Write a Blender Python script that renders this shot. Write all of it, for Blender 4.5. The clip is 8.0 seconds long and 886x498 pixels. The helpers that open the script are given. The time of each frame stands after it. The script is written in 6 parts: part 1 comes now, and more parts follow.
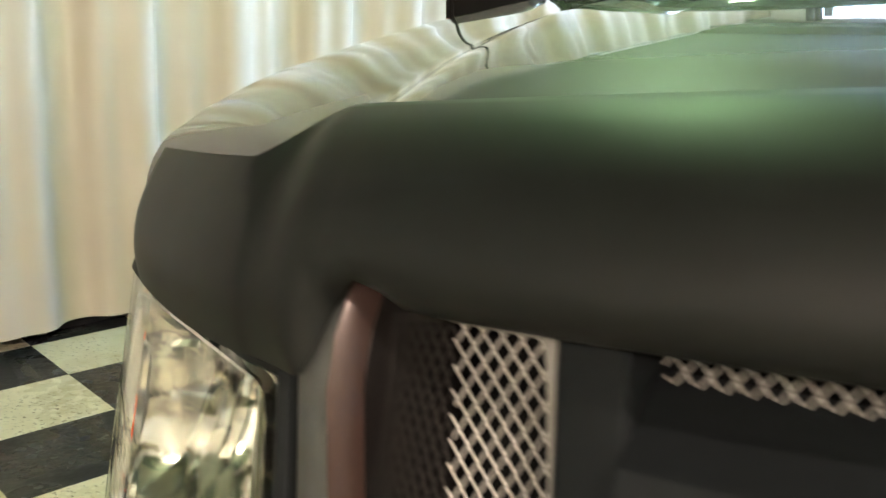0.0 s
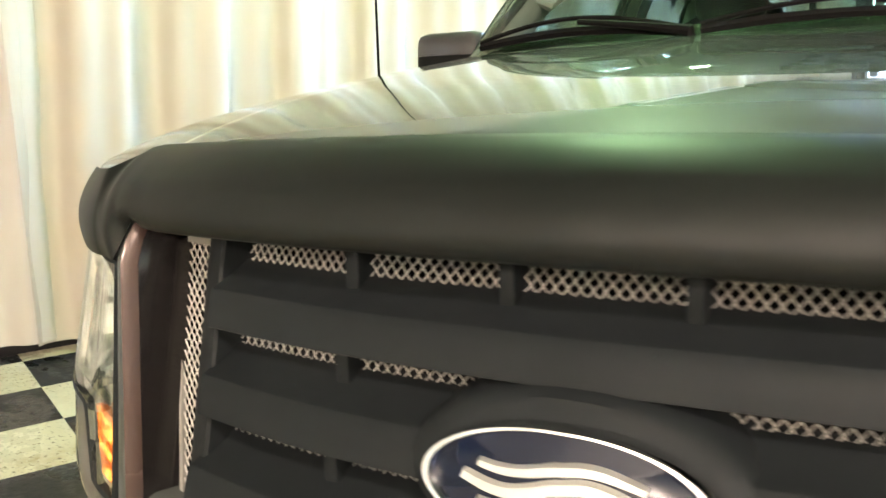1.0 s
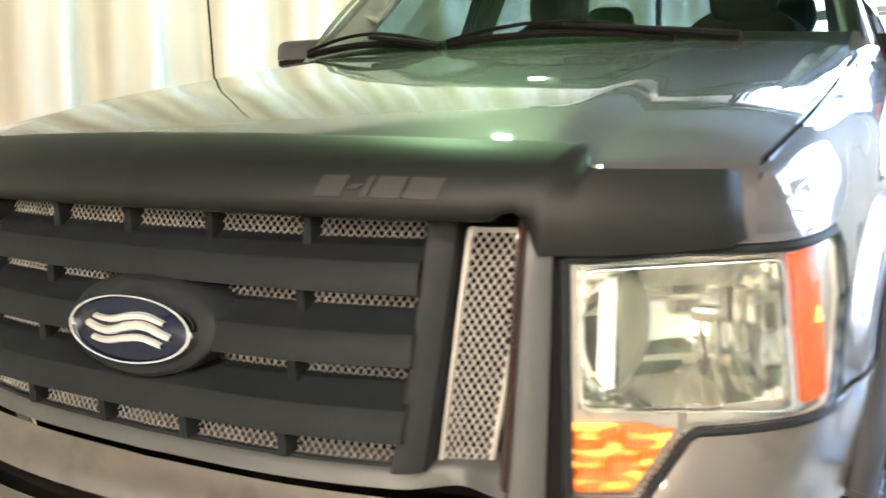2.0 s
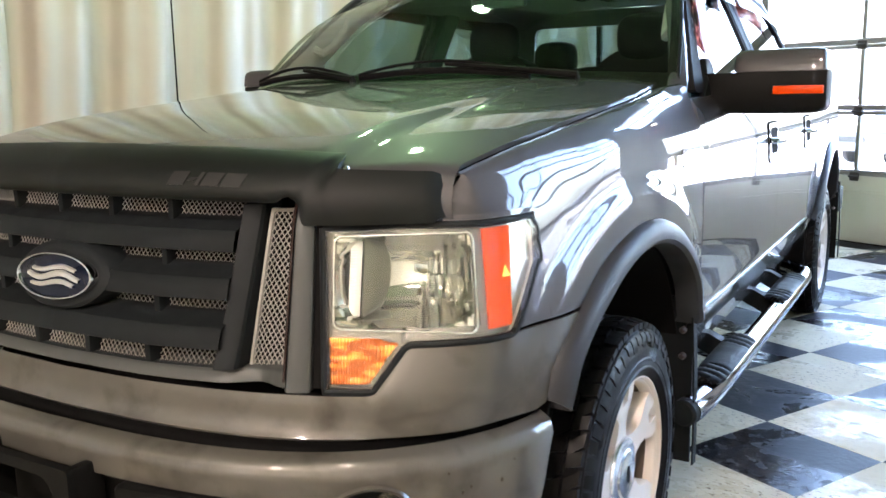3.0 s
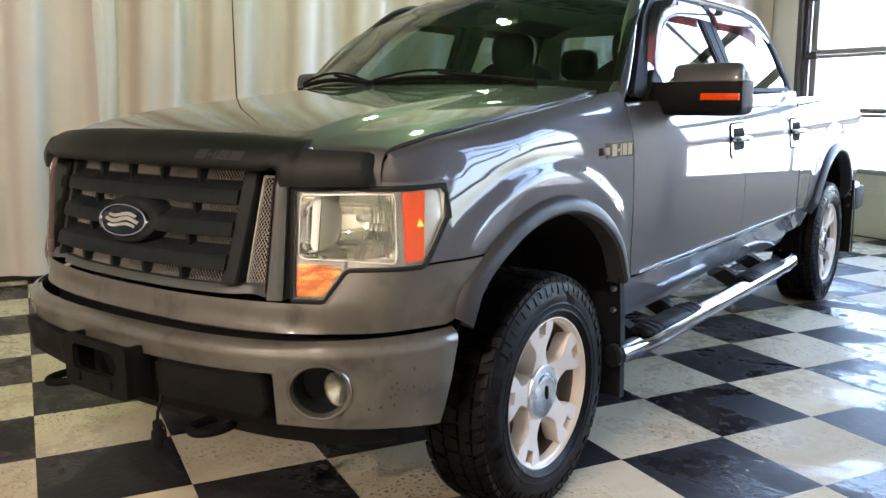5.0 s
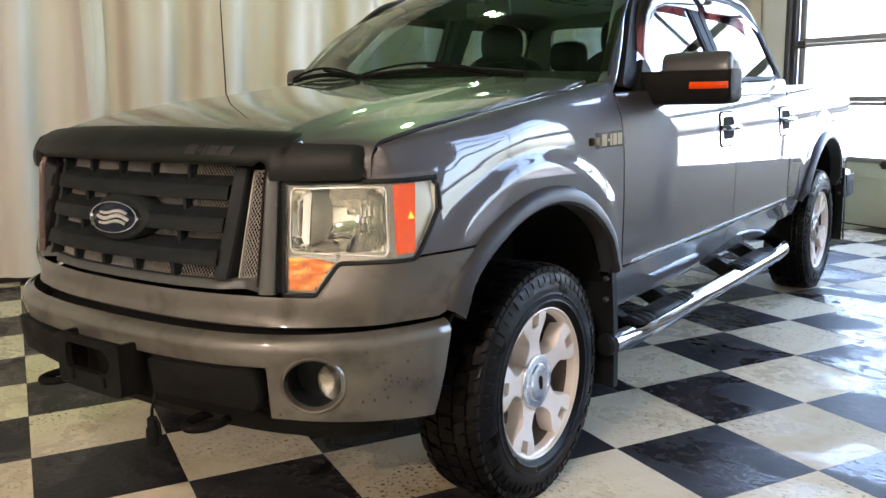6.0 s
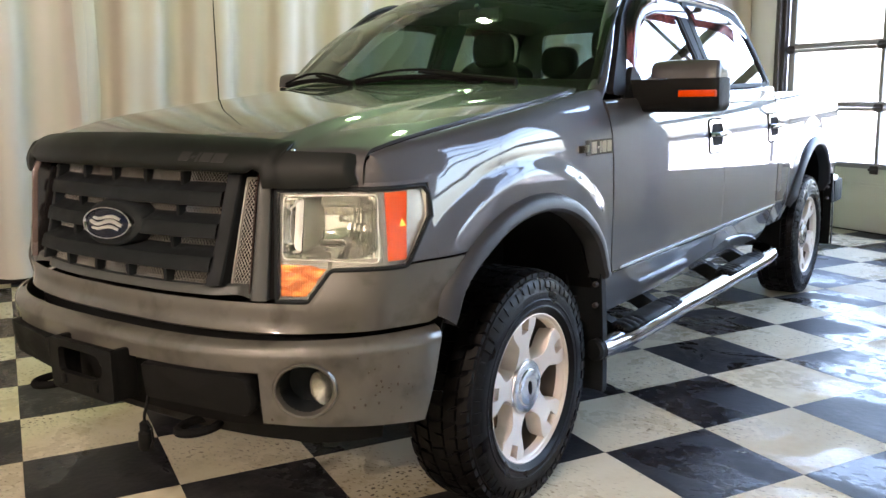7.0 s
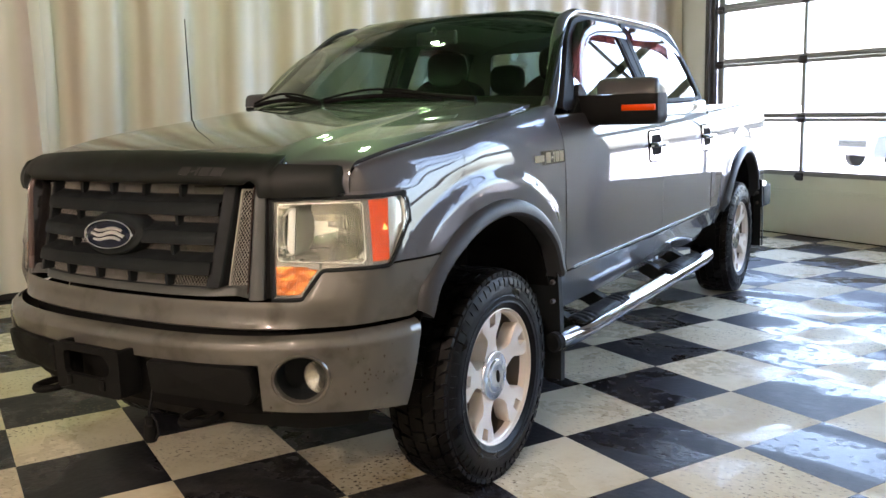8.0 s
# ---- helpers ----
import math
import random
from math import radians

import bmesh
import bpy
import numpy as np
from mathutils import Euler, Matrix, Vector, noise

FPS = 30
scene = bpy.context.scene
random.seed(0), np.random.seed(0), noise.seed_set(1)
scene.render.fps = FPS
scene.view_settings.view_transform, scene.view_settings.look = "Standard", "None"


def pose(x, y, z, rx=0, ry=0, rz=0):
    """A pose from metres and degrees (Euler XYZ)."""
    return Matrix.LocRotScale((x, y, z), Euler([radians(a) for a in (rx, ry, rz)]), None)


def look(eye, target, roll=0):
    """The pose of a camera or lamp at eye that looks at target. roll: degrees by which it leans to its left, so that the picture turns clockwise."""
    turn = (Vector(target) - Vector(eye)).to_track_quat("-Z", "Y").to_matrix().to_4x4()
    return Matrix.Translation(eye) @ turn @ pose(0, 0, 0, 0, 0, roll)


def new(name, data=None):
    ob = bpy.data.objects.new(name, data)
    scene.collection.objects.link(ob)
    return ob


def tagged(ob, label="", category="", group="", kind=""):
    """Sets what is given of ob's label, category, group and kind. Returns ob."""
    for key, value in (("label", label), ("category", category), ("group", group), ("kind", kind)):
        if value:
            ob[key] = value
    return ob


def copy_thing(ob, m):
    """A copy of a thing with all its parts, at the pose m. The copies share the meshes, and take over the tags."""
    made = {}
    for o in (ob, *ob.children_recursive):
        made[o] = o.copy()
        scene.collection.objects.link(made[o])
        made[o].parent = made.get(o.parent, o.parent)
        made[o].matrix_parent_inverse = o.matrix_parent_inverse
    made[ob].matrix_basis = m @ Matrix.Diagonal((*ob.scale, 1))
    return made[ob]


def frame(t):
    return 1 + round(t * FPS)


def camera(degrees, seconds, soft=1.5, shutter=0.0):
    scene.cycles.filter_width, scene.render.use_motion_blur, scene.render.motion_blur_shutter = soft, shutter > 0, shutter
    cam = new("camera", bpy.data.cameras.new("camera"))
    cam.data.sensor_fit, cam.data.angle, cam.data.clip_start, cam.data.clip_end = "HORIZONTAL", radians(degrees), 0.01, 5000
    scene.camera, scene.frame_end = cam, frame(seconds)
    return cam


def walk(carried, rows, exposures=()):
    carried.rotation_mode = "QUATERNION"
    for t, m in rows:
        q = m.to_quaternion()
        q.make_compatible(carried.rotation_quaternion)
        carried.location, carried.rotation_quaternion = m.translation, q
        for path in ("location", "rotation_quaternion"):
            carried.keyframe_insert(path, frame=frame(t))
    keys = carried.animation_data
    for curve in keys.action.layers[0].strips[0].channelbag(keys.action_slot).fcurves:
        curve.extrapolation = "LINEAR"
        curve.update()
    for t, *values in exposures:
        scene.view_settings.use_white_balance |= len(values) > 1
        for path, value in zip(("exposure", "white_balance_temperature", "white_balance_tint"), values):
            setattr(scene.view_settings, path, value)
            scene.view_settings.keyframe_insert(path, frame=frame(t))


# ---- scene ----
cam = camera(54.0, 8.0, 1.5, 0.28)
PATH = [
    (0, (-0.307, -1.342, 1.387), (-1.088, 0.448, 0.953), -0.7),
    (0.5, (0.014, -1.554, 1.394), (-0.859, 0.201, 0.999), -0.8),
    (1, (0.338, -1.677, 1.419), (-0.668, 0.014, 1.060), -1.7),
    (1.3, (0.579, -1.723, 1.423), (-0.496, -0.078, 1.051), -3.2),
    (1.5, (0.739, -1.786, 1.445), (-0.318, -0.133, 1.058), -3.2),
    (2, (1.128, -1.911, 1.453), (0.134, -0.221, 1.061), -1.8),
    (2.2, (1.268, -1.948, 1.463), (0.272, -0.254, 1.091), -1.1),
    (3.3, (2.003, -2.285, 1.464), (0.906, -0.648, 1.123), -0.8),
    (4, (2.409, -2.486, 1.484), (1.205, -0.931, 1.122), 0.3),
    (4.3, (2.558, -2.533, 1.477), (1.307, -1.012, 1.125), -0.3),
    (4.5, (2.593, -2.552, 1.484), (1.344, -1.030, 1.137), -0.0),
    (6, (2.626, -2.553, 1.468), (1.392, -1.020, 1.111), -1.2),
    (6.5, (2.627, -2.547, 1.478), (1.393, -1.016, 1.114), -1.2),
    (7, (2.644, -2.571, 1.491), (1.425, -1.026, 1.136), -0.9),
    (7.5, (2.693, -2.714, 1.507), (1.527, -1.125, 1.171), -1.2),
    (8, (2.740, -2.887, 1.495), (1.624, -1.258, 1.174), -1.7),
]
EXPOSURES = [
    (0.0, 3.66, 6500, 10), (1.0, 4.15, 6450, 10), (1.6, 4.25, 6400, 10.5), (2.2, 4.12, 6200, 12), (3.3, 3.18, 6150, 14), (4.0, 3.06, 6300, 15), (7.0, 3.08, 6550, 16), (8.0, 2.88, 6650, 16),
]
walk(cam, [(t, look(eye, target, roll)) for t, eye, target, roll in PATH],
     exposures=EXPOSURES)
SKY, DAY = 0.55, 6.2
LAMPS = [(-1.6, 1.2, (0.60, 1.0, 0.48), 11.5), (3.4, -2.2, (1.0, 0.79, 0.65), 33.0), (4.0, -5.8, (1.0, 0.79, 0.65), 76.0)]

# ---- world and light ----
TURN = -25.15                     # the room stands turned against the truck
ROOM = pose(0, 0, 0, 0, 0, TURN)


def room(u, v, z=0.0):
    return ROOM @ Vector((u, v, z))


world = bpy.data.worlds.new("world")
world.use_nodes = True
scene.world = world
wn = world.node_tree.nodes
sky = wn.new("ShaderNodeTexSky")
sky.sky_type, sky.sun_disc = "NISHITA", False
sky.sun_elevation, sky.sun_rotation = radians(40), radians(200)
sky.air_density, sky.dust_density = 1.0, 4.0
wn["Background"].inputs["Strength"].default_value = SKY
world.node_tree.links.new(sky.outputs[0], wn["Background"].inputs["Color"])


def lamp(name, kind, matrix, energy, color, size=(1, 1), **more):
    data = bpy.data.lights.new(name, kind)
    data.energy, data.color = energy, color
    if kind == "AREA":
        data.shape, data.size, data.size_y = "RECTANGLE", *size
    elif kind == "SUN":
        data.angle = size[0]
    else:
        data.shadow_soft_size = size[0]
    ob = new(name, data)
    ob.matrix_world = matrix
    return ob


# overcast daylight
lamp("sun", "SUN", look((0, 0, 0), ROOM.to_3x3() @ Vector((0.25, 0.7, -0.67))), 0.6, (1, 0.97, 0.92), (radians(12),))

# ---- materials ----


def material(name, color, rough=0.5, metal=0.0, vary=0.0, scale=8.0, bump=0.0, bump_scale=60.0, rvary=0.0, coat=0.0,
             dirt=None, dirt_scale=3.0, dirt_low=0.55, dirt_high=0.7, spec=0.5, island=0.0, stretch=(1, 1, 1), **inputs):
    """A Principled surface with colour variation, stains, roughness variation and fine relief."""
    m = bpy.data.materials.new(name)
    m.use_nodes = True
    nt, n = m.node_tree, m.node_tree.nodes
    b = n["Principled BSDF"]
    b.inputs["Base Color"].default_value = (*color, 1)
    b.inputs["Roughness"].default_value, b.inputs["Metallic"].default_value = rough, metal
    b.inputs["Specular IOR Level"].default_value = spec
    b.inputs["Coat Weight"].default_value = coat
    b.inputs["Coat Roughness"].default_value = 0.03
    for key, value in inputs.items():
        b.inputs[key.replace("_", " ")].default_value = value
    co = n.new("ShaderNodeNewGeometry")
    mp = n.new("ShaderNodeMapping")
    mp.inputs["Scale"].default_value = stretch
    nt.links.new(co.outputs["Position"], mp.inputs["Vector"])

    def noise_at(sc, detail=4.0):
        t = n.new("ShaderNodeTexNoise")
        t.inputs["Scale"].default_value, t.inputs["Detail"].default_value = sc, detail
        nt.links.new(mp.outputs[0], t.inputs["Vector"])
        return t.outputs["Fac"]

    out = None
    if vary or dirt or island:
        mix = n.new("ShaderNodeMix")
        mix.data_type = "RGBA"
        lo, hi = [tuple(min(1, max(0, c * k)) for c in color) for k in (1 - vary, 1 + vary)]
        mix.inputs[6].default_value, mix.inputs[7].default_value = (*lo, 1), (*hi, 1)
        nt.links.new(noise_at(scale), mix.inputs[0])
        out = mix.outputs[2]
        if island:
            oi = n.new("ShaderNodeObjectInfo")
            hs = n.new("ShaderNodeHueSaturation")
            mr = n.new("ShaderNodeMapRange")
            mr.inputs[3].default_value, mr.inputs[4].default_value = 1 - island, 1 + island
            nt.links.new(oi.outputs["Random"], mr.inputs[0])
            nt.links.new(mr.outputs[0], hs.inputs["Value"])
            nt.links.new(out, hs.inputs["Color"])
            out = hs.outputs[0]
        if dirt:
            ramp = n.new("ShaderNodeMapRange")
            ramp.inputs[1].default_value, ramp.inputs[2].default_value = dirt_low, dirt_high
            nt.links.new(noise_at(dirt_scale, 8.0), ramp.inputs[0])
            m2 = n.new("ShaderNodeMix")
            m2.data_type = "RGBA"
            m2.inputs[7].default_value = (*dirt, 1)
            nt.links.new(ramp.outputs[0], m2.inputs[0])
            nt.links.new(out, m2.inputs[6])
            out = m2.outputs[2]
        nt.links.new(out, b.inputs["Base Color"])
    if rvary:
        mr = n.new("ShaderNodeMapRange")
        mr.inputs[1].default_value, mr.inputs[2].default_value = 0.35, 0.65
        mr.inputs[3].default_value, mr.inputs[4].default_value = max(0.02, rough - rvary), rough + rvary
        nt.links.new(noise_at(scale * 0.6), mr.inputs[0])
        nt.links.new(mr.outputs[0], b.inputs["Roughness"])
    if bump:
        bp = n.new("ShaderNodeBump")
        bp.inputs["Strength"].default_value, bp.inputs["Distance"].default_value = bump, 0.01
        nt.links.new(noise_at(bump_scale), bp.inputs["Height"])
        nt.links.new(bp.outputs[0], b.inputs["Normal"])
    return m


def glass(name, tint, rough=0.0, gloss=0.04):
    """Thin glass that lets light straight through, with a mirror gloss that grows towards the edge."""
    m = bpy.data.materials.new(name)
    m.use_nodes = True
    nt, n = m.node_tree, m.node_tree.nodes
    n.remove(n["Principled BSDF"])
    tr, gl, mx, lw, pw, ma = (n.new("ShaderNode" + k) for k in ("BsdfTransparent", "BsdfGlossy", "MixShader", "LayerWeight", "Math", "Math"))
    tr.inputs[0].default_value = (*tint, 1)
    gl.inputs["Roughness"].default_value = rough
    lw.inputs["Blend"].default_value = 0.5
    pw.operation, ma.operation = "POWER", "MULTIPLY_ADD"
    pw.inputs[1].default_value = 5.0
    ma.inputs[1].default_value, ma.inputs[2].default_value = 1 - gloss, gloss
    nt.links.new(lw.outputs["Facing"], pw.inputs[0])
    nt.links.new(pw.outputs[0], ma.inputs[0])
    nt.links.new(ma.outputs[0], mx.inputs[0])
    nt.links.new(tr.outputs[0], mx.inputs[1])
    nt.links.new(gl.outputs[0], mx.inputs[2])
    nt.links.new(mx.outputs[0], n["Material Output"].inputs[0])
    return m


def glow(name, color, strength):
    m = bpy.data.materials.new(name)
    m.use_nodes = True
    b = m.node_tree.nodes["Principled BSDF"]
    b.inputs["Base Color"].default_value = (*color, 1)
    b.inputs["Emission Color"].default_value, b.inputs["Emission Strength"].default_value = (*color, 1), strength
    return m


M = dict(
    paint=material("metallic_grey_paint", (0.060, 0.059, 0.063), 0.50, 0.22, vary=0.05, scale=300, coat=1.0, spec=0.1, Coat_IOR=1.50),
    paint_dull=material("grey_bumper_paint", (0.101, 0.097, 0.085), 0.46, 0.34, vary=0.16, scale=7, rvary=0.08, coat=0.9, spec=0.2, dirt=(0.050, 0.045, 0.038), dirt_scale=9.0, dirt_low=0.52, dirt_high=0.75, Coat_Roughness=0.07),
    surround=material("grey_grille_plastic", (0.056, 0.061, 0.059), 0.5, 0.15, vary=0.06, scale=12, rvary=0.05),
    black=material("black_textured_plastic", (0.0105, 0.0128, 0.0142), 0.58, spec=0.12, vary=0.15, scale=20, bump=0.05, bump_scale=700, rvary=0.06),
    black_low=material("black_bumper_plastic", (0.0055, 0.0058, 0.0058), 0.55, spec=0.12, vary=0.25, scale=14, bump=0.05, bump_scale=700, rvary=0.08),
    black_gloss=material("dark_glossy_plastic", (0.01, 0.009, 0.009), 0.15, rvary=0.05, spec=0.6),
    frame_black=material("darkened_window_frame", (0.014, 0.014, 0.015), 0.6, vary=0.1, scale=20, spec=0.08),
    shield=material("smoked_acrylic", (0.0080, 0.0096, 0.0091), 0.50, vary=0.1, scale=5, rvary=0.05, spec=0.20),
    flare=material("grey_flare_plastic", (0.030, 0.032, 0.036), 0.45, 0.0, spec=0.25, vary=0.08, scale=10, rvary=0.06),
    rubber=material("wet_tyre_rubber", (0.004, 0.004, 0.005), 0.36, spec=0.12, vary=0.25, scale=14, rvary=0.14, bump=0.08, bump_scale=120),
    tread=material("tread_rubber", (0.004, 0.004, 0.004), 0.45, spec=0.12, vary=0.25, scale=30, rvary=0.15),
    alloy=material("silver_alloy", (0.68, 0.61, 0.545), 0.40, 0.25, vary=0.06, scale=16, rvary=0.08),
    # Alloy darkened to paint in the shade between the spokes.
    alloy_dark=material("shaded_alloy_recess", (0.085, 0.066, 0.052), 0.6, 0.3, vary=0.1, scale=12),
    chrome=material("chrome", (0.78, 0.78, 0.79), 0.06, 1.0, rvary=0.04, scale=30),
    # Chrome darkened to tone down the doors' reflection on the tube.
    step_chrome=material("dark_chrome_tube", (0.27, 0.27, 0.29), 0.12, 1.0, vary=0.1, scale=12, rvary=0.08),
    satin=material("satin_chrome", (0.62, 0.62, 0.63), 0.2, 1.0, rvary=0.06, scale=30),
    steel=material("brushed_mesh_steel", (0.52, 0.505, 0.465), 0.4, 0.25, vary=0.1, scale=40),
    mesh_frame=material("dull_mesh_frame_steel", (0.26, 0.255, 0.235), 0.5, 0.2, vary=0.1, scale=40),
    rust=material("rusty_steel", (0.16, 0.08, 0.045), 0.7, 0.3, vary=0.4, scale=25, bump=0.2, bump_scale=150),
    under=material("black_underbody", (0.005, 0.005, 0.005), 0.8, spec=0.1, vary=0.3, scale=10),
    reflector=material("headlight_reflector", (0.56, 0.56, 0.51), 0.07, 1.0),
    silvered=material("silvered_lamp_corner", (0.82, 0.82, 0.82), 0.16, 0.6, vary=0.05, scale=60),
    plate=material("dull_silver_lamp_plate", (0.34, 0.33, 0.30), 0.25, 0.55, vary=0.1, scale=40),
    bezel=material("headlight_bezel", (0.66, 0.65, 0.61), 0.3, 0.15, vary=0.08, scale=20),
    # Red-brown stands for a warm reflection on dark gloss plastic.
    warm_glint=material("warm_glint_gloss_plastic", (0.046, 0.026, 0.022), 0.25, 0.3, rvary=0.05, spec=0.6),
    frost=material("frosted_lamp_plastic", (0.78, 0.79, 0.76), 0.35, vary=0.05, scale=60),
    fog=material("fog_light_reflector", (0.55, 0.54, 0.50), 0.16, 0.95, bump=0.2, bump_scale=90),
    lamp_grey=material("grey_lamp_plastic", (0.12, 0.13, 0.095), 0.3, vary=0.05, scale=60),
    headliner=material("grey_headliner", (0.045, 0.045, 0.042), 0.9, vary=0.1, scale=30),
    tyre_dirt=material("dried_tyre_dirt", (0.085, 0.062, 0.04), 0.6, vary=0.4, scale=60),
    marker=material("lit_orange_marker", (0.62, 0.062, 0.0), 0.3, vary=0.15, scale=40, spec=0.06, Emission_Color=(1.0, 0.09, 0.0, 1), Emission_Strength=0.03),
    marker_bulb=material("marker_bulb_glow", (1.0, 0.6, 0.1), 0.3, Emission_Color=(1.0, 0.45, 0.05, 1), Emission_Strength=0.15),
    chip=material("dark_rust_chip", (0.03, 0.018, 0.011), 0.7, vary=0.3, scale=90),
    signal=material("lit_amber_lens", (0.52, 0.12, 0.012), 0.2, vary=0.2, scale=60, bump=0.1, bump_scale=160, coat=0.5, Emission_Color=(1.0, 0.33, 0.05, 1), Emission_Strength=0.035),
    orange=material("orange_marker_lens", (0.62, 0.055, 0.0), 0.3, vary=0.15, scale=40, spec=0.12),
    seat=material("dark_grey_seat_cloth", (0.005, 0.0055, 0.0055), 0.8, spec=0.05, vary=0.2, scale=40, bump=0.1, bump_scale=300),
    dash=material("dark_dashboard_vinyl", (0.018, 0.02, 0.018), 0.6, vary=0.1, scale=20, bump=0.06, bump_scale=250),
    liner_light=material("grey_cabin_lining", (0.22, 0.22, 0.21), 0.85, vary=0.08, scale=20),
    badge_blue=material("dark_blue_enamel", (0.004, 0.0065, 0.018), 0.25, vary=0.1, scale=20, spec=0.3),
    badge_white=material("brushed_silver_badge", (0.52, 0.52, 0.50), 0.3, 0.6, vary=0.05, scale=40),
    mark=material("faded_grey_lettering", (0.024, 0.025, 0.025), 0.45, spec=0.2, vary=0.1, scale=30),
    visor=glass("red_brown_smoked_acrylic", (0.30, 0.135, 0.115), gloss=0.06),
    screen=glass("green_tinted_glass", (0.80, 0.95, 0.84)),
    side_glass=glass("tinted_side_glass", (0.66, 0.74, 0.74), gloss=0.30),
    lens=glass("clear_lens", (0.95, 0.96, 0.94)),
    pane=glass("window_pane_glass", (0.95, 0.97, 0.98)),
    grout=material("dark_joint", (0.03, 0.03, 0.028), 0.7, vary=0.2, scale=20),
    curtain=material("cream_vinyl_curtain", (0.47, 0.42, 0.355), 0.45, vary=0.05, scale=3, bump=0.05, bump_scale=10,
                     dirt=(0.50, 0.43, 0.33), dirt_scale=1.6, dirt_low=0.55, dirt_high=0.8),
    curtain_white=material("white_vinyl_curtain", (0.54, 0.51, 0.47), 0.42, vary=0.05, scale=3, bump=0.05, bump_scale=10),
    wall=material("white_painted_wall", (0.72, 0.71, 0.66), 0.6, vary=0.05, scale=3, bump=0.03, bump_scale=60),
    dark_wall=material("dark_base_strip", (0.012, 0.012, 0.014), 0.45, vary=0.3, scale=6),
    # The lamp's green light is mixed into the ceiling's grey.
    ceiling=material("green_lit_ceiling_deck", (0.085, 0.13, 0.08), 0.8, vary=0.1, scale=4),
    door_panel=material("cream_door_panel", (0.62, 0.62, 0.53), 0.42, vary=0.05, scale=3, rvary=0.06, bump=0.04, bump_scale=90),
    door_frame=material("grey_aluminium_frame", (0.30, 0.29, 0.27), 0.4, 0.6, vary=0.1, scale=14, rvary=0.08),
    jamb=material("dark_steel_track", (0.06, 0.052, 0.05), 0.5, 0.4, vary=0.2, scale=10),
    snow=material("packed_snow", (0.82, 0.83, 0.85), 0.7, vary=0.06, scale=2, bump=0.15, bump_scale=6),
    car_white=material("pale_car_paint", (0.30, 0.31, 0.33), 0.3, 0.2, vary=0.04, scale=30, coat=0.4),
    car_grey=material("grey_car_paint", (0.018, 0.023, 0.036), 0.4, vary=0.04, scale=30, coat=0.4),
    car_dark=material("dark_blue_car_paint", (0.012, 0.016, 0.028), 0.45, vary=0.04, scale=30, spec=0.05),
)

def tile_material(name, color, stain, fleck, dry, wet):
    """A floor tile: smears, flecks of dirt in clusters, and wet patches that shine."""
    m = bpy.data.materials.new(name)
    m.use_nodes = True
    nt, n = m.node_tree, m.node_tree.nodes
    b = n["Principled BSDF"]
    b.inputs["Specular IOR Level"].default_value = 0.16
    geo = n.new("ShaderNodeNewGeometry")

    def noise_at(sc, detail, lo, hi, stretch=(1, 1, 1), warp=0.0):
        mp, t, r = n.new("ShaderNodeMapping"), n.new("ShaderNodeTexNoise"), n.new("ShaderNodeMapRange")
        mp.inputs["Scale"].default_value = stretch
        t.inputs["Scale"].default_value, t.inputs["Detail"].default_value, t.inputs["Distortion"].default_value = sc, detail, warp
        r.inputs[1].default_value, r.inputs[2].default_value = lo, hi
        nt.links.new(geo.outputs["Position"], mp.inputs["Vector"])
        nt.links.new(mp.outputs[0], t.inputs["Vector"])
        nt.links.new(t.outputs["Fac"], r.inputs[0])
        return r.outputs[0]

    def blend(f, a, c):
        x = n.new("ShaderNodeMix")
        x.data_type = "RGBA"
        nt.links.new(f, x.inputs[0])
        nt.links.new(a, x.inputs[6]) if hasattr(a, "links") else None
        x.inputs[7].default_value = (*c, 1)
        return x

    def times(p, q):
        x = n.new("ShaderNodeMath")
        x.operation = "MULTIPLY"
        nt.links.new(p, x.inputs[0])
        nt.links.new(q, x.inputs[1])
        return x.outputs[0]

    oi, mr = n.new("ShaderNodeObjectInfo"), n.new("ShaderNodeMapRange")
    mr.inputs[3].default_value, mr.inputs[4].default_value = 0.90, 1.08
    nt.links.new(oi.outputs["Random"], mr.inputs[0])
    hs = n.new("ShaderNodeHueSaturation")
    hs.inputs["Color"].default_value = (*color, 1)
    nt.links.new(mr.outputs[0], hs.inputs["Value"])
    smear = blend(times(noise_at(2.2, 9.0, 0.43, 0.68, (1, 0.55, 1), 0.6), noise_at(14.0, 6.0, 0.30, 0.70)), hs.outputs[0], stain)
    dots = blend(times(noise_at(1.7, 3.0, 0.40, 0.60), noise_at(40.0, 5.0, 0.57, 0.68, (1, 1.6, 1))), smear.outputs[2], fleck)
    nt.links.new(dots.outputs[2], b.inputs["Base Color"])
    # wet where the large noise is high, with a ragged edge
    w = n.new("ShaderNodeMapRange")
    w.inputs[3].default_value, w.inputs[4].default_value = dry, wet
    nt.links.new(times(noise_at(2.1, 10.0, 0.45, 0.56, (0.7, 1.2, 1), 0.8), noise_at(16.0, 8.0, 0.30, 0.52)), w.inputs[0])
    nt.links.new(w.outputs[0], b.inputs["Roughness"])
    bp = n.new("ShaderNodeBump")
    bp.inputs["Strength"].default_value, bp.inputs["Distance"].default_value = 0.11, 0.01
    nt.links.new(noise_at(34.0, 8.0, 0.3, 0.7), bp.inputs["Height"])
    nt.links.new(bp.outputs[0], b.inputs["Normal"])
    return m


M["light_tile"] = tile_material("cream_floor_tile", (0.64, 0.59, 0.44), (0.44, 0.365, 0.22), (0.12, 0.09, 0.06), 0.72, 0.11)
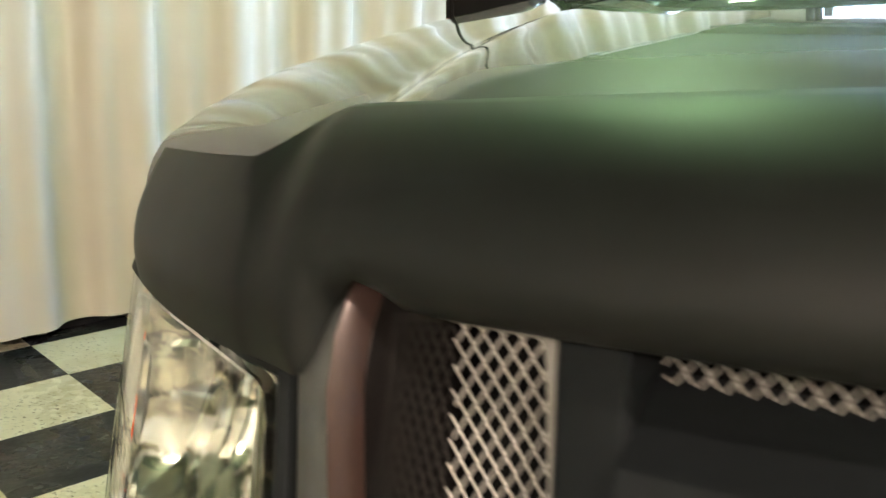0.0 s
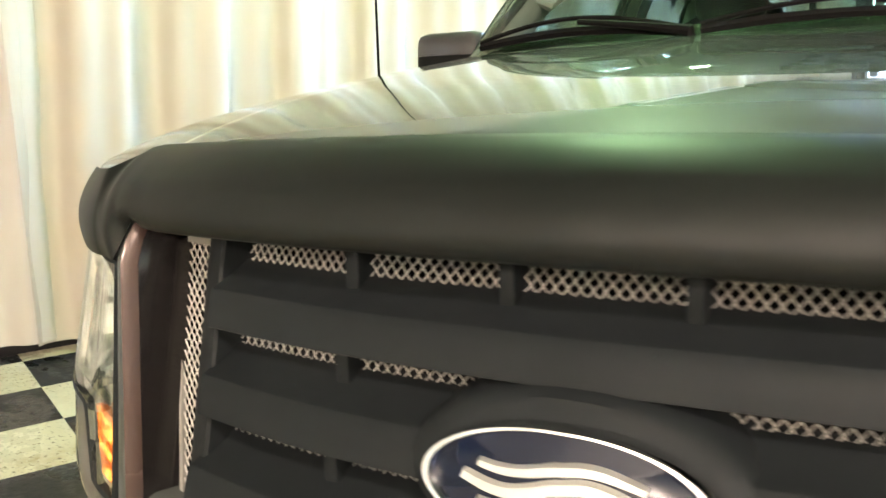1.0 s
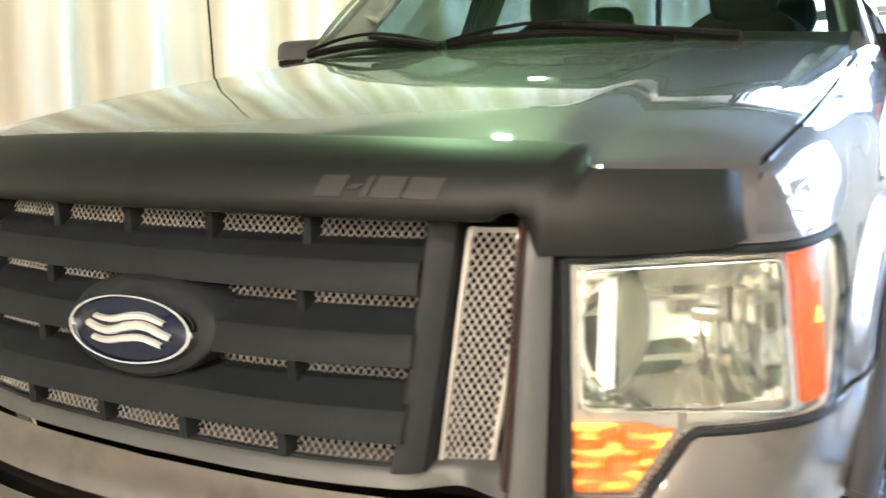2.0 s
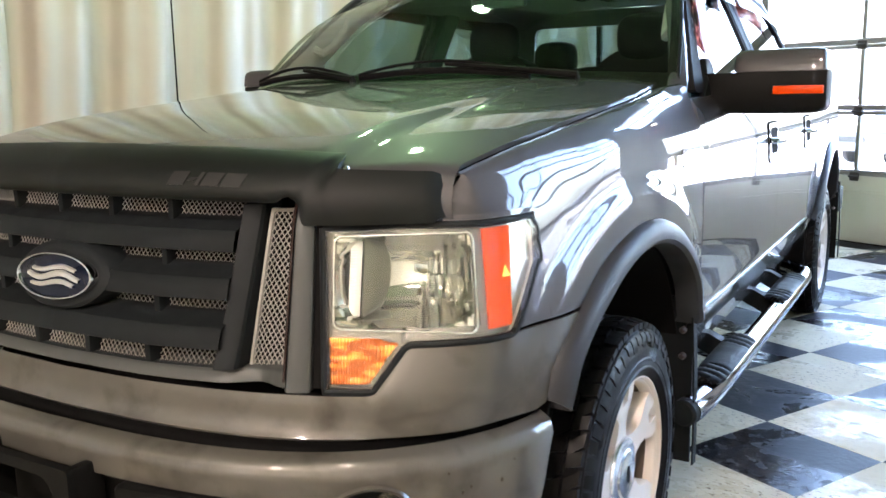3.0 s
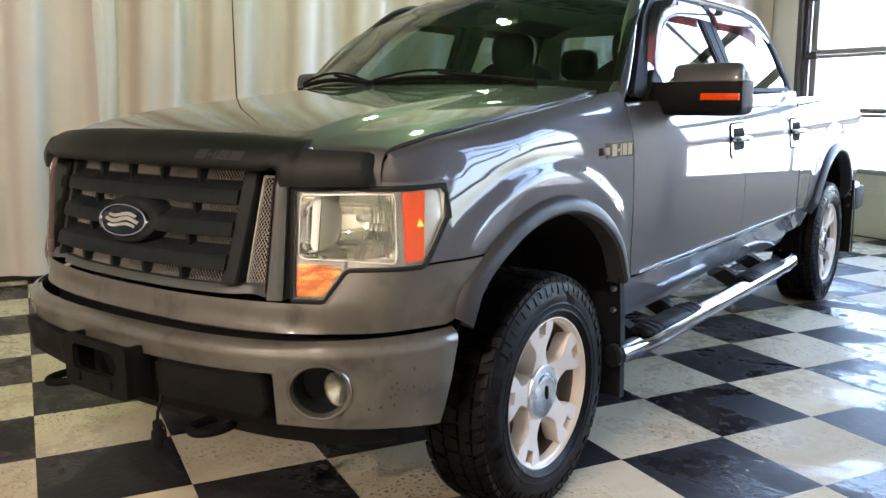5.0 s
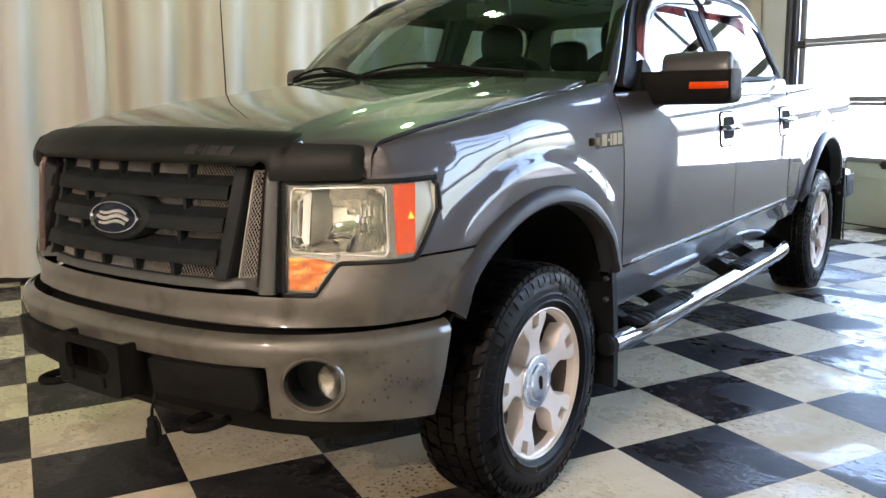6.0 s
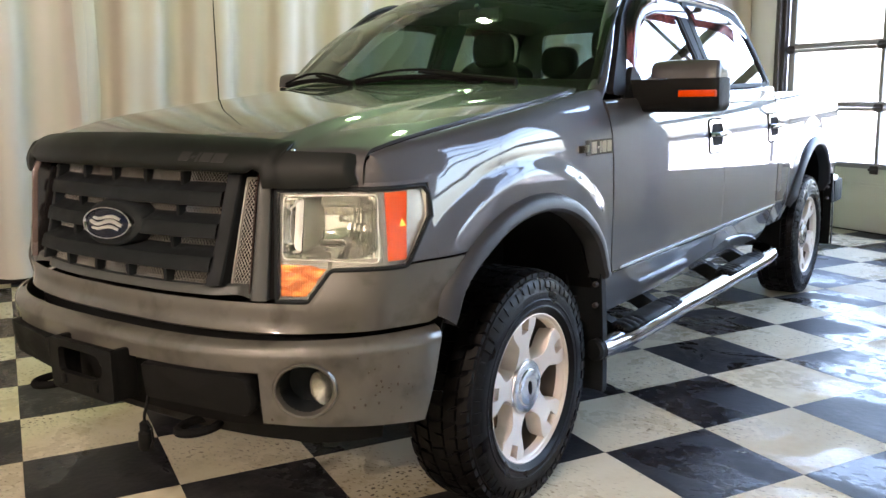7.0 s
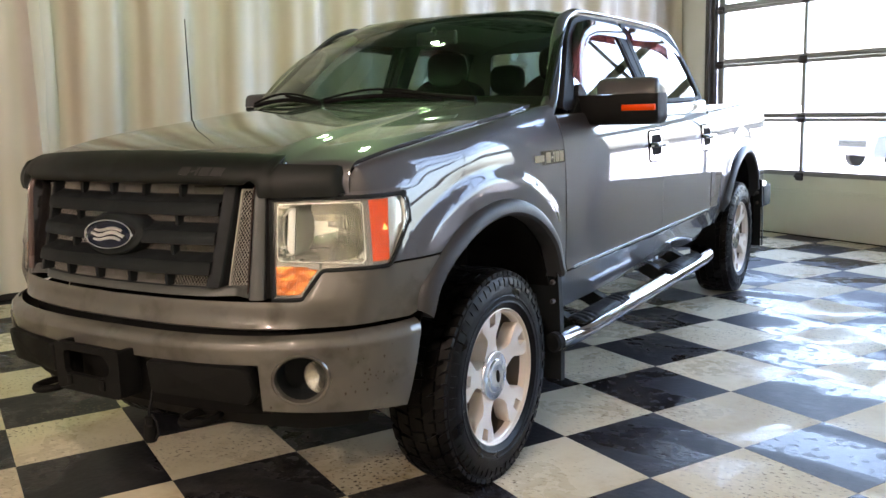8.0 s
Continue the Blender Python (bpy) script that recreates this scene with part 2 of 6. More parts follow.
M["dark_tile"] = tile_material("black_floor_tile", (0.018, 0.019, 0.023), (0.060, 0.057, 0.053), (0.004, 0.004, 0.005), 0.50, 0.06)

def lit_lens():
    """Ribbed amber plastic with a bulb burning behind it: short streaks broken up by fine upright ribs."""
    m = M["signal"]
    nt, n = m.node_tree, m.node_tree.nodes
    geo, mp, t, r = (n.new("ShaderNode" + k) for k in ("NewGeometry", "Mapping", "TexNoise", "MapRange"))
    mp.inputs["Scale"].default_value = (0.45, 0.45, 1.5)
    t.inputs["Scale"].default_value, t.inputs["Detail"].default_value = 48, 0.5
    r.inputs[1].default_value, r.inputs[2].default_value, r.inputs[3].default_value, r.inputs[4].default_value = 0.50, 0.72, 0.006, 0.36
    rib, rr, mul = (n.new("ShaderNode" + k) for k in ("TexWave", "MapRange", "Math"))
    rib.bands_direction = "X"
    rib.inputs["Scale"].default_value = 52.0
    rr.inputs[3].default_value = 0.35
    mul.operation = "MULTIPLY"
    nt.links.new(geo.outputs["Position"], mp.inputs["Vector"])
    nt.links.new(geo.outputs["Position"], rib.inputs["Vector"])
    nt.links.new(mp.outputs[0], t.inputs["Vector"])
    nt.links.new(t.outputs["Fac"], r.inputs[0])
    nt.links.new(rib.outputs["Fac"], rr.inputs[0])
    nt.links.new(r.outputs[0], mul.inputs[0])
    nt.links.new(rr.outputs[0], mul.inputs[1])
    nt.links.new(mul.outputs[0], n["Principled BSDF"].inputs["Emission Strength"])


lit_lens()

# ---- mesh helpers ----


def finish(name, bm, mat, angle=35, recalc=True):
    if recalc:
        bmesh.ops.recalc_face_normals(bm, faces=bm.faces)
    me = bpy.data.meshes.new(name)
    bm.to_mesh(me)
    bm.free()
    me.polygons.foreach_set("use_smooth", [True] * len(me.polygons))
    me.set_sharp_from_angle(angle=radians(angle))
    me.materials.append(mat)
    return me


def part(name, bm, mat, parent=None, label="", angle=35, mirror=False, recalc=True, at=None):
    """Links a bmesh as one mesh object under a thing or a part."""
    if mirror:
        bmesh.ops.scale(bm, vec=(-1, 1, 1), verts=bm.verts)
        bmesh.ops.reverse_faces(bm, faces=bm.faces)
    ob = new(name, finish(name, bm, mat, angle, recalc))
    if parent is not None:
        ob.parent = parent
    if at is not None:
        ob.matrix_basis = at
    if label:
        ob["label"] = label
    return ob


def thing(name, label, category, m=None, group="", kind=""):
    ob = new(name)
    ob.empty_display_size = 0.1
    if m is not None:
        ob.matrix_world = m
    return tagged(ob, label, category, group, kind)


def sheet(bm, P, thick=0.0, close_u=False):
    """Adds a grid of points P[i][j] as faces; with a thickness, as a closed panel that deep behind its face."""
    P = np.asarray(P, float)
    n, m = P.shape[:2]
    layers = [P]
    if thick:
        du = np.gradient(P, axis=0)
        dv = np.gradient(P, axis=1)
        nr = np.cross(du, dv)
        nr /= np.maximum(np.linalg.norm(nr, axis=2, keepdims=True), 1e-9)
        layers.append(P - nr * thick)
    V = [[[bm.verts.new(p) for p in row] for row in L] for L in layers]
    last = n if close_u else n - 1
    for k, L in enumerate(V):
        for i in range(last):
            for j in range(m - 1):
                q = [L[i][j], L[(i + 1) % n][j], L[(i + 1) % n][j + 1], L[i][j + 1]]
                bm.faces.new(q if k == 0 else q[::-1])
    if thick:
        A, B = V
        for i in range(last):
            for j in (0, m - 1):
                bm.faces.new([A[i][j], A[(i + 1) % n][j], B[(i + 1) % n][j], B[i][j]])
        if not close_u:
            for j in range(m - 1):
                for i in (0, n - 1):
                    bm.faces.new([A[i][j], A[i][j + 1], B[i][j + 1], B[i][j]])
    return bm


def box(bm, x0, x1, y0, y1, z0, z1, bevel=0.0, seg=2, m=None):
    r = bmesh.ops.create_cube(bm, size=1)
    vs = r["verts"]
    for v in vs:
        v.co = Vector((x0 + (v.co.x + 0.5) * (x1 - x0), y0 + (v.co.y + 0.5) * (y1 - y0), z0 + (v.co.z + 0.5) * (z1 - z0)))
    es = {e for v in vs for e in v.link_edges}
    if bevel:
        r = bmesh.ops.bevel(bm, geom=list(es), offset=bevel, segments=seg, affect="EDGES", profile=0.6)
        vs = list({v for f in r["faces"] for v in f.verts} | {v for v in vs if v.is_valid})
    if m is not None:
        bmesh.ops.transform(bm, matrix=m, verts=[v for v in vs if v.is_valid])
    return bm


def tube(bm, pts, r, seg=10, caps=True, flat=1.0):
    """A round bar along points; r is a radius or one for each point."""
    pts = [Vector(p) for p in pts]
    rs = r if isinstance(r, (list, tuple)) else [r] * len(pts)
    rings, side = [], None
    for i, p in enumerate(pts):
        d = (pts[min(i + 1, len(pts) - 1)] - pts[max(i - 1, 0)]).normalized()
        if side is None:
            side = d.cross(Vector((0, 0, 1)) if abs(d.z) < 0.9 else Vector((1, 0, 0))).normalized()
        side = (side - d * side.dot(d)).normalized()
        up = side.cross(d)
        rings.append([bm.verts.new(p + (side * math.cos(a) + up * math.sin(a) * flat) * rs[i])
                      for a in (2 * math.pi * k / seg for k in range(seg))])
    for a, b in zip(rings, rings[1:]):
        for k in range(seg):
            bm.faces.new([a[k], a[(k + 1) % seg], b[(k + 1) % seg], b[k]])
    if caps:
        bm.faces.new(rings[0][::-1])
        bm.faces.new(rings[-1])
    return bm


def lathe(bm, profile, seg=48, axis="x", centre=(0, 0, 0), closed=False):
    """Turns a profile of (along, radius) round an axis."""
    c = Vector(centre)
    n = len(profile)
    rings = []
    for k in range(seg):
        a = 2 * math.pi * k / seg
        row = []
        for al, r in profile:
            p = {"x": (al, r * math.cos(a), r * math.sin(a)), "y": (r * math.cos(a), al, r * math.sin(a)),
                 "z": (r * math.cos(a), r * math.sin(a), al)}[axis]
            row.append(bm.verts.new(c + Vector(p)))
        rings.append(row)
    for k in range(seg):
        a, b = rings[k], rings[(k + 1) % seg]
        for j in range(n if closed else n - 1):
            bm.faces.new([a[j], a[(j + 1) % n], b[(j + 1) % n], b[j]])
    if not closed:
        for j in (0, n - 1):
            if profile[j][1] > 1e-4:
                bm.faces.new([r[j] for r in rings])
    return bm


def prism(bm, outline, fn, depth):
    """A solid from a closed outline of (a, b); fn(a, b, d) places a point at depth d."""
    n = len(outline)
    F = [bm.verts.new(fn(a, b, 0)) for a, b in outline]
    B = [bm.verts.new(fn(a, b, depth)) for a, b in outline]
    bm.faces.new(F)
    bm.faces.new(B[::-1])
    for k in range(n):
        bm.faces.new([F[k], B[k], B[(k + 1) % n], F[(k + 1) % n]])
    return bm


def ring(bm, outer, inner, fn, depth=0.0, rows=1):
    """A band between two closed outlines of (a, b) with as many points, with depth."""
    n = len(outer)
    loops = []
    for r in range(rows + 1):
        k = r / rows
        loops.append([bm.verts.new(fn(o[0] + (i[0] - o[0]) * k, o[1] + (i[1] - o[1]) * k, 0)) for o, i in zip(outer, inner)])
    if depth:
        for r in range(rows, -1, -1):
            k = r / rows
            loops.append([bm.verts.new(fn(o[0] + (i[0] - o[0]) * k, o[1] + (i[1] - o[1]) * k, depth)) for o, i in zip(outer, inner)])
        loops.append(loops[0])
    for A, B in zip(loops, loops[1:]):
        for k in range(n):
            bm.faces.new([A[k], A[(k + 1) % n], B[(k + 1) % n], B[k]])
    return bm


def rounded(pts, r=0.02, seg=4):
    """A closed outline with its corners rounded."""
    out = []
    n = len(pts)
    for i in range(n):
        p, a, b = Vector(pts[i]), Vector(pts[i - 1]), Vector(pts[(i + 1) % n])
        k = min(r, (a - p).length * 0.45, (b - p).length * 0.45)
        s, e = p + (a - p).normalized() * k, p + (b - p).normalized() * k
        for j in range(seg + 1):
            t = j / seg
            out.append(tuple(s * (1 - t) ** 2 + p * 2 * t * (1 - t) + e * t * t))
    return out


def lerp_at(x, xs, ys):
    return float(np.interp(x, xs, ys))


def smooth(a, b, x):
    t = min(1, max(0, (x - a) / (b - a)))
    return t * t * (3 - 2 * t)


def spline(pts, per=12):
    """Catmull-Rom points through a list."""
    P = [np.array(p, float) for p in pts]
    P = [2 * P[0] - P[1]] + P + [2 * P[-1] - P[-2]]
    out = []
    for i in range(1, len(P) - 2):
        a, b, c, d = P[i - 1:i + 3]
        for k in range(per):
            t = k / per
            out.append(0.5 * (2 * b + (c - a) * t + (2 * a - 5 * b + 4 * c - d) * t * t + (3 * b - a - 3 * c + d) * t ** 3))
    out.append(P[-2])
    return np.array(out)


def soft_box(x0, x1, y0, y1, z0, z1, pw=5, n=18):
    """A box with well rounded edges."""
    c = np.array([(x0 + x1) / 2, (y0 + y1) / 2, (z0 + z1) / 2])
    h = np.array([(x1 - x0) / 2, (y1 - y0) / 2, (z1 - z0) / 2])
    bm = bmesh.new()
    bmesh.ops.create_cube(bm, size=2)
    bmesh.ops.subdivide_edges(bm, edges=bm.edges[:], cuts=n // 2, use_grid_fill=True)
    for v in bm.verts:
        p = np.array(v.co)
        k = (np.abs(p) ** pw).sum() ** (1 / pw)
        v.co = c + p / k * h
    return bm

# ---- the room ----
U0, U1, V0, V1, ZC = -4.40, 6.3, -8.0, 6.63, 4.6
TILE, TU, TV = 0.5438, 0.7232, 0.9207     # tile pitch, and one joint crossing in the room's axes


def in_room(ob, m=None):
    ob.matrix_world = ROOM @ (m if m is not None else Matrix())
    return ob


def structure(name, bm, mat, label, category, angle=35):
    ob = part(name, bm, mat, angle=angle)
    in_room(ob)
    return tagged(ob, label, category, kind="structure")


# ground outside, under the floor, to the horizon
bm = bmesh.new()
n = 40
P = [[(200 * math.copysign(abs(a) ** 2.2, a), 200 * math.copysign(abs(b) ** 2.2, b) + 6,
       -0.06 + 0.03 * noise.noise((a * 30, b * 30, 0)) * (abs(b) ** 1.1 > 0.25) - 0.84 * smooth(9, 24, 200 * math.copysign(abs(b) ** 2.2, b) + 6)) for b in np.linspace(-1, 1, n)] for a in np.linspace(-1, 1, n)]
sheet(bm, P)
structure("ground", bm, M["snow"], "snow-covered lot outside the workshop", "ground")

# walls: far wall with the big sectional door, right wall with another, plain walls behind the camera and behind the curtain
DOOR_U0, DOOR_U1, DOOR_H = -3.73, 0.08, 4.44
GATE_U0, GATE_U1 = 0.87, 4.68         # the second door beside it


def wall_with_gaps(name, a0, a1, gaps, gh, b, thick, axis, label):
    """A wall along a0..a1 with two openings, gh high, standing at b; axis: the way that it runs."""
    bm = bmesh.new()
    for p0, p1, z0, z1 in ((a0, gaps[0][0], 0, ZC), (gaps[0][1], gaps[1][0], 0, ZC), (gaps[1][1], a1, 0, ZC), *((g[0], g[1], gh, ZC) for g in gaps)):
        if axis == "u":
            box(bm, p0, p1, b, b + thick, z0, z1)
        else:
            box(bm, b, b + thick, p0, p1, z0, z1)
    bmesh.ops.remove_doubles(bm, verts=bm.verts, dist=1e-5)
    return structure(name, bm, M["wall"], label, "wall")


wall_with_gaps("wall_north", U0 - 0.2, U1 + 0.2, ((DOOR_U0, DOOR_U1), (GATE_U0, GATE_U1)), DOOR_H, V1, 0.2, "u", "white painted wall round two tall sectional doors")
bm = box(bmesh.new(), U1, U1 + 0.2, V0 - 0.2, V1 - 0.003, 0, ZC)
structure("wall_east", bm, M["wall"], "plain white side wall", "wall")
bm = box(bmesh.new(), U0 - 0.2, U0, V0 - 0.2, V1 - 0.003, 0, ZC)
structure("wall_west", bm, M["wall"], "plain wall behind the hanging curtain", "wall")
bm = box(bmesh.new(), U0 + 0.003, U1 - 0.003, V0 - 0.2, V0, 0, ZC)
structure("wall_south", bm, M["wall"], "plain white wall", "wall")
bm = box(bmesh.new(), U0 - 0.2, U1 + 0.2, V0 - 0.2, V1 + 0.2, ZC + 0.003, ZC + 0.2)
for k in range(7):                        # roof joists, seen mirrored in the side windows
    v = V0 + 1.2 + 2.1 * k
    box(bm, U0, U1, v - 0.07, v + 0.07, ZC - 0.26, ZC - 0.001)
structure("ceiling", bm, M["ceiling"], "grey ceiling deck with joists", "ceiling")


def sectional_door(name, width, m, label):
    """A sectional door: a solid bottom section, glazed sections over it, frames, rails and side tracks. Its width runs along x, its inside faces -y."""
    door = thing(name, label, "garage door", kind="structure")
    door.matrix_world = ROOM @ m
    panes = round(width / 1.22)
    pw = width / panes
    bm = box(bmesh.new(), 0, width, 0, 0.05, 0.012, 0.655, 0.006)
    for z in (0.47, 0.50):
        box(bm, 0.003, width - 0.003, -0.007, 0.01, z, z + 0.012, 0.003)
    part("bottom_panel", bm, M["door_panel"], door, "cream insulated bottom panel with a ribbed line")
    bm = box(bmesh.new(), 0.002, width - 0.002, 0.002, 0.045, 0.0, 0.0115)
    part("bottom_seal", bm, M["under"], door)
    k = 0
    for z in (0.655, 1.275, 1.895, 2.515, 3.135, 3.755):
        for zz, h, nm in ((z, 0.055, "rail"), (z + 0.62 - 0.042, 0.039, "rail")):
            bm = box(bmesh.new(), 0, width, -0.004, 0.05, zz, zz + h, 0.005)
            box(bm, 0.004, width - 0.004, -0.014, 0.0, zz + h * 0.35, zz + h * 0.65, 0.003)
            part(nm, bm, M["door_frame"], door)
        for i in range(panes + 1):
            x = i * pw
            w = 0.085 if i in (0, panes) else 0.042
            x0, x1 = (0, w) if i == 0 else (width - w, width) if i == panes else (x - w / 2, x + w / 2)
            bm = box(bmesh.new(), x0, x1, 0.0, 0.046, z + 0.056, z + 0.577, 0.004)
            part("mullion", bm, M["door_frame"], door)
            # hinge plates on the joints
            bm = box(bmesh.new(), (x0 + x1) / 2 - 0.045, (x0 + x1) / 2 + 0.045, -0.03, -0.005, z - 0.05, z + 0.035, 0.012)
            tube(bm, [((x0 + x1) / 2 - 0.05, -0.034, z - 0.006), ((x0 + x1) / 2 + 0.05, -0.034, z - 0.006)], 0.012, 8)
            part("hinge", bm, M["jamb"], door)
            if i < panes:
                bm = box(bmesh.new(), x + 0.02, x + pw - 0.02, 0.02, 0.026, z + 0.05, z + 0.58)
                p = part("pane", bm, M["pane"], door)
                p.visible_shadow = False
    for x0, x1 in ((-0.15, -0.005), (width + 0.005, width + 0.15)):
        bm = box(bmesh.new(), x0, x1, -0.06, -0.004, 0.004, 4.52, 0.004)
        tube(bm, [((x0 + x1) / 2, -0.075, 0.05), ((x0 + x1) / 2, -0.075, 4.50)], 0.03, 8)
        part("track", bm, M["jamb"], door, "dark steel side track")
    return door


sectional_door("door_1", DOOR_U1 - DOOR_U0 - 0.3, pose(DOOR_U0 + 0.15, V1 + 0.012, 0), "closed sectional door with glazed sections and a cream bottom panel")
sectional_door("door_2", GATE_U1 - GATE_U0 - 0.3, pose(GATE_U0 + 0.15, V1 + 0.012, 0), "closed sectional door with glazed sections beside the first")

# black strip at the foot of the curtain wall
bm = box(bmesh.new(), U0 + 0.003, U0 + 0.06, V0 + 0.003, V1 - 0.003, 0.002, 0.16, 0.004)
structure("baseboard", bm, M["dark_wall"], "black base strip under the hanging curtain", "baseboard")


def curtain(name, v0, v1, u, mat, label, seed, pitch):
    """A hanging vinyl curtain with uneven folds and a hemmed, slightly lifted foot."""
    rnd = random.Random(seed)
    ob = thing(name, label, "curtain")
    bm = bmesh.new()
    nv, nz = int((v1 - v0) / 0.022), 26
    ph = [rnd.uniform(0, 6.28) for _ in range(6)]
    P = []
    for i in range(nv + 1):
        v = v0 + (v1 - v0) * i / nv
        row = []
        for j in range(nz + 1):
            z = 0.055 + (ZC - 0.32) * j / nz
            w = v + 0.05 * math.sin(z * 1.1 + ph[0]) + 0.04 * math.sin(v * 1.7 + ph[4])
            a = 0.5 + 0.5 * noise.noise((v * 0.8, z * 0.22, seed))
            f = math.sin(w * 6.283 / pitch + 1.3 * noise.noise((v * 0.9, seed, 0)) + ph[1]) + 0.45 * math.sin(w * 6.283 / (pitch * 0.43) + ph[2])
            f = math.tanh(f * 1.1) * (0.04 + 0.07 * a)
            f += 0.012 * noise.noise((v * 3, z * 2.2, seed + 3)) + 0.03 * noise.noise((v * 0.7, z * 0.5, seed + 7))
            low = 0.05 * max(0, 0.25 - noise.noise((v * 1.2, 4.0, seed))) * (1 - smooth(0, 0.35, j / nz))
            row.append((u + f, v, z + low))
        P.append(row)
    sheet(bm, P, 0.003)
    cloth = part("cloth", bm, mat, ob, angle=80)
    bm = tube(bmesh.new(), [(u, v0, ZC - 0.24), (u, v1, ZC - 0.24)], 0.022, 10)
    part("rail", bm, M["door_frame"], ob, "grey hanging rail under the ceiling")
    ob.matrix_world = ROOM
    return ob


curtain("curtain", -0.62, 6.59, -4.17, M["curtain"], "cream vinyl curtain hanging in loose folds", 3, 0.62)
curtain("curtain", -7.9, -0.45, -4.26, M["curtain_white"], "whitish vinyl curtain hanging in loose folds", 8, 0.7)

# high-bay lamps under the ceiling
def high_bay(u, v, z, colour, power, label):
    m = ROOM @ pose(u, v, z)
    ob = thing("ceiling_lamp", label, "ceiling lamp", m, group="ceiling lamps")
    bm = lathe(bmesh.new(), [(0.0, 0.09), (0.06, 0.09), (0.16, 0.06), (0.20, 0.03), (0.22, 0.03), (0.22, 0.012), (ZC - z, 0.012)], 24, "z")
    part("housing", bm, M["door_frame"], ob)
    bm = lathe(bmesh.new(), [(-0.004, 0.0), (-0.004, 0.055), (-0.001, 0.055)], 24, "z")
    part("diffuser", bm, glow("lamp_glow", colour, power * 2.0), ob)
    lamp("ceiling_lamp_light", "POINT", m @ pose(0, 0, -0.17), power * 1.1, colour, (0.05,))
    return ob


for u, v, col, pw in LAMPS:
    high_bay(u, v, 3.7, col, pw, "round high-bay ceiling lamp, lit")

# daylight in the door openings
for nm, m, size in (("door_daylight", ROOM @ pose((DOOR_U0 + DOOR_U1) / 2, V1 + 0.3, 2.5, -90, 0, 0), (3.6, 3.6)),
                    ("gate_daylight", ROOM @ pose((GATE_U0 + GATE_U1) / 2, V1 + 0.3, 2.5, -90, 0, 0), (3.6, 3.6))):
    lamp(nm, "AREA", m, DAY, (1.0, 0.93, 1.0), size)

# ---- the lot outside ----


def parked_car(m, mat, label, pickup):
    """A plain parked vehicle outside: shell, glass, wheels."""
    car = thing("parked_car", label, "car", m, group="cars outside")
    top = [(-2.6, 0.45), (-2.62, 0.75), (-2.5, 1.05), (-1.3, 1.14), (-0.75, 1.62), (-0.4, 1.72), (1.2, 1.72), (1.55, 1.60), (1.75, 1.12), (2.6, 1.10), (2.65, 0.5)] if pickup else \
          [(-2.3, 0.45), (-2.35, 0.72), (-2.2, 0.98), (-1.2, 1.08), (-0.6, 1.55), (-0.2, 1.68), (1.7, 1.66), (2.15, 1.2), (2.3, 1.0), (2.32, 0.5)]
    bm = bmesh.new()
    P = []
    for k, x in enumerate((-0.93, -0.88, -0.7, 0, 0.7, 0.88, 0.93)):
        e = abs(x) / 0.93
        P.append([(a, x if b < 1.1 else x * (0.86 if b > 1.3 else 0.97), b - (0.04 if e > 0.99 else 0) - 0.03 * e * e) for a, b in top])
    sheet(bm, P)
    for s in (0, -1):
        bm.faces.new([bm.verts.new(p) for p in P[s]])
    bmesh.ops.remove_doubles(bm, verts=bm.verts, dist=1e-4)
    part("shell", bm, mat, car, angle=40)
    for s in (-1, 1):
        for x0, x1 in ((-0.65, 0.25), (0.33, 1.3)):
            bm = prism(bmesh.new(), rounded([(x0 + 0.2, 1.2), (x1, 1.2), (x1 - 0.1, 1.55), (x0 + 0.45 if x0 < 0 else x0 + 0.2, 1.55)], 0.05), lambda a, b, d, s=s: (a, s * (0.835 - d), b), 0.02)
            part("window", bm, M["black_gloss"], car)
        for x in (-1.65, 1.55):
            bm = lathe(bmesh.new(), [(-0.12, 0.2), (-0.12, 0.33), (-0.09, 0.36), (0.09, 0.36), (0.12, 0.33), (0.12, 0.2)], 24, "y", (x, s * 0.83, 0.36))
            w = part("wheel", bm, M["tread"], car)
            bm = lathe(bmesh.new(), [(0.0, 0.0), (0.02, 0.06), (-0.02, 0.19), (0.0, 0.215), (-0.03, 0.215)], 20, "y", (x, s * 0.94, 0.36))
            part("rim", bm, M["satin"], w)
    bm = box(bmesh.new(), top[0][0] - 0.03, top[0][0] + 0.02, -0.6, 0.6, 0.72, 0.92, 0.02)
    part("grille", bm, M["black"], car)
    for s in (-1, 1):
        bm = box(bmesh.new(), top[0][0] - 0.02, top[0][0] + 0.2, s * 0.75 - 0.14, s * 0.75 + 0.14, 0.76, 0.92, 0.03)
        part("headlight", bm, M["chrome"], car)
    return car


parked_car(ROOM @ pose(1.9, 13.4, -0.16, 0, 0, 14), M["car_white"], "pale silver car parked on the snowy lot", False)
parked_car(ROOM @ pose(-13.35, 26.9, -0.86, 0, 0, 78), M["car_grey"], "pale grey pickup parked on the snowy lot", True)
parked_car(ROOM @ pose(6.4, 14.2, -0.20, 0, 0, 8), M["car_dark"], "dark blue car parked on the snowy lot", False)

# ---- the pickup truck: front towards -y, standing on z = 0, driver's side +x ----
truck = thing("pickup_truck", "dark grey crew-cab pickup truck with black grille and bug shield", "pickup truck", pose(0.0327, -0.055, 0.0, 0, 0, 2.45))

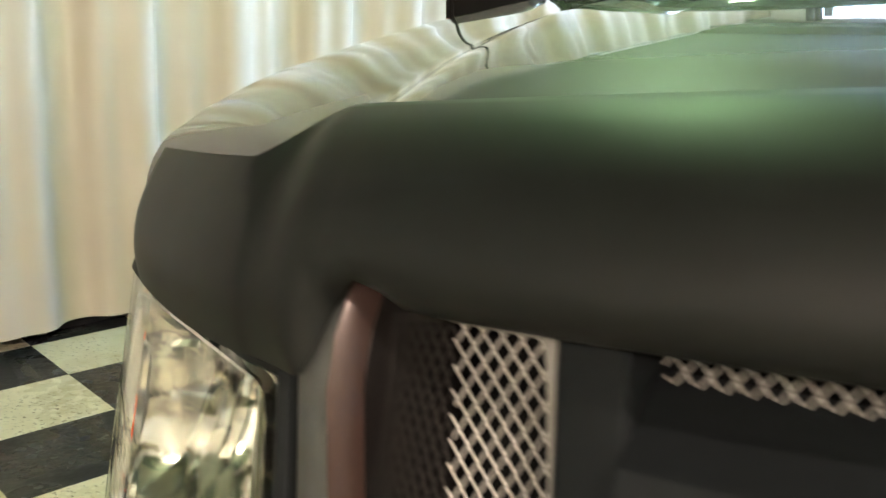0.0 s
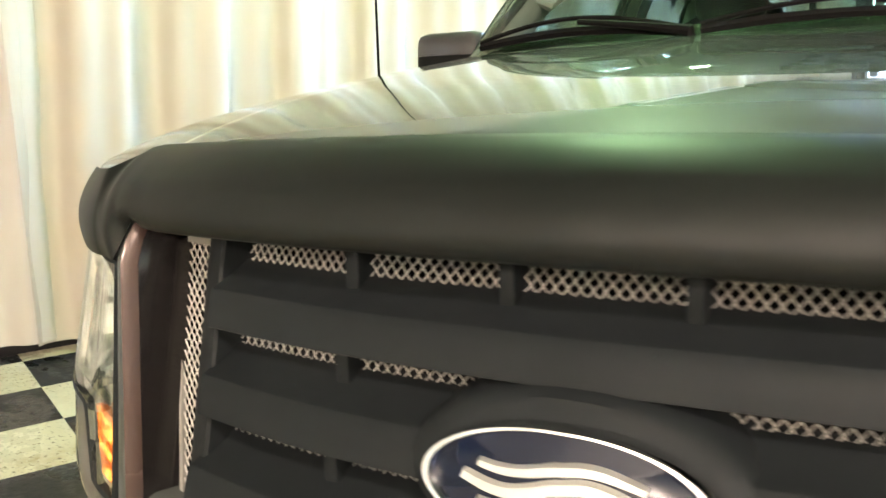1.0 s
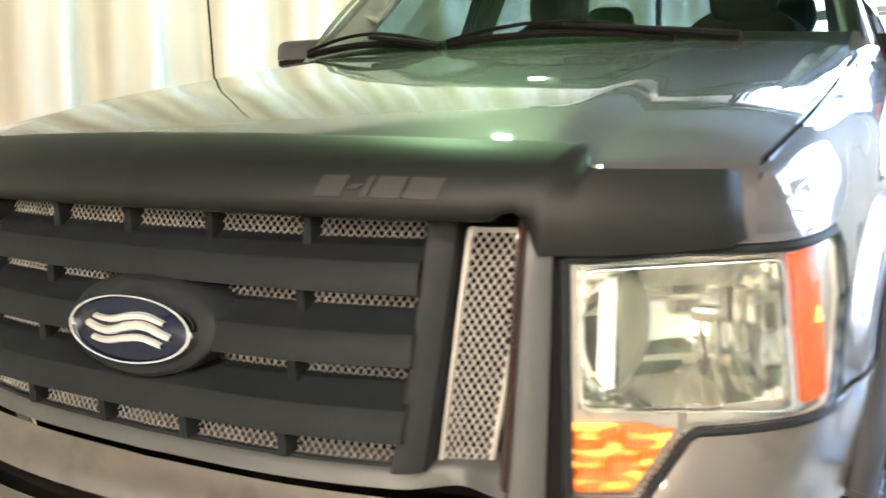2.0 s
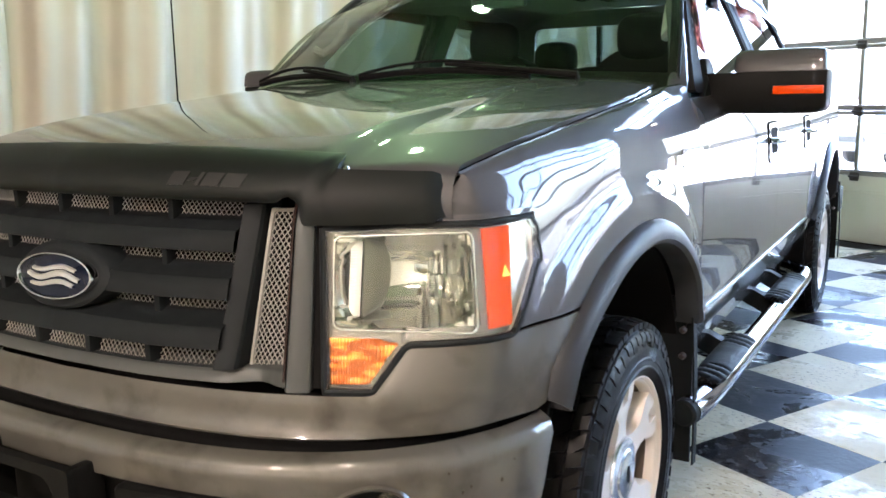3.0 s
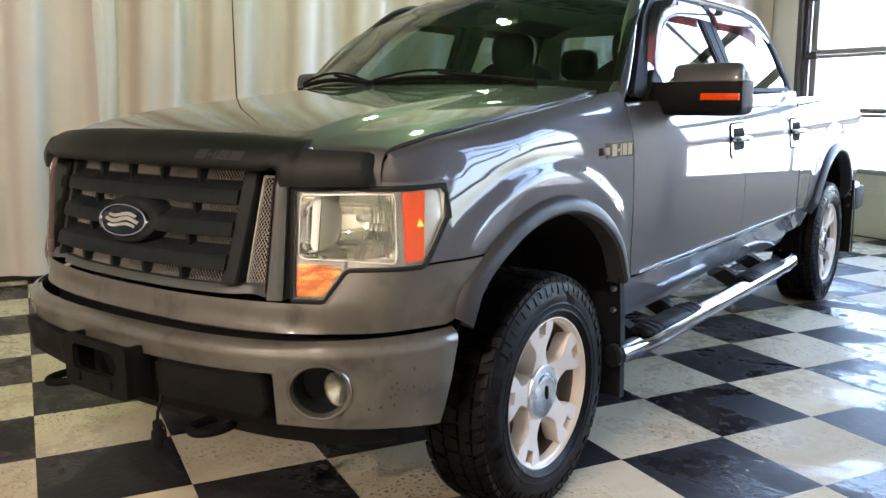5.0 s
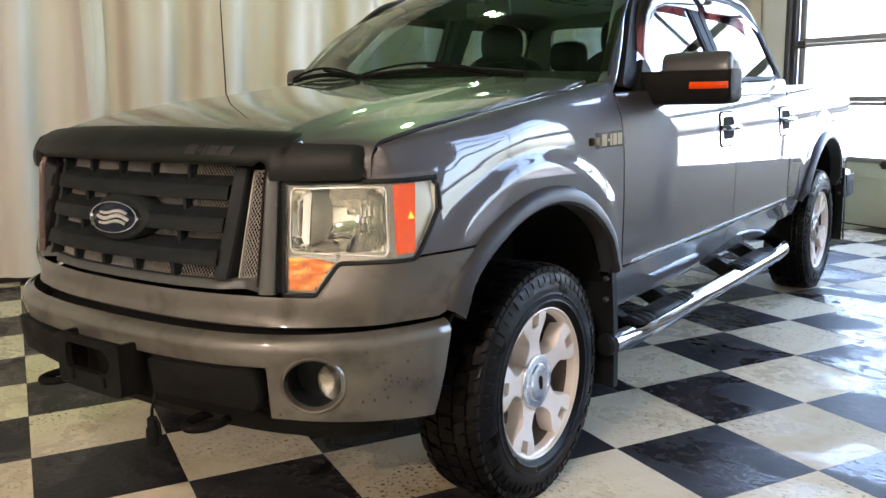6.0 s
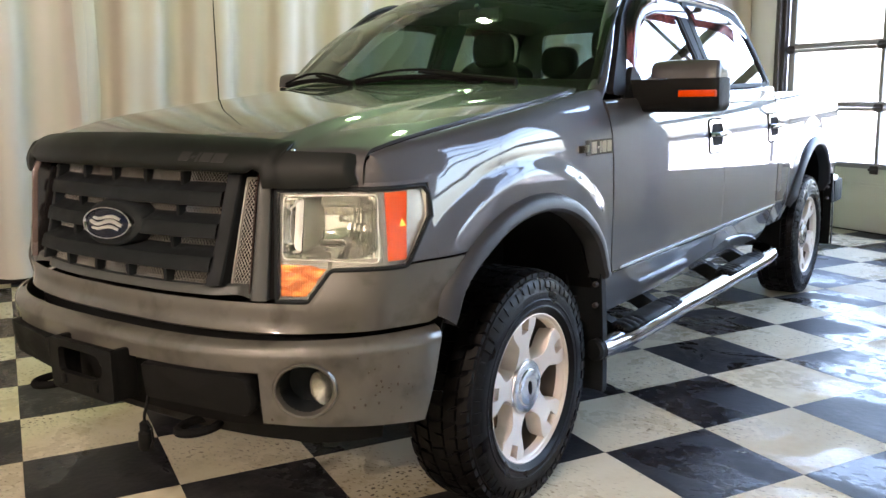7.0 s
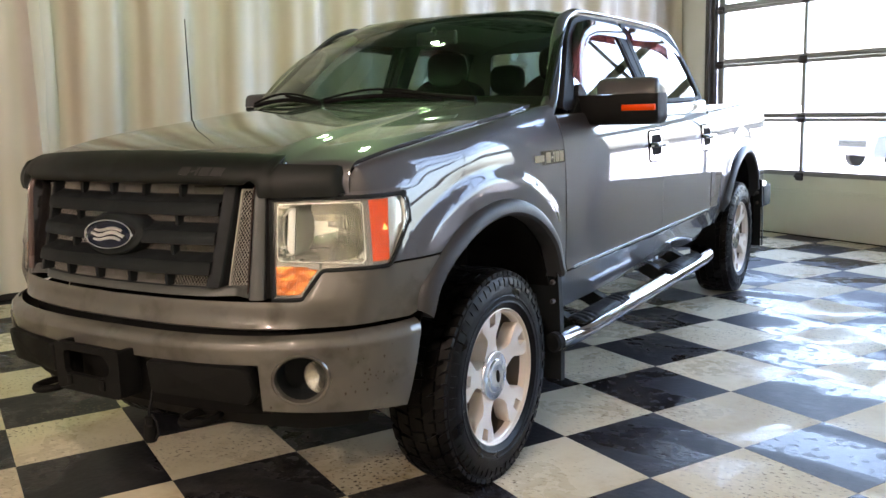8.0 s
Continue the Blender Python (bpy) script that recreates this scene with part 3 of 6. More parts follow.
# plan of the body's outer skin, from the middle of the nose round the corner to the tail
PLAN = spline([(0, -0.955), (0.25, -0.945), (0.45, -0.915), (0.6, -0.876), (0.70, -0.838), (0.79, -0.787), (0.870, -0.742), (0.930, -0.685), (0.959, -0.605),
               (0.973, -0.49), (0.982, -0.38), (0.994, -0.2), (1.004, 0), (1.011, 0.3), (1.015, 0.6), (1.017, 1.2), (1.016, 1.8), (1.012, 2.8), (1.003, 3.4), (0.985, 3.9), (0.965, 4.4), (0.95, 4.6)], 16)
PLEN = np.concatenate([[0], np.cumsum(np.linalg.norm(np.diff(PLAN, axis=0), axis=1))])
BUMPER = spline([(0, -1.095), (0.3, -1.082), (0.55, -1.035), (0.74, -0.945), (0.865, -0.83), (0.940, -0.71), (0.978, -0.61), (0.990, -0.53)], 16)
BLEN = np.concatenate([[0], np.cumsum(np.linalg.norm(np.diff(BUMPER, axis=0), axis=1))])
ARCHES = (0.0, 3.67)                 # in the drawing; proportion() lengthens the wheelbase
AZ, AR = 0.49, 0.56


def s_x(x):
    return lerp_at(x, PLAN[:130, 0], PLEN[:130])


def s_y(y):
    return lerp_at(y, PLAN[:, 1], PLEN)


SIDE_Z = (0.45, 0.52, 0.58, 0.70, 0.728, 0.740, 0.775, 0.9, 1.0, 1.15, 1.25, 1.33, 1.40, 1.46)
SIDE_D = (0.14, 0.095, 0.066, 0.032, 0.022, 0.002, 0.006, 0.002, 0.0, 0.002, 0.007, 0.018, 0.045, 0.085)
SIDE_T = np.linspace(0.45, 1.46, 203)
SIDE_P = np.interp(SIDE_T, SIDE_Z, SIDE_D)
_k = np.exp(-np.linspace(-2, 2, 25) ** 2)
SIDE_S = np.convolve(np.pad(SIDE_P, 12, mode="reflect", reflect_type="odd"), _k / _k.sum(), "valid")
SIDE_P = np.where(SIDE_T > 0.80, SIDE_S, SIDE_P)            # rounded over the crease, crisp at it
S_A, S_B = s_x(0.80), s_y(-0.38)
S_K, S_C, S_D = s_x(0.68), s_y(-0.10), s_y(-0.50)


def skin(s, z, out=0.0):
    """A point of the body's outer skin at s along the plan and height z, moved outward by out."""
    p = np.array([np.interp(s, PLEN, PLAN[:, k]) for k in (0, 1)])
    q = np.array([np.interp(s + 0.02, PLEN, PLAN[:, k]) for k in (0, 1)]) - np.array([np.interp(s - 0.02, PLEN, PLAN[:, k]) for k in (0, 1)])
    q /= np.linalg.norm(q)
    nrm = np.array([q[1], -q[0]])
    w = smooth(S_A, S_B, s)
    d = (1 - w) * (0.11 * (z - 0.86) + 0.5 * max(0, z - 1.2)) + w * np.interp(z, SIDE_T, SIDE_P)
    d += 0.12 * max(0, z - 0.97) * smooth(S_K, S_A, s) * smooth(S_C, S_D, s)     # the corner draws in over the lamps
    for c in ARCHES:                       # swollen arches round the wheels
        r = math.hypot(p[1] - c, z - AZ)
        if r < 0.80 and p[1] > -0.6:
            d -= 0.019 * smooth(0.750, 0.672, r) * smooth(0.60, 0.42, abs(p[1] - c))
    p = p + nrm * (out - d)
    return (p[0], p[1], z)


def bumper_at(s, z, out=0.0):
    p = np.array([np.interp(s, BLEN, BUMPER[:, k]) for k in (0, 1)])
    q = np.array([np.interp(s + 0.02, BLEN, BUMPER[:, k]) for k in (0, 1)]) - np.array([np.interp(s - 0.02, BLEN, BUMPER[:, k]) for k in (0, 1)])
    q /= np.linalg.norm(q)
    d = np.interp(z, (0.45, 0.53, 0.62, 0.70, 0.735, 0.755, 0.765, 0.772), (0.05, 0.028, 0.012, 0.004, 0.0, 0.006, 0.014, 0.032))
    p = p + np.array([q[1], -q[0]]) * (out - d)
    return (p[0], p[1], z)


def b_x(x):
    return lerp_at(x, BUMPER[:, 0], BLEN)


def columns(bm, fn, s_values, lo, hi, rows, thick=0.006):
    """A panel on a skin: columns at s between the heights lo(s) and hi(s)."""
    P = [[fn(s, lo(s) + (hi(s) - lo(s)) * j / rows) for j in range(rows + 1)] for s in s_values]
    return sheet(bm, P, thick)


def both(name, make, mat, parent=None, label="", **more):
    """The same part on the driver's and the passenger's side. Returns the two."""
    return [part(name, make(), mat, (parent[k] if isinstance(parent, list) else parent) or truck, label, mirror=bool(k), **more) for k in (0, 1)]


def arch(y, base):
    for c in ARCHES:
        if abs(y - c) < AR:
            base = max(base, AZ + math.sqrt(AR * AR - (y - c) ** 2))
    return base


def y_of(s):
    return float(np.interp(s, PLEN, PLAN[:, 1]))


# hood line: the seam between hood and fenders
SEAM_Y = (-0.66, -0.60, -0.45, -0.27, 0.0, 0.25, 0.45, 0.60)
SEAM_X = (0.842, 0.856, 0.876, 0.889, 0.899, 0.900, 0.885, 0.855)
SEAM_Z = (1.285, 1.302, 1.333, 1.362, 1.398, 1.429, 1.453, 1.466)


def seam(y):
    return np.array([lerp_at(y, SEAM_Y, SEAM_X), y, lerp_at(y, SEAM_Y, SEAM_Z)])


def hood_z(x, y):
    """Height of the hood's top: a crown with a raised middle between two creases."""
    e = seam(min(0.6, max(-0.66, y)))
    a = min(1.0, abs(x) / e[0])
    xc = lerp_at(y, HOOD_CREASE[0], HOOD_CREASE[1]) / e[0]
    step = lerp_at(y, (-0.8, -0.3, 0.3, 0.5), (0.30, 0.26, 0.18, 0.14))
    dome = 1 - 0.16 * (min(a, xc) / xc) ** 2 - step * smooth(xc - 0.008, xc + 0.075, a)
    rest = max(0.0, (a - xc) / (1 - xc))
    dome -= (0.84 - step) * (0.35 * rest + 0.65 * rest ** 3)
    mid = lerp_at(y, HOOD_MID[:, 0], HOOD_MID[:, 1])
    ez = e[2] if y > -0.66 else e[2] - 0.35 * (-0.66 - y)
    return ez + (mid - ez) * dome


HOOD_MID = spline([(-0.90, 1.272), (-0.80, 1.312), (-0.68, 1.350), (-0.5, 1.388), (-0.3, 1.416), (0.0, 1.447), (0.3, 1.477), (0.55, 1.500)], 8)
HOOD_CREASE = ((-0.80, -0.3, 0.2, 0.5), (0.60, 0.575, 0.535, 0.505))


def hood_rear(x):
    return 0.44 + 0.10 * (abs(x) / 0.83) ** 2


def hood_front(x):
    return float(np.interp(abs(x), PLAN[:130, 0], PLAN[:130, 1])) + 0.125


def make_hood():
    bm = bmesh.new()
    P = []
    for i in range(121):
        a = -1 + 2 * i / 120
        a = math.copysign(1 - (1 - abs(a)) ** 1.15, a)
        col = []
        for j in range(33):
            t = j / 32
            x = a * 0.87
            for _ in range(4):
                y0, y1 = hood_rear(x), max(hood_front(x), -0.83)
                y = y0 + (y1 - y0) * t
                x = a * (seam(min(0.6, max(-0.66, y)))[0] - 0.0015)
            col.append((x, y, hood_z(x, y)))
        x, y, z = col[-1]
        yf = float(np.interp(abs(x), PLAN[:130, 0], PLAN[:130, 1])) + 0.080
        zb = 1.195 + 0.06 * smooth(0.665, 0.61, abs(x))
        for k in range(1, 9):              # the nose rolls down to the grille and the lamps
            t = k / 8
            b = (1 - t) ** 2 * np.array([x, y, z]) + 2 * t * (1 - t) * np.array([x, yf - 0.01, z - 0.012]) + t * t * np.array([x, yf, zb])
            col.append(tuple(b))
        P.append(col)
    return sheet(bm, P, 0.012)


part("hood", make_hood(), M["paint"], truck, "grey metallic hood with a raised middle", angle=28)


def fender_column(bm, s_values, lo, rows=44, top=7, front=False):
    P = []
    for s in s_values:
        y = y_of(s)
        e = seam(min(0.60, max(-0.655, y)))
        e = e + np.array([0.002, 0, -0.001])
        if y > 0.42:                        # towards the windscreen pillar the fender widens inward behind the hood's corner
            e = e + np.array([0.06, 0, 0.006]) * smooth(0.44, 0.6, y)
        zt = e[2] - 0.085
        a = [skin(s, lo(s) + (zt - lo(s)) * j / rows) for j in range(rows + 1)]
        p0 = np.array(a[-1])
        d = p0 - np.array(a[-2])
        d /= np.linalg.norm(d)
        p1 = p0 + d * 0.055
        p2 = e + np.array([0.035, 0, 0.004])
        for k in range(1, top + 1):
            t = k / top
            a.append(tuple((1 - t) ** 3 * p0 + 3 * t * (1 - t) ** 2 * p1 + 3 * t * t * (1 - t) * p2 + t ** 3 * e))
        P.append(a)
    return sheet(bm, P, 0.005)


LAMP_S0, LAMP_S1, LAMP_S2 = s_x(0.655), s_y(-0.615), s_y(-0.50)
Z_LAMP = 1.180


def lamp_edge(s):
    """The slanting outer edge of the headlamp."""
    return lerp_at(s, (LAMP_S1, LAMP_S2 - 0.01), (0.958, 1.085))


def make_fender():
    bm = bmesh.new()
    back = s_y(0.592)
    ys = np.concatenate([np.linspace(LAMP_S2 + 0.004, s_y(0.55), 160), [back]])
    fender_column(bm, ys, lambda s: arch(y_of(s), 0.962 if y_of(s) < 0.2 else 0.535))
    fender_column(bm, np.concatenate([np.linspace(s_x(0.868), s_y(-0.665), 6)[:-1], np.linspace(s_y(-0.665), LAMP_S2 + 0.004, 14)]), lambda s: Z_LAMP + 0.008)
    columns(bm, skin, np.linspace(LAMP_S1 + 0.002, LAMP_S2 + 0.004, 12), lambda s: 0.962, lambda s: max(0.964, lamp_edge(s) - 0.006 + (0.07 if s > LAMP_S2 - 0.01 else 0)), 6)
    return bm


fender = both("fender", make_fender, M["paint"], angle=30)


def make_valance():
    """The painted filler between bumper, grille and lamps."""
    bm = bmesh.new()

    def top(s):
        x = float(np.interp(s, PLEN, PLAN[:, 0]))
        if y_of(s) < -0.70:
            return lerp_at(x, (0, 0.5, 0.60, 0.74, 0.805), (0.848, 0.850, 0.851, 0.852, 0.948))
        return 0.955

    def low(s):
        y = y_of(s)
        return 0.784 if y < -(AR + 0.03) else max(0.784, AZ + math.sqrt((AR + 0.03) ** 2 - y * y))

    P = []
    PLEN_END = s_y(-0.405)
    for s in np.linspace(0, PLEN_END, 76):
        lo = low(s)
        hi = max(top(s), lo + 0.001)
        foot = np.array(bumper_at(BLEN[-1] * s / PLEN_END, 0.772, -0.016))
        up = np.array(skin(s, hi, 0.004))
        up[1] += 0.005 * smooth(0.62, 0.52, up[0])       # the filler's upper edge lies back behind the grille's sill
        foot[:2] += (up - foot)[:2] * 0.32
        side = np.array(skin(s, lo, 0.004))
        w = smooth(s_y(-0.45), s_y(-0.60), s)
        foot = side * (1 - w) + np.array([foot[0], foot[1], lo]) * w
        row = []
        for j in range(9):
            t = j / 8
            b = np.array(skin(s, lo + (hi - lo) * t, 0.004))
            c = foot + (up - foot) * t + (b - (side + (up - side) * t))
            c[:2] -= (foot - up)[:2] * 0.05 * math.sin(math.pi * t) * w
            row.append(tuple(c))
        P.append(row)
    return sheet(bm, [[(-x, y, z) for x, y, z in r] for r in P[:0:-1]] + P, 0.006)


part("valance", make_valance(), M["paint_dull"], truck, "painted filler panel under grille and headlights")


def make_flare(c, a0, a1):
    """A rubbed plastic lip swept round a wheel arch."""
    prof = [(0.050, 0.001), (0.046, 0.012), (0.034, 0.022), (0.016, 0.028), (0.002, 0.028), (-0.006, 0.020), (-0.008, 0.0), (-0.006, -0.05)]
    P = []
    for i in range(49):
        a = radians(a0 + (a1 - a0) * i / 48)
        row = []
        for dr, o in prof:
            r = AR + dr
            y, z = c - r * math.cos(a), AZ + r * math.sin(a)
            s = s_y(y)
            row.append(skin(s, z, o + 0.0))
        P.append(row)
    return sheet(bmesh.new(), P, 0.004)


both("flare", lambda: make_flare(0.0, 30, 154), M["flare"], fender, "dark grey plastic wheel-arch lip")


def make_liner(c, end=-8):
    """The dark tub inside a wheel arch."""
    P = []
    for i in range(33):
        a = radians(end + (188 - end) * i / 32)
        row = []
        for x in (0.96, 0.86, 0.72, 0.58, 0.45):
            r = AR + 0.005
            row.append((x, c - r * math.cos(a), AZ + r * math.sin(a)))
        P.append(row)
    bm = sheet(bmesh.new(), P, 0.006)
    disc = [(c - (AR + 0.003) * math.cos(radians(-8 + 196 * i / 24)), AZ + (AR + 0.003) * math.sin(radians(-8 + 196 * i / 24))) for i in range(25)]
    prism(bm, disc, lambda a, b, d: (0.46 - d, a, b), 0.01)
    return bm


both("wheel_liner", lambda: make_liner(0.0, 16), M["under"], fender)

# ---- cab ----
DOOR_A, DOOR_B, DOOR_C = 0.600, 1.855, 2.795
BELT_Z = ((0.6, 1.425), (0.95, 1.432), (1.85, 1.452), (2.8, 1.470))


def belt(y):
    return lerp_at(y, [b[0] for b in BELT_Z], [b[1] for b in BELT_Z])


def cab(y, z):
    """The upper side of the cab: a point from the belt up to the roof's gutter."""
    b = belt(y)
    t = (z - b) / (1.955 - b)
    x = 0.952 - 0.216 * t - 0.02 * t * t
    return x


def door_column(bm, y0, y1, n):
    P = []
    for i in range(n + 1):
        y = y0 + (y1 - y0) * i / n
        s = s_y(y)
        lo = arch(y, 0.535)
        zt = belt(y) - 0.085
        zs = sorted(set([lo + (0.70 - lo) * k / 3 for k in range(4)] + [0.715, 0.728, 0.734, 0.740, 0.757, 0.775] + [0.83 + (zt - 0.83) * k / 10 for k in range(11)])) if lo < 0.6 else \
            list(np.linspace(lo, 0.86, 10)[:-1]) + [0.83 + (zt - 0.83) * k / 10 for k in range(1, 12)]
        a = [skin(s, z) for z in zs][:20] if lo >= 0.6 else [skin(s, z) for z in zs]
        p0 = np.array(a[-1])
        e = np.array([0.952, y, belt(y)])
        d = p0 - np.array(a[-2])
        p1 = p0 + d / np.linalg.norm(d) * 0.04
        p2 = e + np.array([0.025, 0, -0.004])
        for k in range(1, 7):
            t = k / 6
            a.append(tuple((1 - t) ** 3 * p0 + 3 * t * (1 - t) ** 2 * p1 + 3 * t * t * (1 - t) * p2 + t ** 3 * e))
        P.append(a)
    return sheet(bm, P, 0.012)


FRONT_WIN = [(0.825, 1.452), (1.790, 1.468), (1.755, 1.868), (1.39, 1.882), (1.245, 1.858), (1.105, 1.765)]
FRONT_OUT = [(0.70, 1.440), (1.850, 1.457), (1.850, 1.915), (1.36, 1.920), (1.225, 1.890), (1.075, 1.793)]
REAR_WIN = [(1.905, 1.470), (2.735, 1.484), (2.712, 1.74), (2.63, 1.835), (2.46, 1.876), (1.905, 1.880)]
REAR_OUT = [(1.861, 1.459), (2.775, 1.474), (2.755, 1.74), (2.70, 1.868), (2.53, 1.912), (1.861, 1.918)]


def on_cab(a, b, d):
    return (cab(a, b) - d, a, b)


front_door = both("front_door", lambda: door_column(bmesh.new(), DOOR_A, DOOR_B - 0.005, 26), M["paint"], angle=30)
rear_door = both("rear_door", lambda: door_column(bmesh.new(), DOOR_B, DOOR_C - 0.005, 26), M["paint"], angle=30)


def grown(pts, k):
    c = np.mean(np.array(pts), axis=0)
    return [tuple(c + (np.array(p) - c) * k) for p in pts]


for doors, win, outer in ((front_door, FRONT_WIN, FRONT_OUT), (rear_door, REAR_WIN, REAR_OUT)):
    # Painted frame made matte black, standing in for the dark it would mirror.
    both("window_frame", lambda: ring(bmesh.new(), rounded(outer, 0.05, 5), rounded(win, 0.05, 5), on_cab, 0.03, 2), M["frame_black"], doors, "window frame, blackened in place of its dark reflections")
    for ob in both("window", lambda: prism(bmesh.new(), rounded(grown(win, 1.02), 0.05, 5), lambda a, b, d: on_cab(a, b, 0.012 + d), 0.004), M["side_glass"], doors):
        ob.visible_shadow = False
    both("seal", lambda: ring(bmesh.new(), rounded(grown(win, 1.012), 0.05, 5), rounded(grown(win, 0.955), 0.05, 5), lambda a, b, d: on_cab(a, b, 0.004 + d), 0.012), M["black"], doors)


# rain guards over the side windows
def make_guard(path, drop):
    P = []
    for y, z in path:
        row = []
        for t in (0, 0.33, 0.66, 1):
            zz = z - drop * t
            row.append((cab(y, zz) + 0.006 + 0.018 * math.sin(t * 2.0), y + (0.03 * t if y < 1.3 else 0), zz))
        P.append(row)
    return sheet(bmesh.new(), P, 0.003)


both("rain_guard", lambda: make_guard([(0.93, 1.60), (1.025, 1.71), (1.13, 1.808), (1.25, 1.872), (1.41, 1.898), (1.6, 1.897), (1.80, 1.890)], 0.075), M["visor"], front_door, "red-brown smoked rain guard")
both("rain_guard", lambda: make_guard([(1.90, 1.892), (2.15, 1.892), (2.35, 1.885), (2.50, 1.862), (2.60, 1.815)], 0.072), M["visor"], rear_door, "red-brown smoked rain guard")

# Bright strip added in place of the reflection along the body crease.
both("sill_strip", lambda: columns(bmesh.new(), lambda s, z: skin(s, z, 0.006), np.linspace(s_y(0.665), s_y(2.76), 12), lambda s: 0.738, lambda s: 0.750, 1, 0.003), M["satin"], front_door)

# roof, pillars, windscreen
def screen_pt(a, t):
    """The windscreen: a from -1 to 1 across, t from its foot to its head."""
    foot = np.array([a * 0.918, 0.445 + 0.190 * a * a, 1.494 - 0.030 * a * a])
    head = np.array([a * 0.712, 1.165 + 0.055 * a * a + 0.05 * a ** 6, 1.978 - 0.046 * a * a - 0.018 * a ** 6])
    p = foot + (head - foot) * t
    p[0] += 0.018 * a ** 3 * math.sin(math.pi * t)
    p[1] -= 0.03 * math.sin(math.pi * t) * (1 - 0.4 * a * a)
    p[2] += (0.030 + 0.034 * a ** 4) * math.sin(math.pi * t)
    return p


bm = sheet(bmesh.new(), [[screen_pt(-0.985 + 1.97 * i / 30, -0.03 + 1.05 * j / 16) for j in range(17)] for i in range(31)])
windscreen = part("windshield", bm, M["screen"], truck, "green-tinted windshield glass")
windscreen.visible_shadow = False
bm = bmesh.new()
for a0, a1, t0, t1 in ((-0.985, -0.955, 0.0, 1.0), (0.955, 0.985, 0.0, 1.0), (-0.955, 0.955, 0.95, 1.0), (-0.955, 0.955, -0.03, 0.07)):
    sheet(bm, [[screen_pt(a0 + (a1 - a0) * i / 20, t0 + (t1 - t0) * j / 12) + np.array([0, 0.003, -0.004]) for j in range(13)] for i in range(21)])
part("screen_border", bm, M["black_gloss"], windscreen, "black printed border of the glass")


def roof_pt(a, y):
    e = 0.722
    k = abs(a)
    x = a * e
    y0 = 1.168 + 0.055 * a * a + 0.05 * a ** 6
    f = smooth(y0, y0 + 0.25, y)
    z = 1.978 - 0.048 * a * a + 0.044 * f * (1 - a * a)
    z -= 0.02 * smooth(2.2, 2.78, y) + 0.018 * a ** 6 * smooth(1.75, 1.2, y)
    return (x, y, z - 0.03 * max(0, k - 0.9) / 0.1 * 0.6)


bm = bmesh.new()
P = []
for i in range(41):
    a = -1 + 2 * i / 40
    y0 = 1.170 + 0.055 * a * a + 0.05 * a ** 6
    row = [roof_pt(a, y0 + (2.74 - y0) * j / 24) for j in range(25)]
    x, y, z = row[-1]
    row += [(x, 2.772, z - 0.012), (x, 2.785, z - 0.05)]
    P.append(row)
sheet(bm, P, 0.02)
roof = part("roof", bm, M["paint"], truck)
bm = box(bmesh.new(), -0.600, -0.545, 1.27, 1.33, 1.945, 2.003, 0.012, 3)
part("roof_aerial", bm, M["black_gloss"], roof, "small dark roof aerial")


def make_pillar():
    """The windscreen pillar with the gutter over the doors, down to the cab's rear corner."""
    path = [(0.925, 0.590, 1.440), (0.905, 0.67, 1.505), (0.855, 0.81, 1.635), (0.797, 0.955, 1.775), (0.752, 1.10, 1.878), (0.731, 1.235, 1.924), (0.720, 1.40, 1.945),
            (0.719, 1.8, 1.949), (0.719, 2.3, 1.942), (0.724, 2.55, 1.925), (0.740, 2.68, 1.885), (0.80, 2.752, 1.75), (0.875, 2.765, 1.58), (0.918, 2.768, 1.47)]
    pts = spline(path, 6)
    P = []
    for k, p in enumerate(pts):
        d = pts[min(k + 1, len(pts) - 1)] - pts[max(k - 1, 0)]
        d /= np.linalg.norm(d)
        r = smooth(1.00, 1.30, p[1])
        outv = (1 - r) * np.array([0.54, -0.67, 0.50]) + r * np.array([0.55, 0, 0.83])
        if p[1] > 2.5:
            outv = np.array([1.0, 0, 0.35])
        outv -= d * outv.dot(d)
        outv /= np.linalg.norm(outv)
        side = np.cross(d, outv)
        p = p - outv * 0.019 * (1 - r)
        w = lerp_at(k / len(pts), (0, 0.3, 0.45, 0.7, 1), (0.036, 0.028, 0.014, 0.015, 0.040))
        P.append([tuple(p + side * w * math.cos(t) * 1.0 + outv * 0.013 * math.sin(t)) for t in np.linspace(0, 2 * math.pi, 14)[:-1]])
    bm = bmesh.new()
    V = [[bm.verts.new(q) for q in r] for r in P]
    for A, B in zip(V, V[1:]):
        for j in range(13):
            bm.faces.new([A[j], A[(j + 1) % 13], B[(j + 1) % 13], B[j]])
    bm.faces.new(V[0])
    bm.faces.new(V[-1])
    return bm


both("pillar", make_pillar, M["paint"])
both("pillar_trim", lambda: tube(bmesh.new(), [tuple(screen_pt(0.99, t) + np.array([0, 0.006, -0.008])) for t in np.linspace(0, 1, 14)], 0.007, 6), M["black"])
both("door_post", lambda: prism(bmesh.new(), [(1.79, 1.46), (1.92, 1.46), (1.915, 1.93), (1.785, 1.93)], lambda a, b, d: (cab(a, b) - 0.035 - d, a, b), 0.05), M["black"])

# cab back wall with its window
def back_pt(a, b, d):
    return (a, 2.765 - 0.10 * (b - 1.45) / 0.5 + 0.0 + d, b)


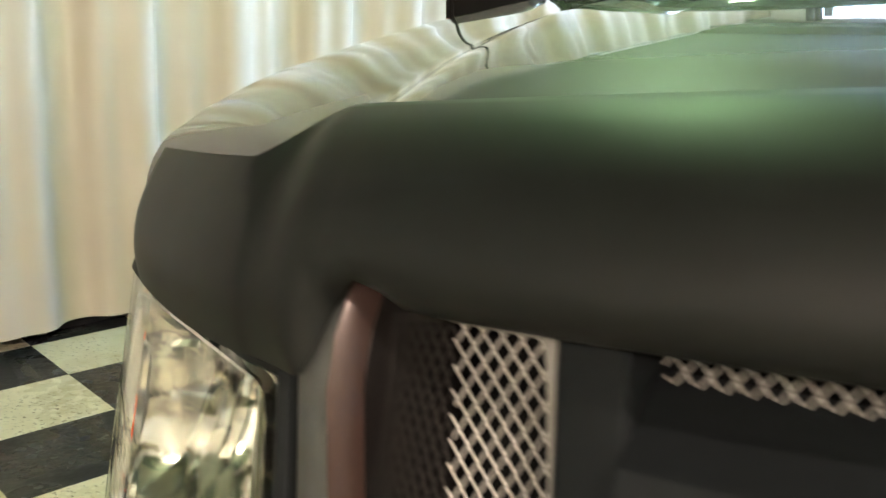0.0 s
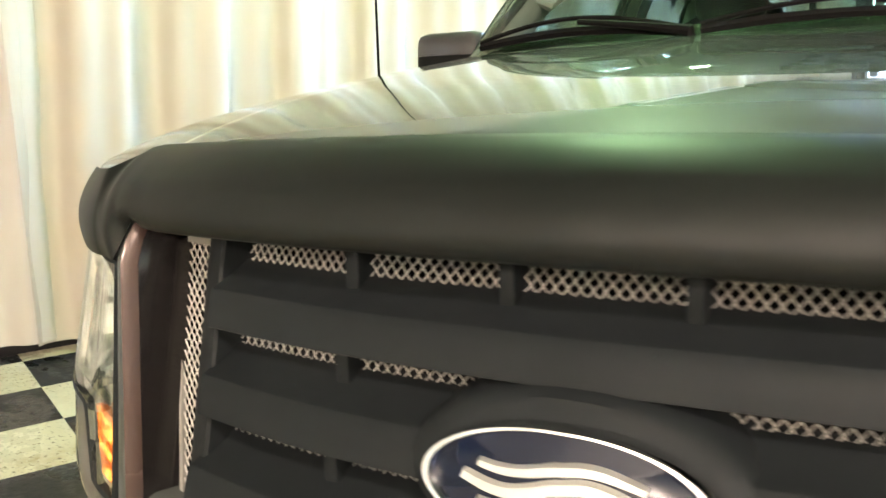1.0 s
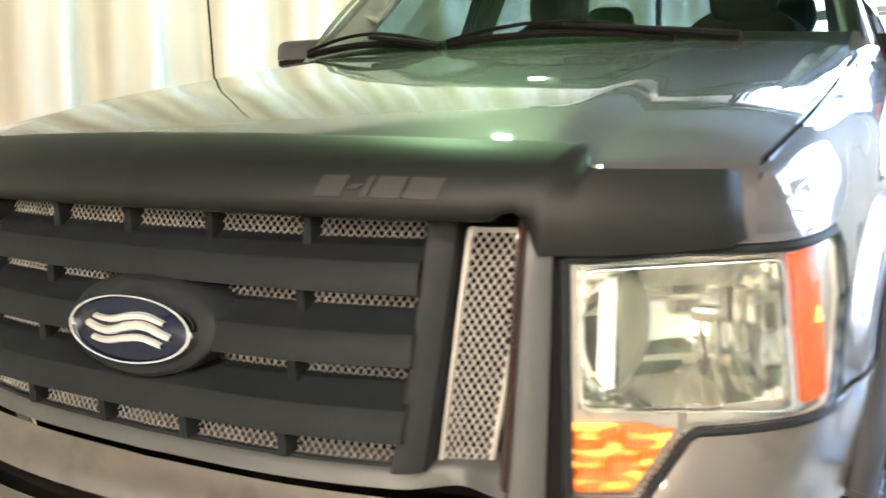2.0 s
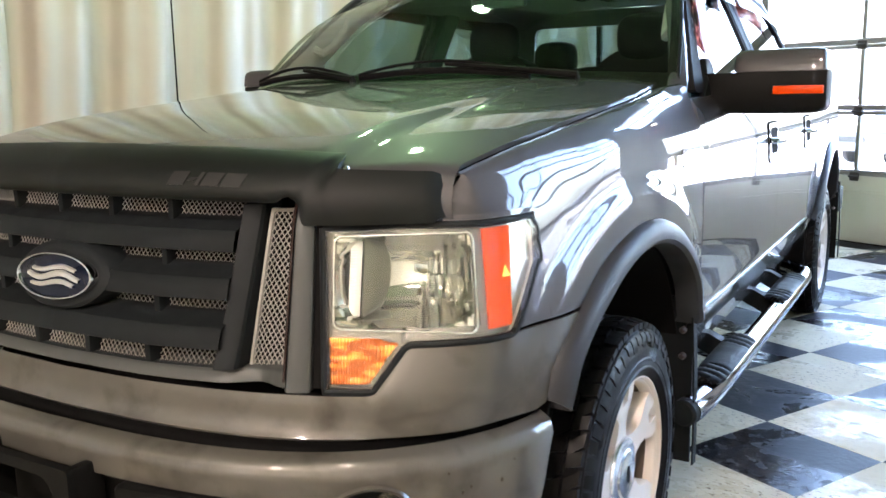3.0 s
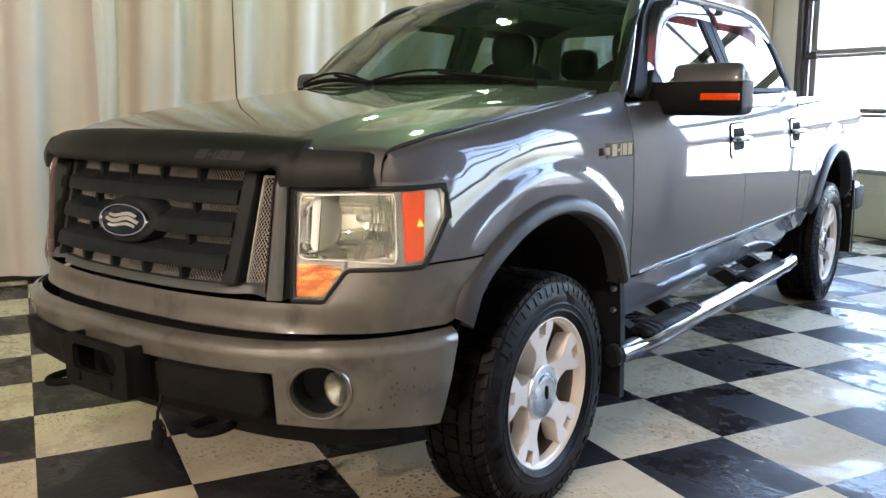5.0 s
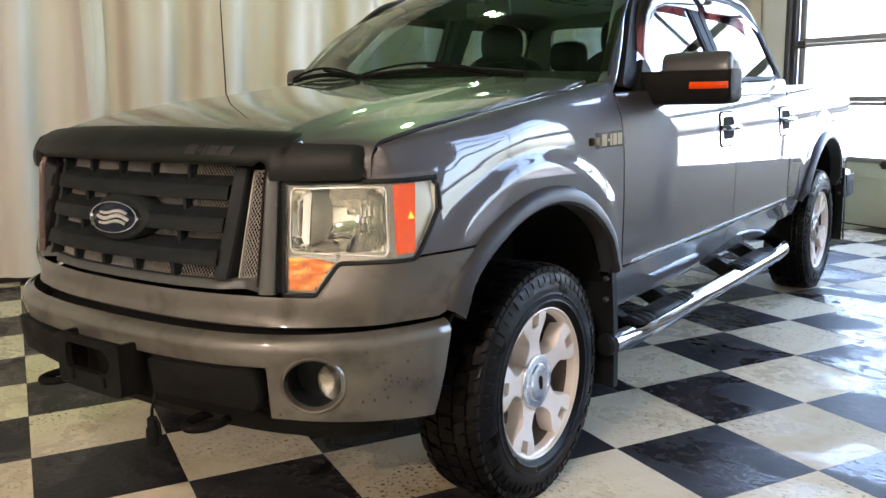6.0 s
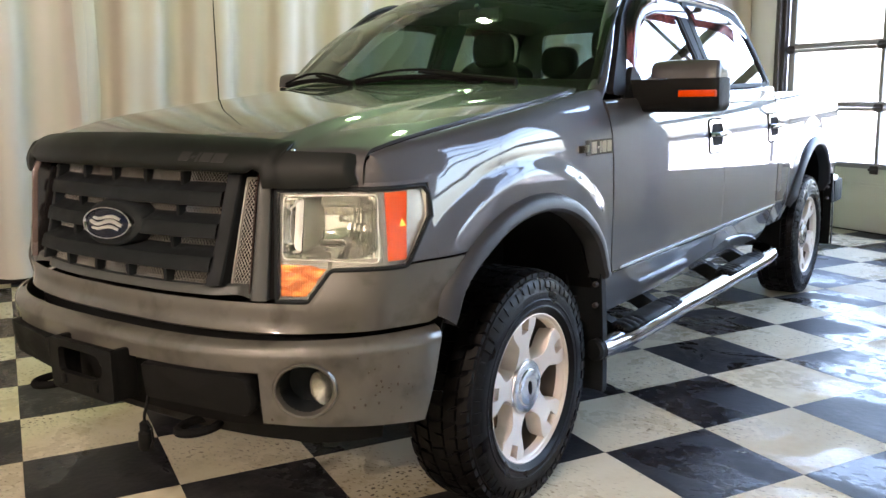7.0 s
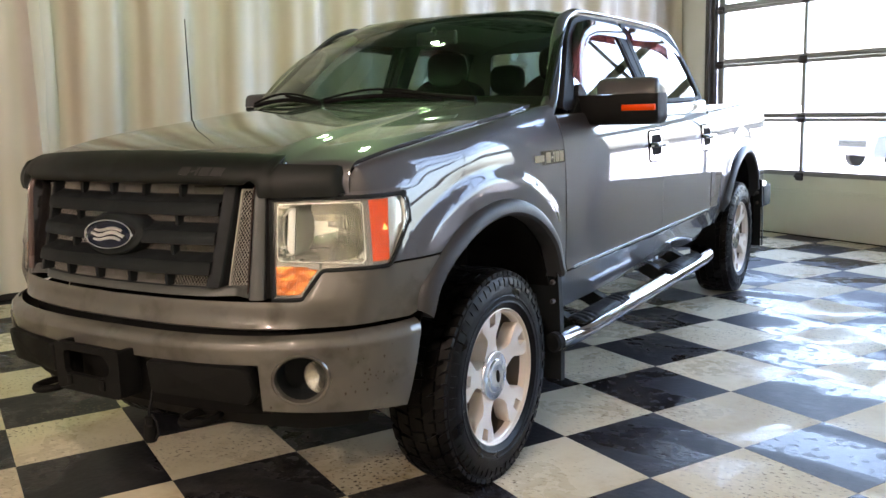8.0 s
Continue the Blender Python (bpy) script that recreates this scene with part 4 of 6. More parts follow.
bm = ring(bmesh.new(), rounded([(-0.90, 0.62), (0.90, 0.62), (0.90, 1.45), (0.73, 1.93), (-0.73, 1.93), (-0.90, 1.45)], 0.04), rounded([(-0.66, 1.50), (0.66, 1.50), (0.66, 1.51), (0.60, 1.84), (-0.60, 1.84), (-0.66, 1.51)], 0.04),
          lambda a, b, d: back_pt(a, b, d - 0.02), 0.03)
back = part("cab_back", bm, M["paint"], truck)
ob = part("window", prism(bmesh.new(), rounded([(-0.68, 1.49), (0.68, 1.49), (0.62, 1.85), (-0.62, 1.85)], 0.04), lambda a, b, d: back_pt(a, b, d - 0.008), 0.004), M["side_glass"], back)
ob.visible_shadow = False
for x in (-0.21, 0.21):
    part("window_bar", box(bmesh.new(), x - 0.014, x + 0.014, 2.715, 2.75, 1.50, 1.84, 0.003, m=Matrix.Shear("XZ", 4, (0, 0)) ), M["black"], back)

# cabin: floor, dash, wheel, seats
part("cabin_floor", box(bmesh.new(), -0.90, 0.90, 0.45, 2.76, 0.58, 0.64, 0.01), M["under"], truck)
part("firewall", box(bmesh.new(), -0.86, 0.86, 0.50, 0.54, 0.60, 1.42, 0.01), M["under"], truck)
bm = bmesh.new()
prof = [(0.56, 1.44), (0.62, 1.475), (0.80, 1.478), (1.00, 1.462), (1.08, 1.43), (1.10, 1.36), (1.06, 1.20), (1.0, 1.05), (0.6, 1.0)]
sheet(bm, [[(x, y, z + 0.02 * math.exp(-((x - 0.40) / 0.25) ** 2) * (z > 1.4)) for y, z in prof] for x in np.linspace(-0.83, 0.83, 25)], 0.02)
dash = part("dashboard", bm, M["dash"], truck, "dark grey vinyl dashboard")


def make_steering_wheel():
    bm = bmesh.new()
    m = pose(0.40, 1.17, 1.33, 62, 0, 0)
    pts = [m @ Vector((0.19 * math.cos(a), 0.19 * math.sin(a), 0)) for a in np.linspace(0, 2 * math.pi, 41)]
    tube(bm, pts, 0.016, 8, caps=False)
    for a in (0, math.pi, -math.pi / 2):
        tube(bm, [m @ Vector((0, 0, -0.02)), m @ Vector((0.1 * math.cos(a), 0.1 * math.sin(a), -0.01)), m @ Vector((0.185 * math.cos(a), 0.185 * math.sin(a), 0))], 0.02, 8, flat=0.5)
    lathe(bm, [(-0.2, 0.03), (-0.05, 0.045), (-0.03, 0.085), (0.01, 0.07), (0.015, 0.0)], 20, "z")
    vs = [v for v in bm.verts if v.co.length < 0.3]
    bmesh.ops.transform(bm, matrix=m, verts=vs)
    return bm


part("steering_wheel", make_steering_wheel(), M["dash"], truck)


def make_seat(wide, y):
    bm = bmesh.new()
    box(bm, -wide / 2, wide / 2, y - 0.25, y + 0.28, 0.90, 1.06, 0.05, 3)
    P = []
    for i in range(13):
        a = -1 + i / 6
        row = []
        for j in range(11):
            t = j / 10
            w = wide / 2 * (1 - 0.22 * t ** 3)
            row.append((a * w, y + 0.26 + 0.16 * t + 0.05 * a * a * -1, 1.02 + 0.64 * t - 0.07 * abs(a) ** 3 * t))
        P.append(row)
    sheet(bm, P, 0.12)
    return bm


def make_headrest(x, y, w):
    bm = soft_box(x - w / 2, x + w / 2, y - 0.06, y + 0.06, 1.60, 1.81, 3.2, 12)
    for d in (-0.06, 0.06):
        tube(bm, [(x + d, y + 0.01, 1.55), (x + d, y + 0.01, 1.68)], 0.007, 6)
    return bm


for x in (-0.40, 0.40):
    s = part("front_seat", make_seat(0.52, 1.38), M["seat"], truck, at=pose(x, 0, 0))
    part("headrest", make_headrest(0, 1.80, 0.27), M["seat"], s)
s = part("rear_seat", make_seat(1.45, 2.25), M["seat"], truck, at=pose(0, 0, -0.05))
for x in (-0.46, 0.46):
    part("headrest", make_headrest(x, 2.66, 0.27), M["seat"], s)
bm = tube(bmesh.new(), [(0, 1.085, 1.885), (0, 1.10, 1.87), (0, 1.115, 1.85)], 0.012, 8)
box(bm, -0.125, 0.125, 1.10, 1.135, 1.80, 1.875, 0.015, 3)
part("rear_view_mirror", bm, M["black"], truck)
bm = sheet(bmesh.new(), [[(a * 0.70, y, roof_pt(a, y)[2] - 0.045) for y in np.linspace(1.26, 2.7, 10)] for a in np.linspace(-1, 1, 12)], 0.01)
part("headliner", bm, M["headliner"], truck)
# grab handles on the windscreen pillars
both("grab_handle", lambda: tube(bmesh.new(), [(0.805, 0.90, 1.66), (0.775, 0.925, 1.64), (0.760, 0.98, 1.67), (0.748, 1.04, 1.735), (0.748, 1.07, 1.79), (0.765, 1.06, 1.80)], 0.019, 8), M["liner_light"])
both("pillar_lining", lambda: sheet(bmesh.new(), [[tuple((1 - w) * (screen_pt(0.955, t) + np.array([0, 0.012, -0.016])) + w * np.array([cab(yy, zz) - 0.045, yy, zz]) - np.array([0.03 * math.sin(math.pi * w), 0, 0]))
                                                      for w in np.linspace(0, 1, 6)] for t, yy, zz in zip(np.linspace(0.02, 0.98, 12), np.interp(np.linspace(0, 1, 12), (0, 0.3, 0.75, 1), (0.90, 0.97, 1.17, 1.30)), np.interp(np.linspace(0, 1, 12), (0, 0.3, 0.75, 1), (1.45, 1.56, 1.77, 1.86)))], 0.008), M["liner_light"])

# ---- load bed ----
def make_bed_side():
    bm = bmesh.new()
    P = []
    for y in np.concatenate([np.linspace(2.812, 3.05, 5), np.linspace(3.08, 4.26, 44), np.linspace(4.3, 4.6, 6)]):
        s = s_y(y)
        lo = arch(y, 0.60)
        zt = 1.372
        a = [skin(s, lo + (zt - lo) * j / 18) for j in range(19)]
        p0 = np.array(a[-1])
        for dx, dz in ((-0.006, 0.03), (-0.018, 0.052), (-0.038, 0.062), (-0.11, 0.063), (-0.115, 0.05), (-0.115, -0.4)):
            a.append((p0[0] + dx, y, zt + dz))
        P.append(a)
    return sheet(bm, P, 0.006)


bed = both("bed_side", make_bed_side, M["paint"], angle=30)
both("flare", lambda: make_flare(3.67, 20, 160), M["flare"], bed, "dark grey plastic wheel-arch lip")
both("wheel_liner", lambda: make_liner(3.67), M["under"], bed)
part("bed_floor", box(bmesh.new(), -0.88, 0.88, 2.80, 4.58, 0.90, 0.94, 0.006), M["under"], truck)
part("bed_front", box(bmesh.new(), -0.88, 0.88, 2.805, 2.83, 0.66, 1.40, 0.006), M["paint"], truck)
part("tailgate", box(bmesh.new(), -0.83, 0.83, 4.56, 4.62, 0.66, 1.42, 0.02, 3), M["paint"], truck)
both("tail_light", lambda: box(bmesh.new(), 0.80, 0.905, 4.54, 4.64, 0.92, 1.35, 0.02, 3), M["orange"])
bm = bmesh.new()
pts = spline([(-0.985, 4.42, 0), (-0.97, 4.64, 0), (-0.90, 4.75, 0), (-0.5, 4.80, 0), (0.5, 4.80, 0), (0.90, 4.75, 0), (0.97, 4.64, 0), (0.985, 4.42, 0)], 5)
sheet(bm, [[(x * k, y - d, z) for z, k, d in ((0.56, 0.98, 0.03), (0.58, 1.0, 0.005), (0.72, 1.0, 0), (0.745, 0.99, 0.015), (0.75, 0.95, 0.08))] for x, y, _ in pts], 0.01)
part("rear_bumper", bm, M["paint_dull"], truck)
both("bumper_cap", lambda: box(bmesh.new(), 0.955, 1.0, 4.40, 4.66, 0.56, 0.735, 0.012), M["black"])

# underbody and axles
bm = box(bmesh.new(), -0.86, 0.86, 0.75, 2.75, 0.50, 0.575, 0.01)
box(bm, -0.6, 0.6, -0.75, 0.45, 0.50, 1.15, 0.03)
for x in (-0.45, 0.45):
    box(bm, x - 0.05, x + 0.05, -0.85, 4.5, 0.48, 0.62, 0.01)
for y in ARCHES:
    tube(bm, [(-0.78, y, 0.40), (0.78, y, 0.40)], 0.05, 12)
lathe(bm, [(-0.13, 0.05), (-0.1, 0.12), (0.1, 0.12), (0.13, 0.05)], 16, "y", (0, 3.67, 0.42))
lathe(bm, [(-0.11, 0.0), (-0.11, 0.30), (-0.07, 0.36), (0.07, 0.36), (0.11, 0.30), (0.11, 0.0)], 28, "z", (0, 4.16, 0.56))
box(bm, 0.10, 0.42, 2.2, 3.1, 0.42, 0.60, 0.03)
tube(bm, [(-0.55, 1.9, 0.50), (-0.55, 3.2, 0.48), (-0.72, 3.5, 0.56), (-0.74, 4.2, 0.56)], 0.045, 12)
part("underbody", bm, M["under"], truck)

# ---- front bumper ----
FOG_X, FOG_Z, FOG_R = 0.772, 0.632, 0.080


def make_bumper():
    """One pressed skin: a strip over the black inserts that widens to an ear with a round hole for the fog light."""
    s_in, s_out, cs = b_x(0.655), BLEN[-1], b_x(FOG_X)
    ss = np.concatenate([np.linspace(0, s_in, 30)[:-1], np.linspace(s_in, s_out, 66)])
    zs = np.concatenate([np.linspace(0.528, 0.686, 26)[:-1], np.linspace(0.686, 0.728, 7), [0.735, 0.742, 0.749, 0.755, 0.760, 0.765, 0.769, 0.772]])
    P = []
    for q in ss:
        e = max(0.0, (q - s_in) / (s_out - s_in))
        row = []
        for z in zs:
            low = (0.772 - z) / (0.772 - 0.528)
            row.append(bumper_at(q - 0.045 * e ** 2 * low, z - 0.050 * e ** 1.2 * low))      # the ear's end slants in towards its foot
        P.append(row)
    bm = bmesh.new()
    for d in (0.0, 0.010):
        V = [[bm.verts.new((p[0] * (1 - d), p[1] + d, p[2])) for p in row] for row in P]
        for i in range(len(ss) - 1):
            for j in range(len(zs) - 1):
                q, z = (ss[i] + ss[i + 1]) / 2, (zs[j] + zs[j + 1]) / 2
                e = max(0.0, (q - s_in) / (s_out - s_in))
                zz = z - 0.050 * e ** 1.2 * (0.772 - z) / 0.244
                if (q < s_in and z < 0.686) or math.hypot((q - cs) / 1.12, zz - FOG_Z) < FOG_R * 1.01:
                    continue
                f = [V[i][j], V[i + 1][j], V[i + 1][j + 1], V[i][j + 1]]
                bm.faces.new(f if d == 0 else f[::-1])
    for v in [v for v in bm.verts if not v.link_faces]:
        bm.verts.remove(v)
    return bm


bumper = both("front_bumper", make_bumper, M["paint_dull"], label="painted steel bumper with scratches and stone chips", angle=40, recalc=False)


def make_fog_rim():
    cs = b_x(FOG_X)
    P = []
    for k in range(40):
        a = 2 * math.pi * k / 40
        row = []
        for r, o in ((1.10, 0.002), (1.04, 0.008), (0.97, 0.006), (0.93, -0.006), (0.93, -0.03)):
            row.append(bumper_at(cs + FOG_R * 1.12 * r * math.cos(a), FOG_Z + FOG_R * r * math.sin(a), o))
        P.append(row)
    return sheet(bmesh.new(), P, close_u=True)


both("fog_light_rim", make_fog_rim, M["paint_dull"], bumper)


def make_fog_cup():
    cs = b_x(FOG_X)
    P = []
    for k in range(32):
        a = 2 * math.pi * k / 32
        P.append([bumper_at(cs + FOG_R * 1.12 * r * math.cos(a), FOG_Z + FOG_R * r * math.sin(a), o) for r, o in ((0.94, -0.01), (0.90, -0.07), (0.80, -0.10), (0.3, -0.105), (0.01, -0.105))])
    return sheet(bmesh.new(), P, close_u=True)


both("fog_light_cup", make_fog_cup, M["black"], bumper)
fog_lamp = both("fog_light", lambda: lathe(bmesh.new(), [(-0.030, 0.0), (-0.034, 0.02), (-0.044, 0.040), (-0.046, 0.052), (-0.01, 0.056), (0.05, 0.045), (0.06, 0.0)], 28, "y", (FOG_X + 0.010, -0.810, FOG_Z - 0.002)), M["fog"], bumper, "round clear fog light")
both("lens", lambda: lathe(bmesh.new(), [(-0.070, 0.0), (-0.068, 0.02), (-0.060, 0.044), (-0.044, 0.056), (-0.03, 0.057)], 28, "y", (FOG_X + 0.010, -0.810, FOG_Z - 0.002)), M["lens"], fog_lamp)

# Black sheet behind the slot over the bumper, standing in for its shade.
both("gap", lambda: columns(bmesh.new(), lambda s, z: bumper_at(s, z, -0.100), np.linspace(0, BLEN[-1] - 0.08, 30), lambda s: 0.70, lambda s: 0.80, 2, 0.01), M["under"], bumper)

# black recess between the inserts, the inserts, lower lip, number bracket, hooks
both("recess", lambda: columns(bmesh.new(), lambda s, z: bumper_at(s, z, -0.045), np.linspace(0, b_x(0.67), 16), lambda s: 0.50, lambda s: 0.72, 4, 0.01), M["under"], bumper)


def make_insert():
    out = rounded([(0.250, 0.570), (0.630, 0.556), (0.648, 0.60), (0.638, 0.664), (0.612, 0.683), (0.250, 0.683)], 0.018, 4)
    bm = bmesh.new()
    c = (0.448, 0.622)
    loops = []
    for k, o in ((1.0, -0.04), (1.0, 0.012), (0.985, 0.022), (0.95, 0.028), (0.5, 0.030), (0.02, 0.030)):
        loops.append([bumper_at(b_x(c[0] + (a - c[0]) * k), c[1] + (b - c[1]) * k, o) for a, b in out])
    P = np.array(loops).transpose(1, 0, 2)
    return sheet(bm, P, close_u=True)


both("insert", make_insert, M["black_low"], bumper, "black plastic bumper insert")
both("lower_lip", lambda: columns(bmesh.new(), lambda s, z: bumper_at(s, z, -0.05 - 0.25 * (0.53 - z)), np.linspace(0, b_x(0.945), 40),
                                  lambda s: lerp_at(s, (0, b_x(0.5), b_x(0.72), b_x(0.74), b_x(0.97)), (0.462, 0.452, 0.440, 0.432, 0.420)), lambda s: 0.545, 4, 0.012), M["black_low"], bumper, "black plastic air dam")


def make_bracket():
    bm = bmesh.new()
    out = rounded([(-0.165, 0.712), (0.175, 0.712), (0.175, 0.56), (0.165, 0.545), (-0.155, 0.545), (-0.165, 0.56)], 0.012, 3)
    hole = rounded([(-0.115, 0.688), (0.095, 0.688), (0.125, 0.660), (0.125, 0.632), (0.095, 0.605), (-0.115, 0.605)], 0.02, 3)
    ring(bm, out, hole, lambda a, b, d: (a, -1.155 + 0.10 * a * a + d, b), 0.022)
    for x0, x1 in ((-0.165, -0.14), (0.15, 0.175)):
        box(bm, x0, x1, -1.14, -1.06, 0.55, 0.71, 0.004)
    for x in (-0.09, 0.085):
        box(bm, x - 0.013, x + 0.013, -1.159, -1.150, 0.568, 0.60, 0.003)
    return bm


part("number_bracket", make_bracket(), M["black_low"], bumper[0], "empty black number plate bracket")
both("tow_hook", lambda: tube(bmesh.new(), [(0.40 + 0.05 * math.cos(a), -1.01 + 0.075 * math.sin(a), 0.482) for a in np.linspace(0.6, 2 * math.pi - 0.6 + 1.2, 22)], 0.0145, 8), M["under"], bumper, "black steel tow hook")
# trailer plug on its cable under the bumper
bm = tube(bmesh.new(), [(0.235, -1.06, 0.60), (0.245, -1.085, 0.54), (0.236, -1.09, 0.51), (0.232, -1.09, 0.485)], 0.005, 8)
lathe(bm, [(0.485, 0.010), (0.48, 0.016), (0.455, 0.016), (0.45, 0.021), (0.405, 0.024), (0.395, 0.019), (0.392, 0.0)], 14, "z", (0.232, -1.09, 0))
tube(bm, [(0.256, -1.09, 0.405), (0.272, -1.09, 0.43), (0.268, -1.09, 0.47), (0.246, -1.09, 0.49)], 0.004, 6)
part("trailer_plug", bm, M["black_low"], bumper[0], "black trailer plug hanging on a cable")
# stone chips, pressed onto the bumper's skin
from mathutils.bvhtree import BVHTree

hull = BVHTree.FromPolygons([v.co.copy() for v in bumper[0].data.vertices], [tuple(f.vertices) for f in bumper[0].data.polygons])
for k in range(64):
    rnd = random.Random(40 + k)
    x, z = rnd.choice([(rnd.uniform(0.80, 0.95), rnd.uniform(0.57, 0.69)), (rnd.uniform(0.67, 0.97), rnd.uniform(0.54, 0.73))])
    if math.hypot(x - FOG_X, z - FOG_Z) < 0.12:
        continue
    far, near = Vector(bumper_at(b_x(x), z, 0.15)), Vector(bumper_at(b_x(x), z, 0))
    p, nr, _, _ = hull.ray_cast(far, near - far)
    if p is None:
        continue
    bm = bmesh.new()
    bmesh.ops.create_icosphere(bm, subdivisions=1, radius=rnd.uniform(0.0022, 0.0052))
    bmesh.ops.scale(bm, vec=(1.0, 0.35, rnd.uniform(0.8, 1.5)), verts=bm.verts)
    bmesh.ops.rotate(bm, matrix=nr.to_track_quat('Y', 'Z').to_matrix(), verts=bm.verts)
    bmesh.ops.translate(bm, vec=p, verts=bm.verts)
    part("stone_chip", bm, M["chip"], bumper[0])

# ---- grille ----
grille = new("grille", None)
grille.parent = truck
grille["label"] = "black bar grille with wire mesh and an oval emblem"


def on_nose(x, z, out=0.0):
    p = skin(s_x(abs(x)), z, out)
    return (math.copysign(p[0], x) if x else 0.0, p[1], p[2])


def on_grille(x, z, out=0.0):
    """The grille's face, which leans back more than the skin beside it."""
    p = on_nose(x, 0.86, out)
    return (p[0], p[1] + 0.038 - 0.26 * (1.205 - z), z)


def nose_panel(bm, x0, x1, z0, z1, out0, out1, thick, n=24, rows=4):
    P = [[on_grille(x0 + (x1 - x0) * i / n, z0 + (z1 - z0) * j / rows, out0 + (out1 - out0) * j / rows) for j in range(rows + 1)] for i in range(n + 1)]
    return sheet(bm, P, thick)


# surround: grey side bars and a sill
def make_surround():
    bm = bmesh.new()
    P = []
    for j in range(17):
        z = 0.858 + (1.240 - 0.858) * j / 16
        x0 = lerp_at(z, (0.858, 1.240), (0.580, 0.606))
        x1 = lerp_at(z, (0.858, 1.240), (0.628, 0.641))
        P.append([on_nose(x0 - 0.004, z, -0.02), on_nose(x0 - 0.001, z, 0.010), on_nose(x0 + 0.004, z, 0.018), on_nose(x0 + 0.010, z, 0.020), on_nose((x0 + x1) / 2, z, 0.018), on_nose(x1 - 0.005, z, 0.013), on_nose(x1, z, 0.008), on_nose(x1, z, -0.04)])
    sheet(bm, P)
    P = []
    for i in range(33):
        x = 0.592 * i / 32
        zt = 0.895 + 0.004 * (x / 0.6) ** 2
        back = 0.040 * smooth(0.42, 0.585, x)
        P.append([on_grille(x, z, o - back) for z, o in ((0.861, -0.03), (0.861, -0.006), (0.864, -0.001), (zt - 0.010, 0.000), (zt - 0.003, -0.004), (zt, -0.010), (zt, -0.05))])
    sheet(bm, P)
    return bm


both("surround", make_surround, M["surround"], grille, "grey plastic grille surround")
# glossy strip at the surround's inner side, warm reflection put into its colour
both("inner_strip", lambda: sheet(bmesh.new(), [[on_nose(lerp_at(z, (0.880, 1.240), (0.5775, 0.6015)) + d, z, o) for d, o in ((-0.001, 0.004), (0.0, 0.010), (0.003, 0.019), (0.006, 0.0225))] for z in np.linspace(0.880, 1.240, 14)], 0.003), M["warm_glint"], grille, "glossy inner edge of the surround with a warm reflection painted in")
both("inner_wall", lambda: sheet(bmesh.new(), [[on_nose(lerp_at(z, (0.880, 1.240), (0.5765, 0.6005)) + d, z, o) for d, o in ((-0.012, -0.06), (-0.006, -0.03), (-0.001, 0.006))] for z in np.linspace(0.880, 1.240, 14)], 0.003), M["black_gloss"], grille)
# black frame behind and round everything
bm = bmesh.new()
P = [[on_grille(-0.60 + 1.20 * i / 40, 0.82 + 0.41 * j / 6, -0.085) for j in range(7)] for i in range(41)]
sheet(bm, P, 0.004)
part("backing", bm, M["under"], grille)


def make_frame():
    bm = bmesh.new()
    # upright between the bars and the side mesh, outer upright, head and foot
    for xa, xb, w in ((0.450, 0.467, 0.052),):
        P = []
        for j in range(13):
            z = 0.900 + 0.345 * j / 12
            x = lerp_at(z, (0.892, 1.217), (xa, xb))
            P.append([on_grille(x - w / 2, z, -0.06), on_grille(x - w / 2, z, 0.020), on_grille(x - w / 2 + 0.003, z, 0.0235), on_grille(x, z, 0.022), on_grille(x + w / 2 - 0.005, z, 0.015), on_grille(x + w / 2, z, 0.008), on_grille(x + w / 2, z, -0.06)])
        sheet(bm, P)
    for z0, z1 in ((0.888, 0.898), (1.262, 1.272)):
        nose_panel(bm, 0, 0.44, z0, z1, -0.004, -0.004, 0.05, 30, 1)
    return bm


both("frame", make_frame, M["black"], grille)


def make_bar(z0, z1, cut):
    """One wide slat; cut: where it stops short of the emblem."""
    bm = bmesh.new()
    prof = [(0.25, -0.02), (0.01, 0.022), (0.0, 0.030), (0.03, 0.034), (0.3, 0.036), (0.64, 0.0345), (0.665, 0.0325), (0.685, 0.028), (0.90, -0.003), (1.0, -0.013), (1.0, -0.03)]
    P = []
    for i in range(33):
        x = cut + (0.440 - cut) * i / 32
        P.append([on_grille(x, z0 + (z1 - z0) * t, o) for t, o in prof])
    sheet(bm, P)
    return bm


BARS = ((1.142, 1.213, 0.0), (1.043, 1.114, 0.118), (0.942, 1.013, 0.0))
for z0, z1, cut in BARS:
    both("slat", lambda: make_bar(z0, z1, cut), M["black"], grille, angle=50)
# small uprights in the gaps
for zg in ((1.206, 1.245), (1.107, 1.146), (1.006, 1.046), (0.900, 0.946)):
    for x in (0.085, 0.255):
        if zg[0] in (1.107, 1.006) and x < 0.2:
            continue
        both("divider", lambda: box(bmesh.new(), x - 0.008, x + 0.008, on_grille(x, zg[0])[1] - 0.006, on_grille(x, zg[0])[1] + 0.05, zg[0] - 0.004, zg[1] + 0.004, 0.003), M["black"], grille)


